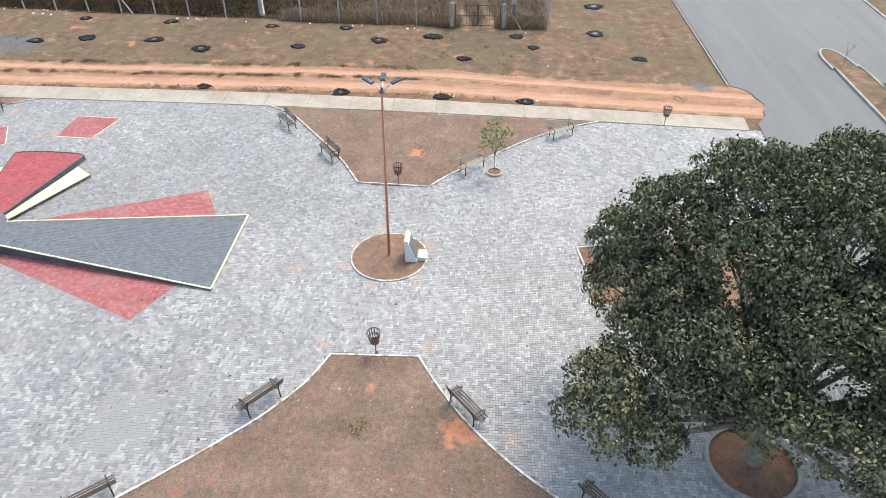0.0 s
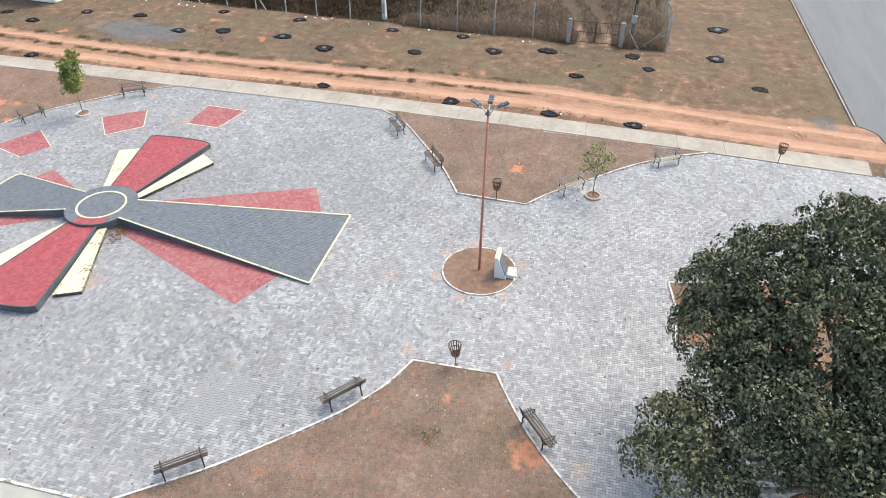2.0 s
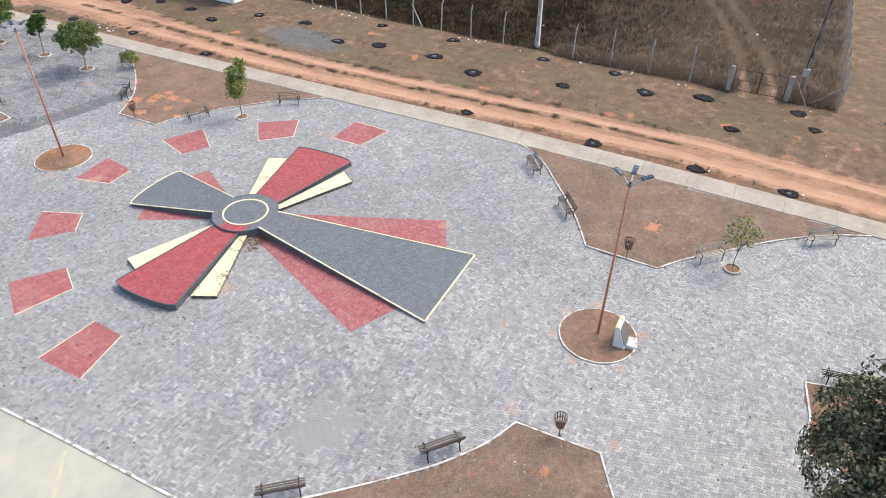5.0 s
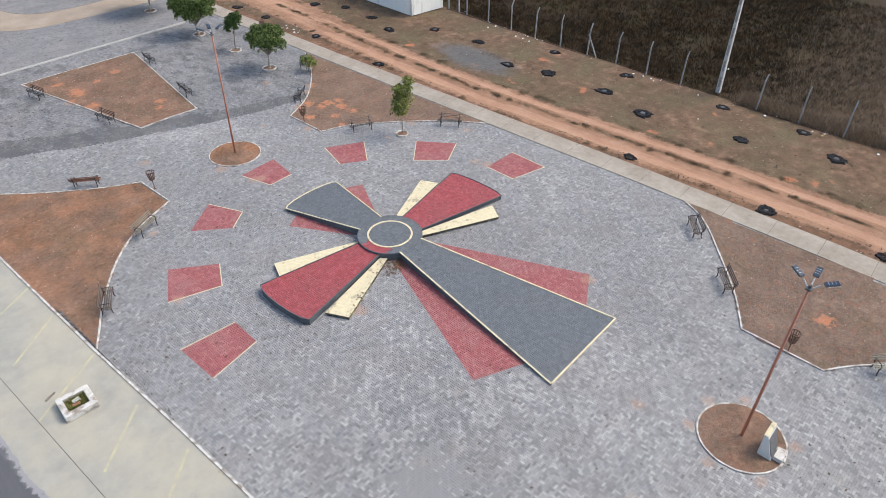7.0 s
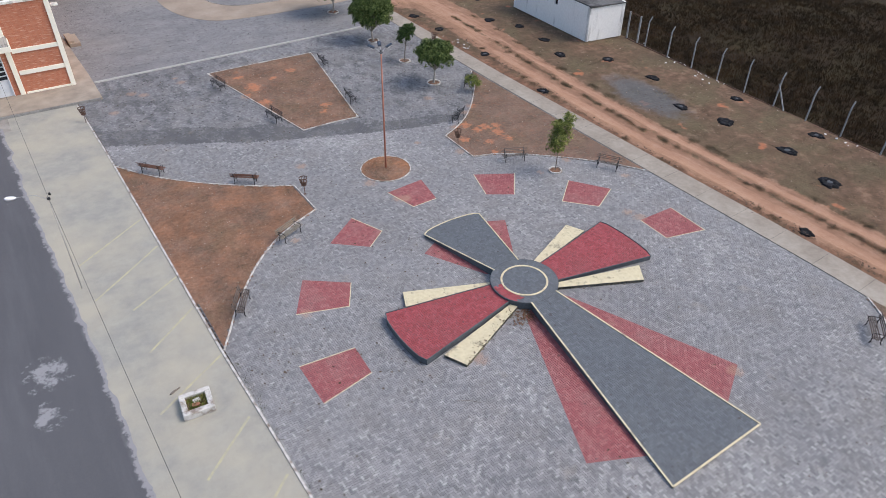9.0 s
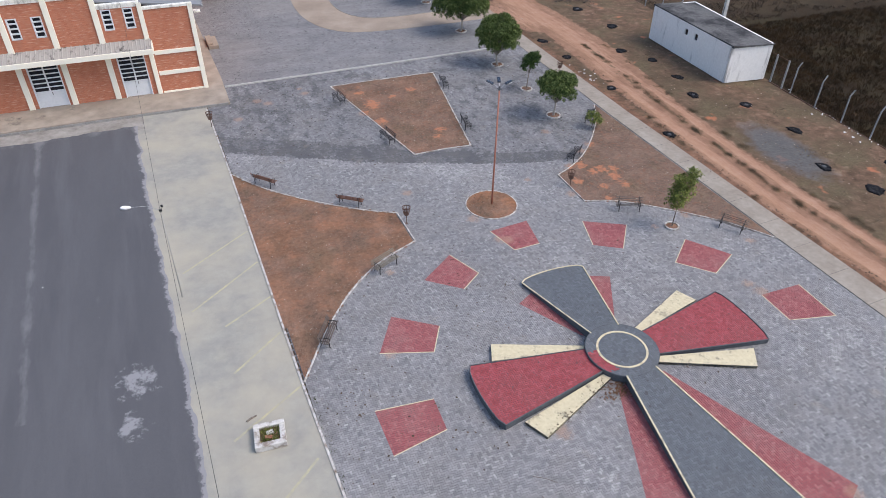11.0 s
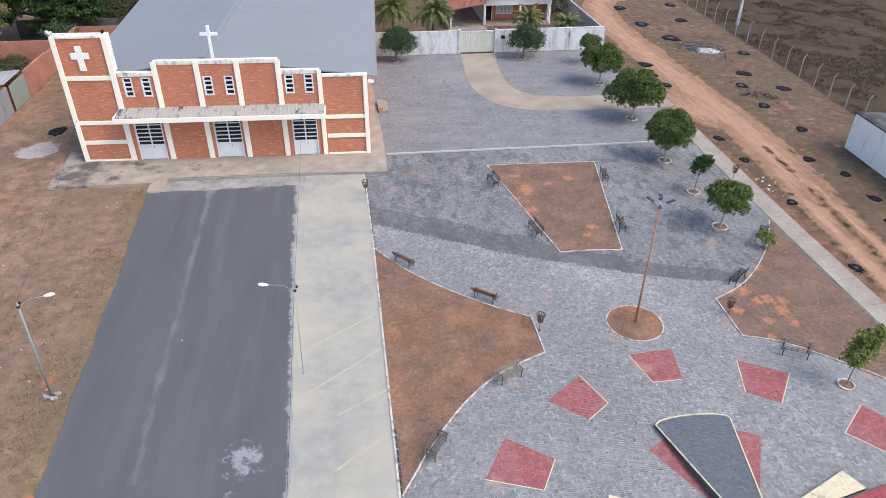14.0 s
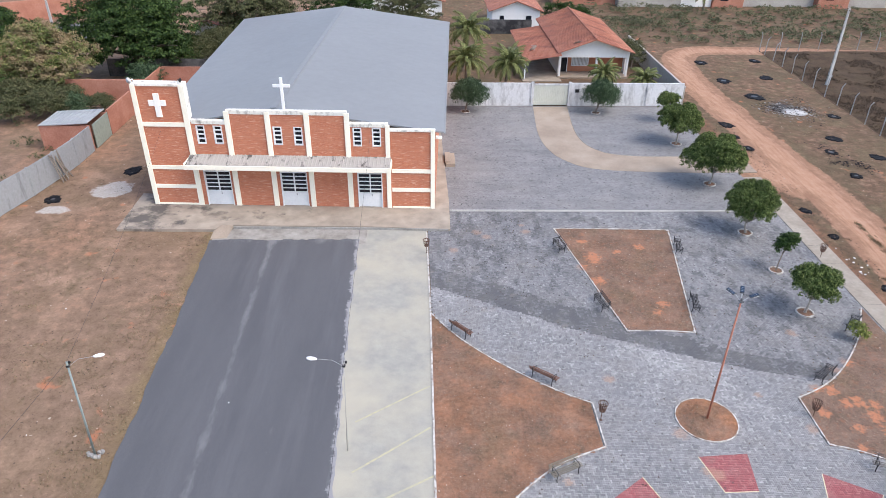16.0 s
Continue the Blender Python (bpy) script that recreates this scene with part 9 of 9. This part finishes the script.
# scrub beyond the sandy bend
v_all = []
for k in range(260):
    x, y = rs.uniform(12, 70), rs.uniform(94, 121)
    r = rs.uniform(0.4, 1.5)
    v_, f_ = leaf_cloud([((x, y, r * 0.4), (r * 1.2, r * 1.2, r * 0.35))], [int(130 * r) + 14], 0.24, 200 + k, clump=7, spread=0.3)
    v_all.append(v_)
v_all = np.concatenate(v_all)
tagged(new("scrub", raw_mesh("scrub", v_all, np.arange(len(v_all)).reshape(-1, 4), leaf_material("dull_olive_scrub_leaf", (0.055, 0.065, 0.034), (0.11, 0.12, 0.065), (0.18, 0.175, 0.105)))), "dusty low scrub beyond the sandy bend", "scrub", kind="stuff")
v_all = []
for k in range(60):
    x, y = rs.uniform(-74, -50), rs.uniform(40, 66)
    r = rs.uniform(0.3, 0.9)
    v_, f_ = leaf_cloud([((x, y, r * 0.5), (r, r, r * 0.7))], [int(70 * r) + 14], 0.2, 500 + k, clump=7, spread=0.3)
    v_all.append(v_)
v_all = np.concatenate(v_all)
tagged(new("scrub", raw_mesh("scrub", v_all, np.arange(len(v_all)).reshape(-1, 4), leaf_scrub)), "dry scrub and weeds in the west yard", "scrub", kind="stuff")

# ---------------------------------------------------------------- paving blocks (last)
PW = 0.104


def clip_half(poly, a, c, keep_left=True):
    """Cuts a convex polygon by the line a to c."""
    out = []
    s = [((c[0] - a[0]) * (p[1] - a[1]) - (c[1] - a[1]) * (p[0] - a[0])) * (1 if keep_left else -1) for p in poly]
    for i, p in enumerate(poly):
        j = (i + 1) % len(poly)
        if s[i] >= 0:
            out.append(p)
        if (s[i] > 0 > s[j]) or (s[i] < 0 < s[j]):
            t = s[i] / (s[i] - s[j])
            out.append((p[0] + (poly[j][0] - p[0]) * t, p[1] + (poly[j][1] - p[1]) * t))
    return out if len(out) > 2 else []


def ccw(poly):
    return poly if sum((x1 - x0) * (y1 + y0) for (x0, y0), (x1, y1) in zip(poly, poly[1:] + poly[:1])) < 0 else poly[::-1]


def within(poly, zone):
    for a, c in zip(zone, zone[1:] + zone[:1]):
        poly = clip_half(poly, a, c)
        if not poly:
            break
    return poly


def without(poly, zone):
    out = []
    for a, c in zip(zone, zone[1:] + zone[:1]):
        o = clip_half(poly, a, c, False)
        if o:
            out.append(o)
        poly = clip_half(poly, a, c)
        if not poly:
            break
    return out


def herringbone(x0, x1, y0, y1):
    """Centres and half sizes of all blocks in a rectangle."""
    i, j = np.meshgrid(np.arange(int(x0 / PW) - 2, int(x1 / PW) + 3), np.arange(int(y0 / PW) - 2, int(y1 / PW) + 3))
    c = (i - j) % 4
    h, u = c == 0, c == 3
    cx = np.r_[(i[h] + 1) * PW, (i[u] + 0.5) * PW]
    cy = np.r_[(j[h] + 0.5) * PW, (j[u] + 1) * PW]
    g = 0.005
    hx = np.r_[np.full(h.sum(), PW - g), np.full(u.sum(), PW / 2 - g)]
    hy = np.r_[np.full(h.sum(), PW / 2 - g), np.full(u.sum(), PW - g)]
    k = (cx > x0) & (cx < x1) & (cy > y0) & (cy < y1)
    return cx[k], cy[k], hx[k], hy[k]


BAND = ((-15, -9, -6, -2.5, 1.4, 5, 7, 14), (27.1, 23.85, 22.1, 20.55, 18.8, 17.6, 17.1, 15.5))


def tone_of(x, y):
    """How pale the blocks were laid: one grey batch with paler ones in runs along the herringbone, a dark band, a mottled north part."""
    rs = np.random.RandomState(len(x) % 9973)
    u, w = (x - y) * 0.7071, (x + y) * 0.7071
    base = 0.40 + 0.20 * (fractal(x * 0.22, y * 0.22, 50, 4) - 0.5)
    patch = np.clip((fractal(x * 0.3 + 0.1 * y, y * 0.3, 77, 3) - 0.50) * 5, 0, 1)
    wash = np.clip(1.35 - np.hypot((x + 5.5) / 7.0, (y + 10.5) / 5.5), 0, 1)
    wash = np.maximum(wash, 0.9 * np.clip(1.2 - np.hypot((x - 10.0) / 2.6, (y + 3.0) / 2.2), 0, 1))
    run = value_noise(u / 0.24, w / 1.3, 99) + 0.6 * (value_noise(u / 1.9, w / 1.9, 98) - 0.5)
    south = np.clip((-13 - y) / 6, 0, 1)
    odds = 0.07 + 0.16 * patch + 0.16 * south + (0.85 * wash + 0.28 * patch + 0.30 * south) * np.clip((run - 0.56) * 7, 0, 1)
    line = np.interp(x, *BAND) + 0.55 * (fractal(x * 0.9, y * 0.5, 15, 4) - 0.5)
    d = y - line
    odds = odds + 0.55 * (d > -1.7) * (d < 0) * (x < 3) * np.clip((fractal(x * 0.7, y * 0.9, 31, 3) - 0.46) * 6, 0, 1)
    odds = np.minimum(np.where(d > 0, odds * 0.35, odds), 0.58)
    base = base + (rs.uniform(0.10, 0.235, len(x)) + 0.05 * wash) * (rs.rand(len(x)) < odds)
    base = base - rs.uniform(0.05, 0.14, len(x)) * (rs.rand(len(x)) < 0.16)
    base = base + 0.05 * south
    band = np.where(x < -3, 2.6, 1.9 - 0.07 * np.clip(x, 0, 9)) + 0.5 * (fractal(x * 1.1, y * 0.8, 17, 3) - 0.5)
    base = base - 0.32 * (d > 0) * (d < band) - np.where(x < -3, 0.10, 0.09) * (d >= band)
    blot = fractal(x * 1.9, y * 1.1, 63, 4)
    return base - 0.20 * (d > 0) * np.clip((blot - 0.52) * 9, 0, 1) + 0.10 * (d > 1.9) * np.clip((fractal(x * 1.3, y * 0.6, 66, 4) - 0.55) * 8, 0, 1)


def block_mesh(name, cx, cy, hx, hy, z, material, seed, dz=0.002):
    rs = np.random.RandomState(seed)
    n = len(cx)
    top = z + rs.uniform(-dz, dz, n)
    tx, ty = rs.uniform(-0.022, 0.022, n), rs.uniform(-0.022, 0.022, n)
    sx, sy = np.array([-1, 1, 1, -1]), np.array([-1, -1, 1, 1])
    px, py = cx[:, None] + sx * hx[:, None], cy[:, None] + sy * hy[:, None]
    pz = top[:, None] + sx * (hx * tx)[:, None] + sy * (hy * ty)[:, None]
    up = np.stack([px, py, pz], -1)
    dn = np.stack([px + sx * 0.002, py + sy * 0.002, np.full_like(px, -0.02 + z)], -1)
    v = np.concatenate([up, dn], 1).reshape(-1, 3)
    o = (np.arange(n) * 8)[:, None, None]
    q = np.array([[0, 1, 2, 3], [4, 5, 1, 0], [5, 6, 2, 1], [6, 7, 3, 2], [7, 4, 0, 3]])
    me = raw_mesh(name, v, (q + o).reshape(-1, 4), material)
    me.shade_flat()
    a = me.attributes.new("tone", "FLOAT", "POINT")
    a.data.foreach_set("value", np.repeat(tone_of(cx, cy), 8).astype(np.float32))
    a = me.attributes.new("clay", "FLOAT", "POINT")
    a.data.foreach_set("value", np.repeat(clay_at(cx, cy), 8).astype(np.float32))
    return me


def piece_mesh(name, polys, zfun, material, base=0.5, depth=0.02):
    """Cut blocks: convex outlines with a thickness."""
    s = Shape()
    tones = []
    for p in polys:
        n = len(p)
        cxm, cym = sum(q[0] for q in p) / n, sum(q[1] for q in p) / n
        jz = random.uniform(-0.0015, 0.0015)
        s.add([(x, y, zfun(x, y) + jz) for x, y in p] + [(x, y, zfun(x, y) - depth) for x, y in p],
              [tuple(range(n))] + [(i + n, (i + 1) % n + n, (i + 1) % n, i) for i in range(n)])
        tones += [base + random.uniform(-0.16, 0.16) if base is not None else float(tone_of(np.array([cxm]), np.array([cym]))[0])] * (2 * n)
    me = bpy.data.meshes.new(name)
    me.from_pydata(s.v, [], s.f)
    me.materials.append(material)
    a = me.attributes.new("tone", "FLOAT", "POINT")
    a.data.foreach_set("value", np.asarray(tones, np.float32))
    co = np.asarray(s.v, np.float32)
    a = me.attributes.new("clay", "FLOAT", "POINT")
    a.data.foreach_set("value", clay_at(co[:, 0], co[:, 1]).astype(np.float32))
    return me


def blocks_in(zone, shrink=0.0):
    zone = ccw(zone)
    xs, ys = [p[0] for p in zone], [p[1] for p in zone]
    out = []
    for x, y, a, c in zip(*herringbone(min(xs) - 0.2, max(xs) + 0.2, min(ys) - 0.2, max(ys) + 0.2)):
        p = within([(x - a, y - c), (x + a, y - c), (x + a, y + c), (x - a, y + c)], zone)
        if p:
            out.append(p)
    return out


cx, cy, hx, hy = herringbone(-14.6, 14.4, -38.4, 38.0)
keep = inside(pave_poly, cx, cy)
for poly in (BED_W, BED_NE, BED_SE, BED_SW, BED_N, BED_S):
    m_ = np.array([sum(p[0] for p in poly) / len(poly), sum(p[1] for p in poly) / len(poly)])
    small = [tuple(m_ + (np.array(p) - m_) * (1 - 0.25 / max(0.3, np.hypot(*(np.array(p) - m_))))) for p in poly]
    keep &= ~inside(small, cx, cy)
for c, r in ((POLE_S, 1.5), (POLE_N, 1.4)):
    keep &= np.hypot(cx - c[0], cy - c[1]) > r
for poly in HIDDEN:
    keep &= ~inside(poly, cx, cy)
cx, cy, hx, hy = cx[keep], cy[keep], hx[keep], hy[keep]
# blocks crossing a red zone are cut at its line
inz = np.zeros(cx.shape, bool)
cut_polys = []
for zone in RED_ZONES:
    z = ccw(zone)
    big = [tuple(p) for p in z]
    near = np.zeros(cx.shape, bool)
    for dx in (-0.1, 0, 0.1):
        for dy in (-0.1, 0, 0.1):
            near |= inside(big, cx + dx, cy + dy)
    for x, y, a, c in zip(cx[near & ~inz], cy[near & ~inz], hx[near & ~inz], hy[near & ~inz]):
        cut_polys += without([(x - a, y - c), (x + a, y - c), (x + a, y + c), (x - a, y + c)], z)
    inz |= near
    part("red_paving", piece_mesh("red_paving", blocks_in(z), lambda x, y: 0.001, worn_red_paver_mat), None, pavement, "red painted paving panel", kind="stuff")
for line in RED_EDGES:
    part("panel_edging", ribbon(line, -0.022, 0.022, -0.02, 0.006), cream_mat, pavement, "cream painted edging")
part("cut_blocks", piece_mesh("cut_blocks", cut_polys, lambda x, y: 0.0, paver_mat, None), None, pavement, "", kind="stuff")
cx, cy, hx, hy = cx[~inz], cy[~inz], hx[~inz], hy[~inz]
# the stretch that the eye passes nearest is laid block by block
single = (cx > -10.6) & (cx < -8.1) & (cy > -12.6) & (cy < -10.25)
part("blocks", block_mesh("blocks", cx[~single], cy[~single], hx[~single], hy[~single], 0.0, paver_mat, 5), None, pavement, "", kind="stuff")
shared = []
for k in range(12):
    for (a, c) in ((PW - 0.005, PW / 2 - 0.005), (PW / 2 - 0.005, PW - 0.005)):
        s = Shape().add([(-a, -c, 0), (a, -c, 0), (a, c, 0), (-a, c, 0), (-a, -c, -0.02), (a, -c, -0.02), (a, c, -0.02), (-a, c, -0.02)],
                        [(0, 1, 2, 3), (4, 5, 1, 0), (5, 6, 2, 1), (6, 7, 3, 2), (7, 4, 0, 3)])
        me = bpy.data.meshes.new("paver")
        me.from_pydata(s.v, [], s.f)
        me.materials.append(paver_mat)
        at_ = me.attributes.new("tone", "FLOAT", "POINT")
        at_.data.foreach_set("value", [0.38 + 0.036 * k] * 8)
        shared.append(me)
ss = np.where(single)[0][:300]
tn = tone_of(cx[ss], cy[ss])
for q, t in zip(ss, tn):
    k = int(np.clip((t - 0.38) / 0.036 + random.uniform(-0.8, 0.8), 0, 11))
    ob = new("paver", shared[2 * k + (0 if hx[q] > hy[q] else 1)])
    ob.parent = pavement
    ob.location = (cx[q], cy[q], random.uniform(-0.002, 0.002))
    ob.rotation_euler = (random.uniform(-0.012, 0.012), random.uniform(-0.012, 0.012), 0)
rest = np.where(single)[0][300:]
if len(rest):
    part("blocks", block_mesh("blocks", cx[rest], cy[rest], hx[rest], hy[rest], 0.0, paver_mat, 6), None, pavement, "", kind="stuff")

# blocks on the medallion
for ob, poly, zf, mat in arm_parts:
    hull = ccw(poly)
    part("herringbone_top", piece_mesh("herringbone_top", blocks_in(hull), lambda x, y, zf=zf: zf(x, y) + 0.004, mat), None, ob, "", kind="stuff")
ring_poly = [(1.68 * math.cos(2 * math.pi * k / 48), 1.68 * math.sin(2 * math.pi * k / 48)) for k in range(48)]
disc_blocks = blocks_in(ring_poly)
def is_red(p):
    x, y = sum(q[0] for q in p) / len(p), sum(q[1] for q in p) / len(p)
    return math.hypot(x, y) > 1.15 and x < -0.9 and -1.0 < y < 0.4
part("herringbone_top", piece_mesh("herringbone_top", [p for p in disc_blocks if not is_red(p)], lambda x, y: TOP, slate_paver_mat), None, disc, "", kind="stuff")
part("red_quarter", piece_mesh("red_quarter", [p for p in disc_blocks if is_red(p)], lambda x, y: TOP, red_paver_mat), None, disc, "worn red quarter of the disc", kind="stuff")
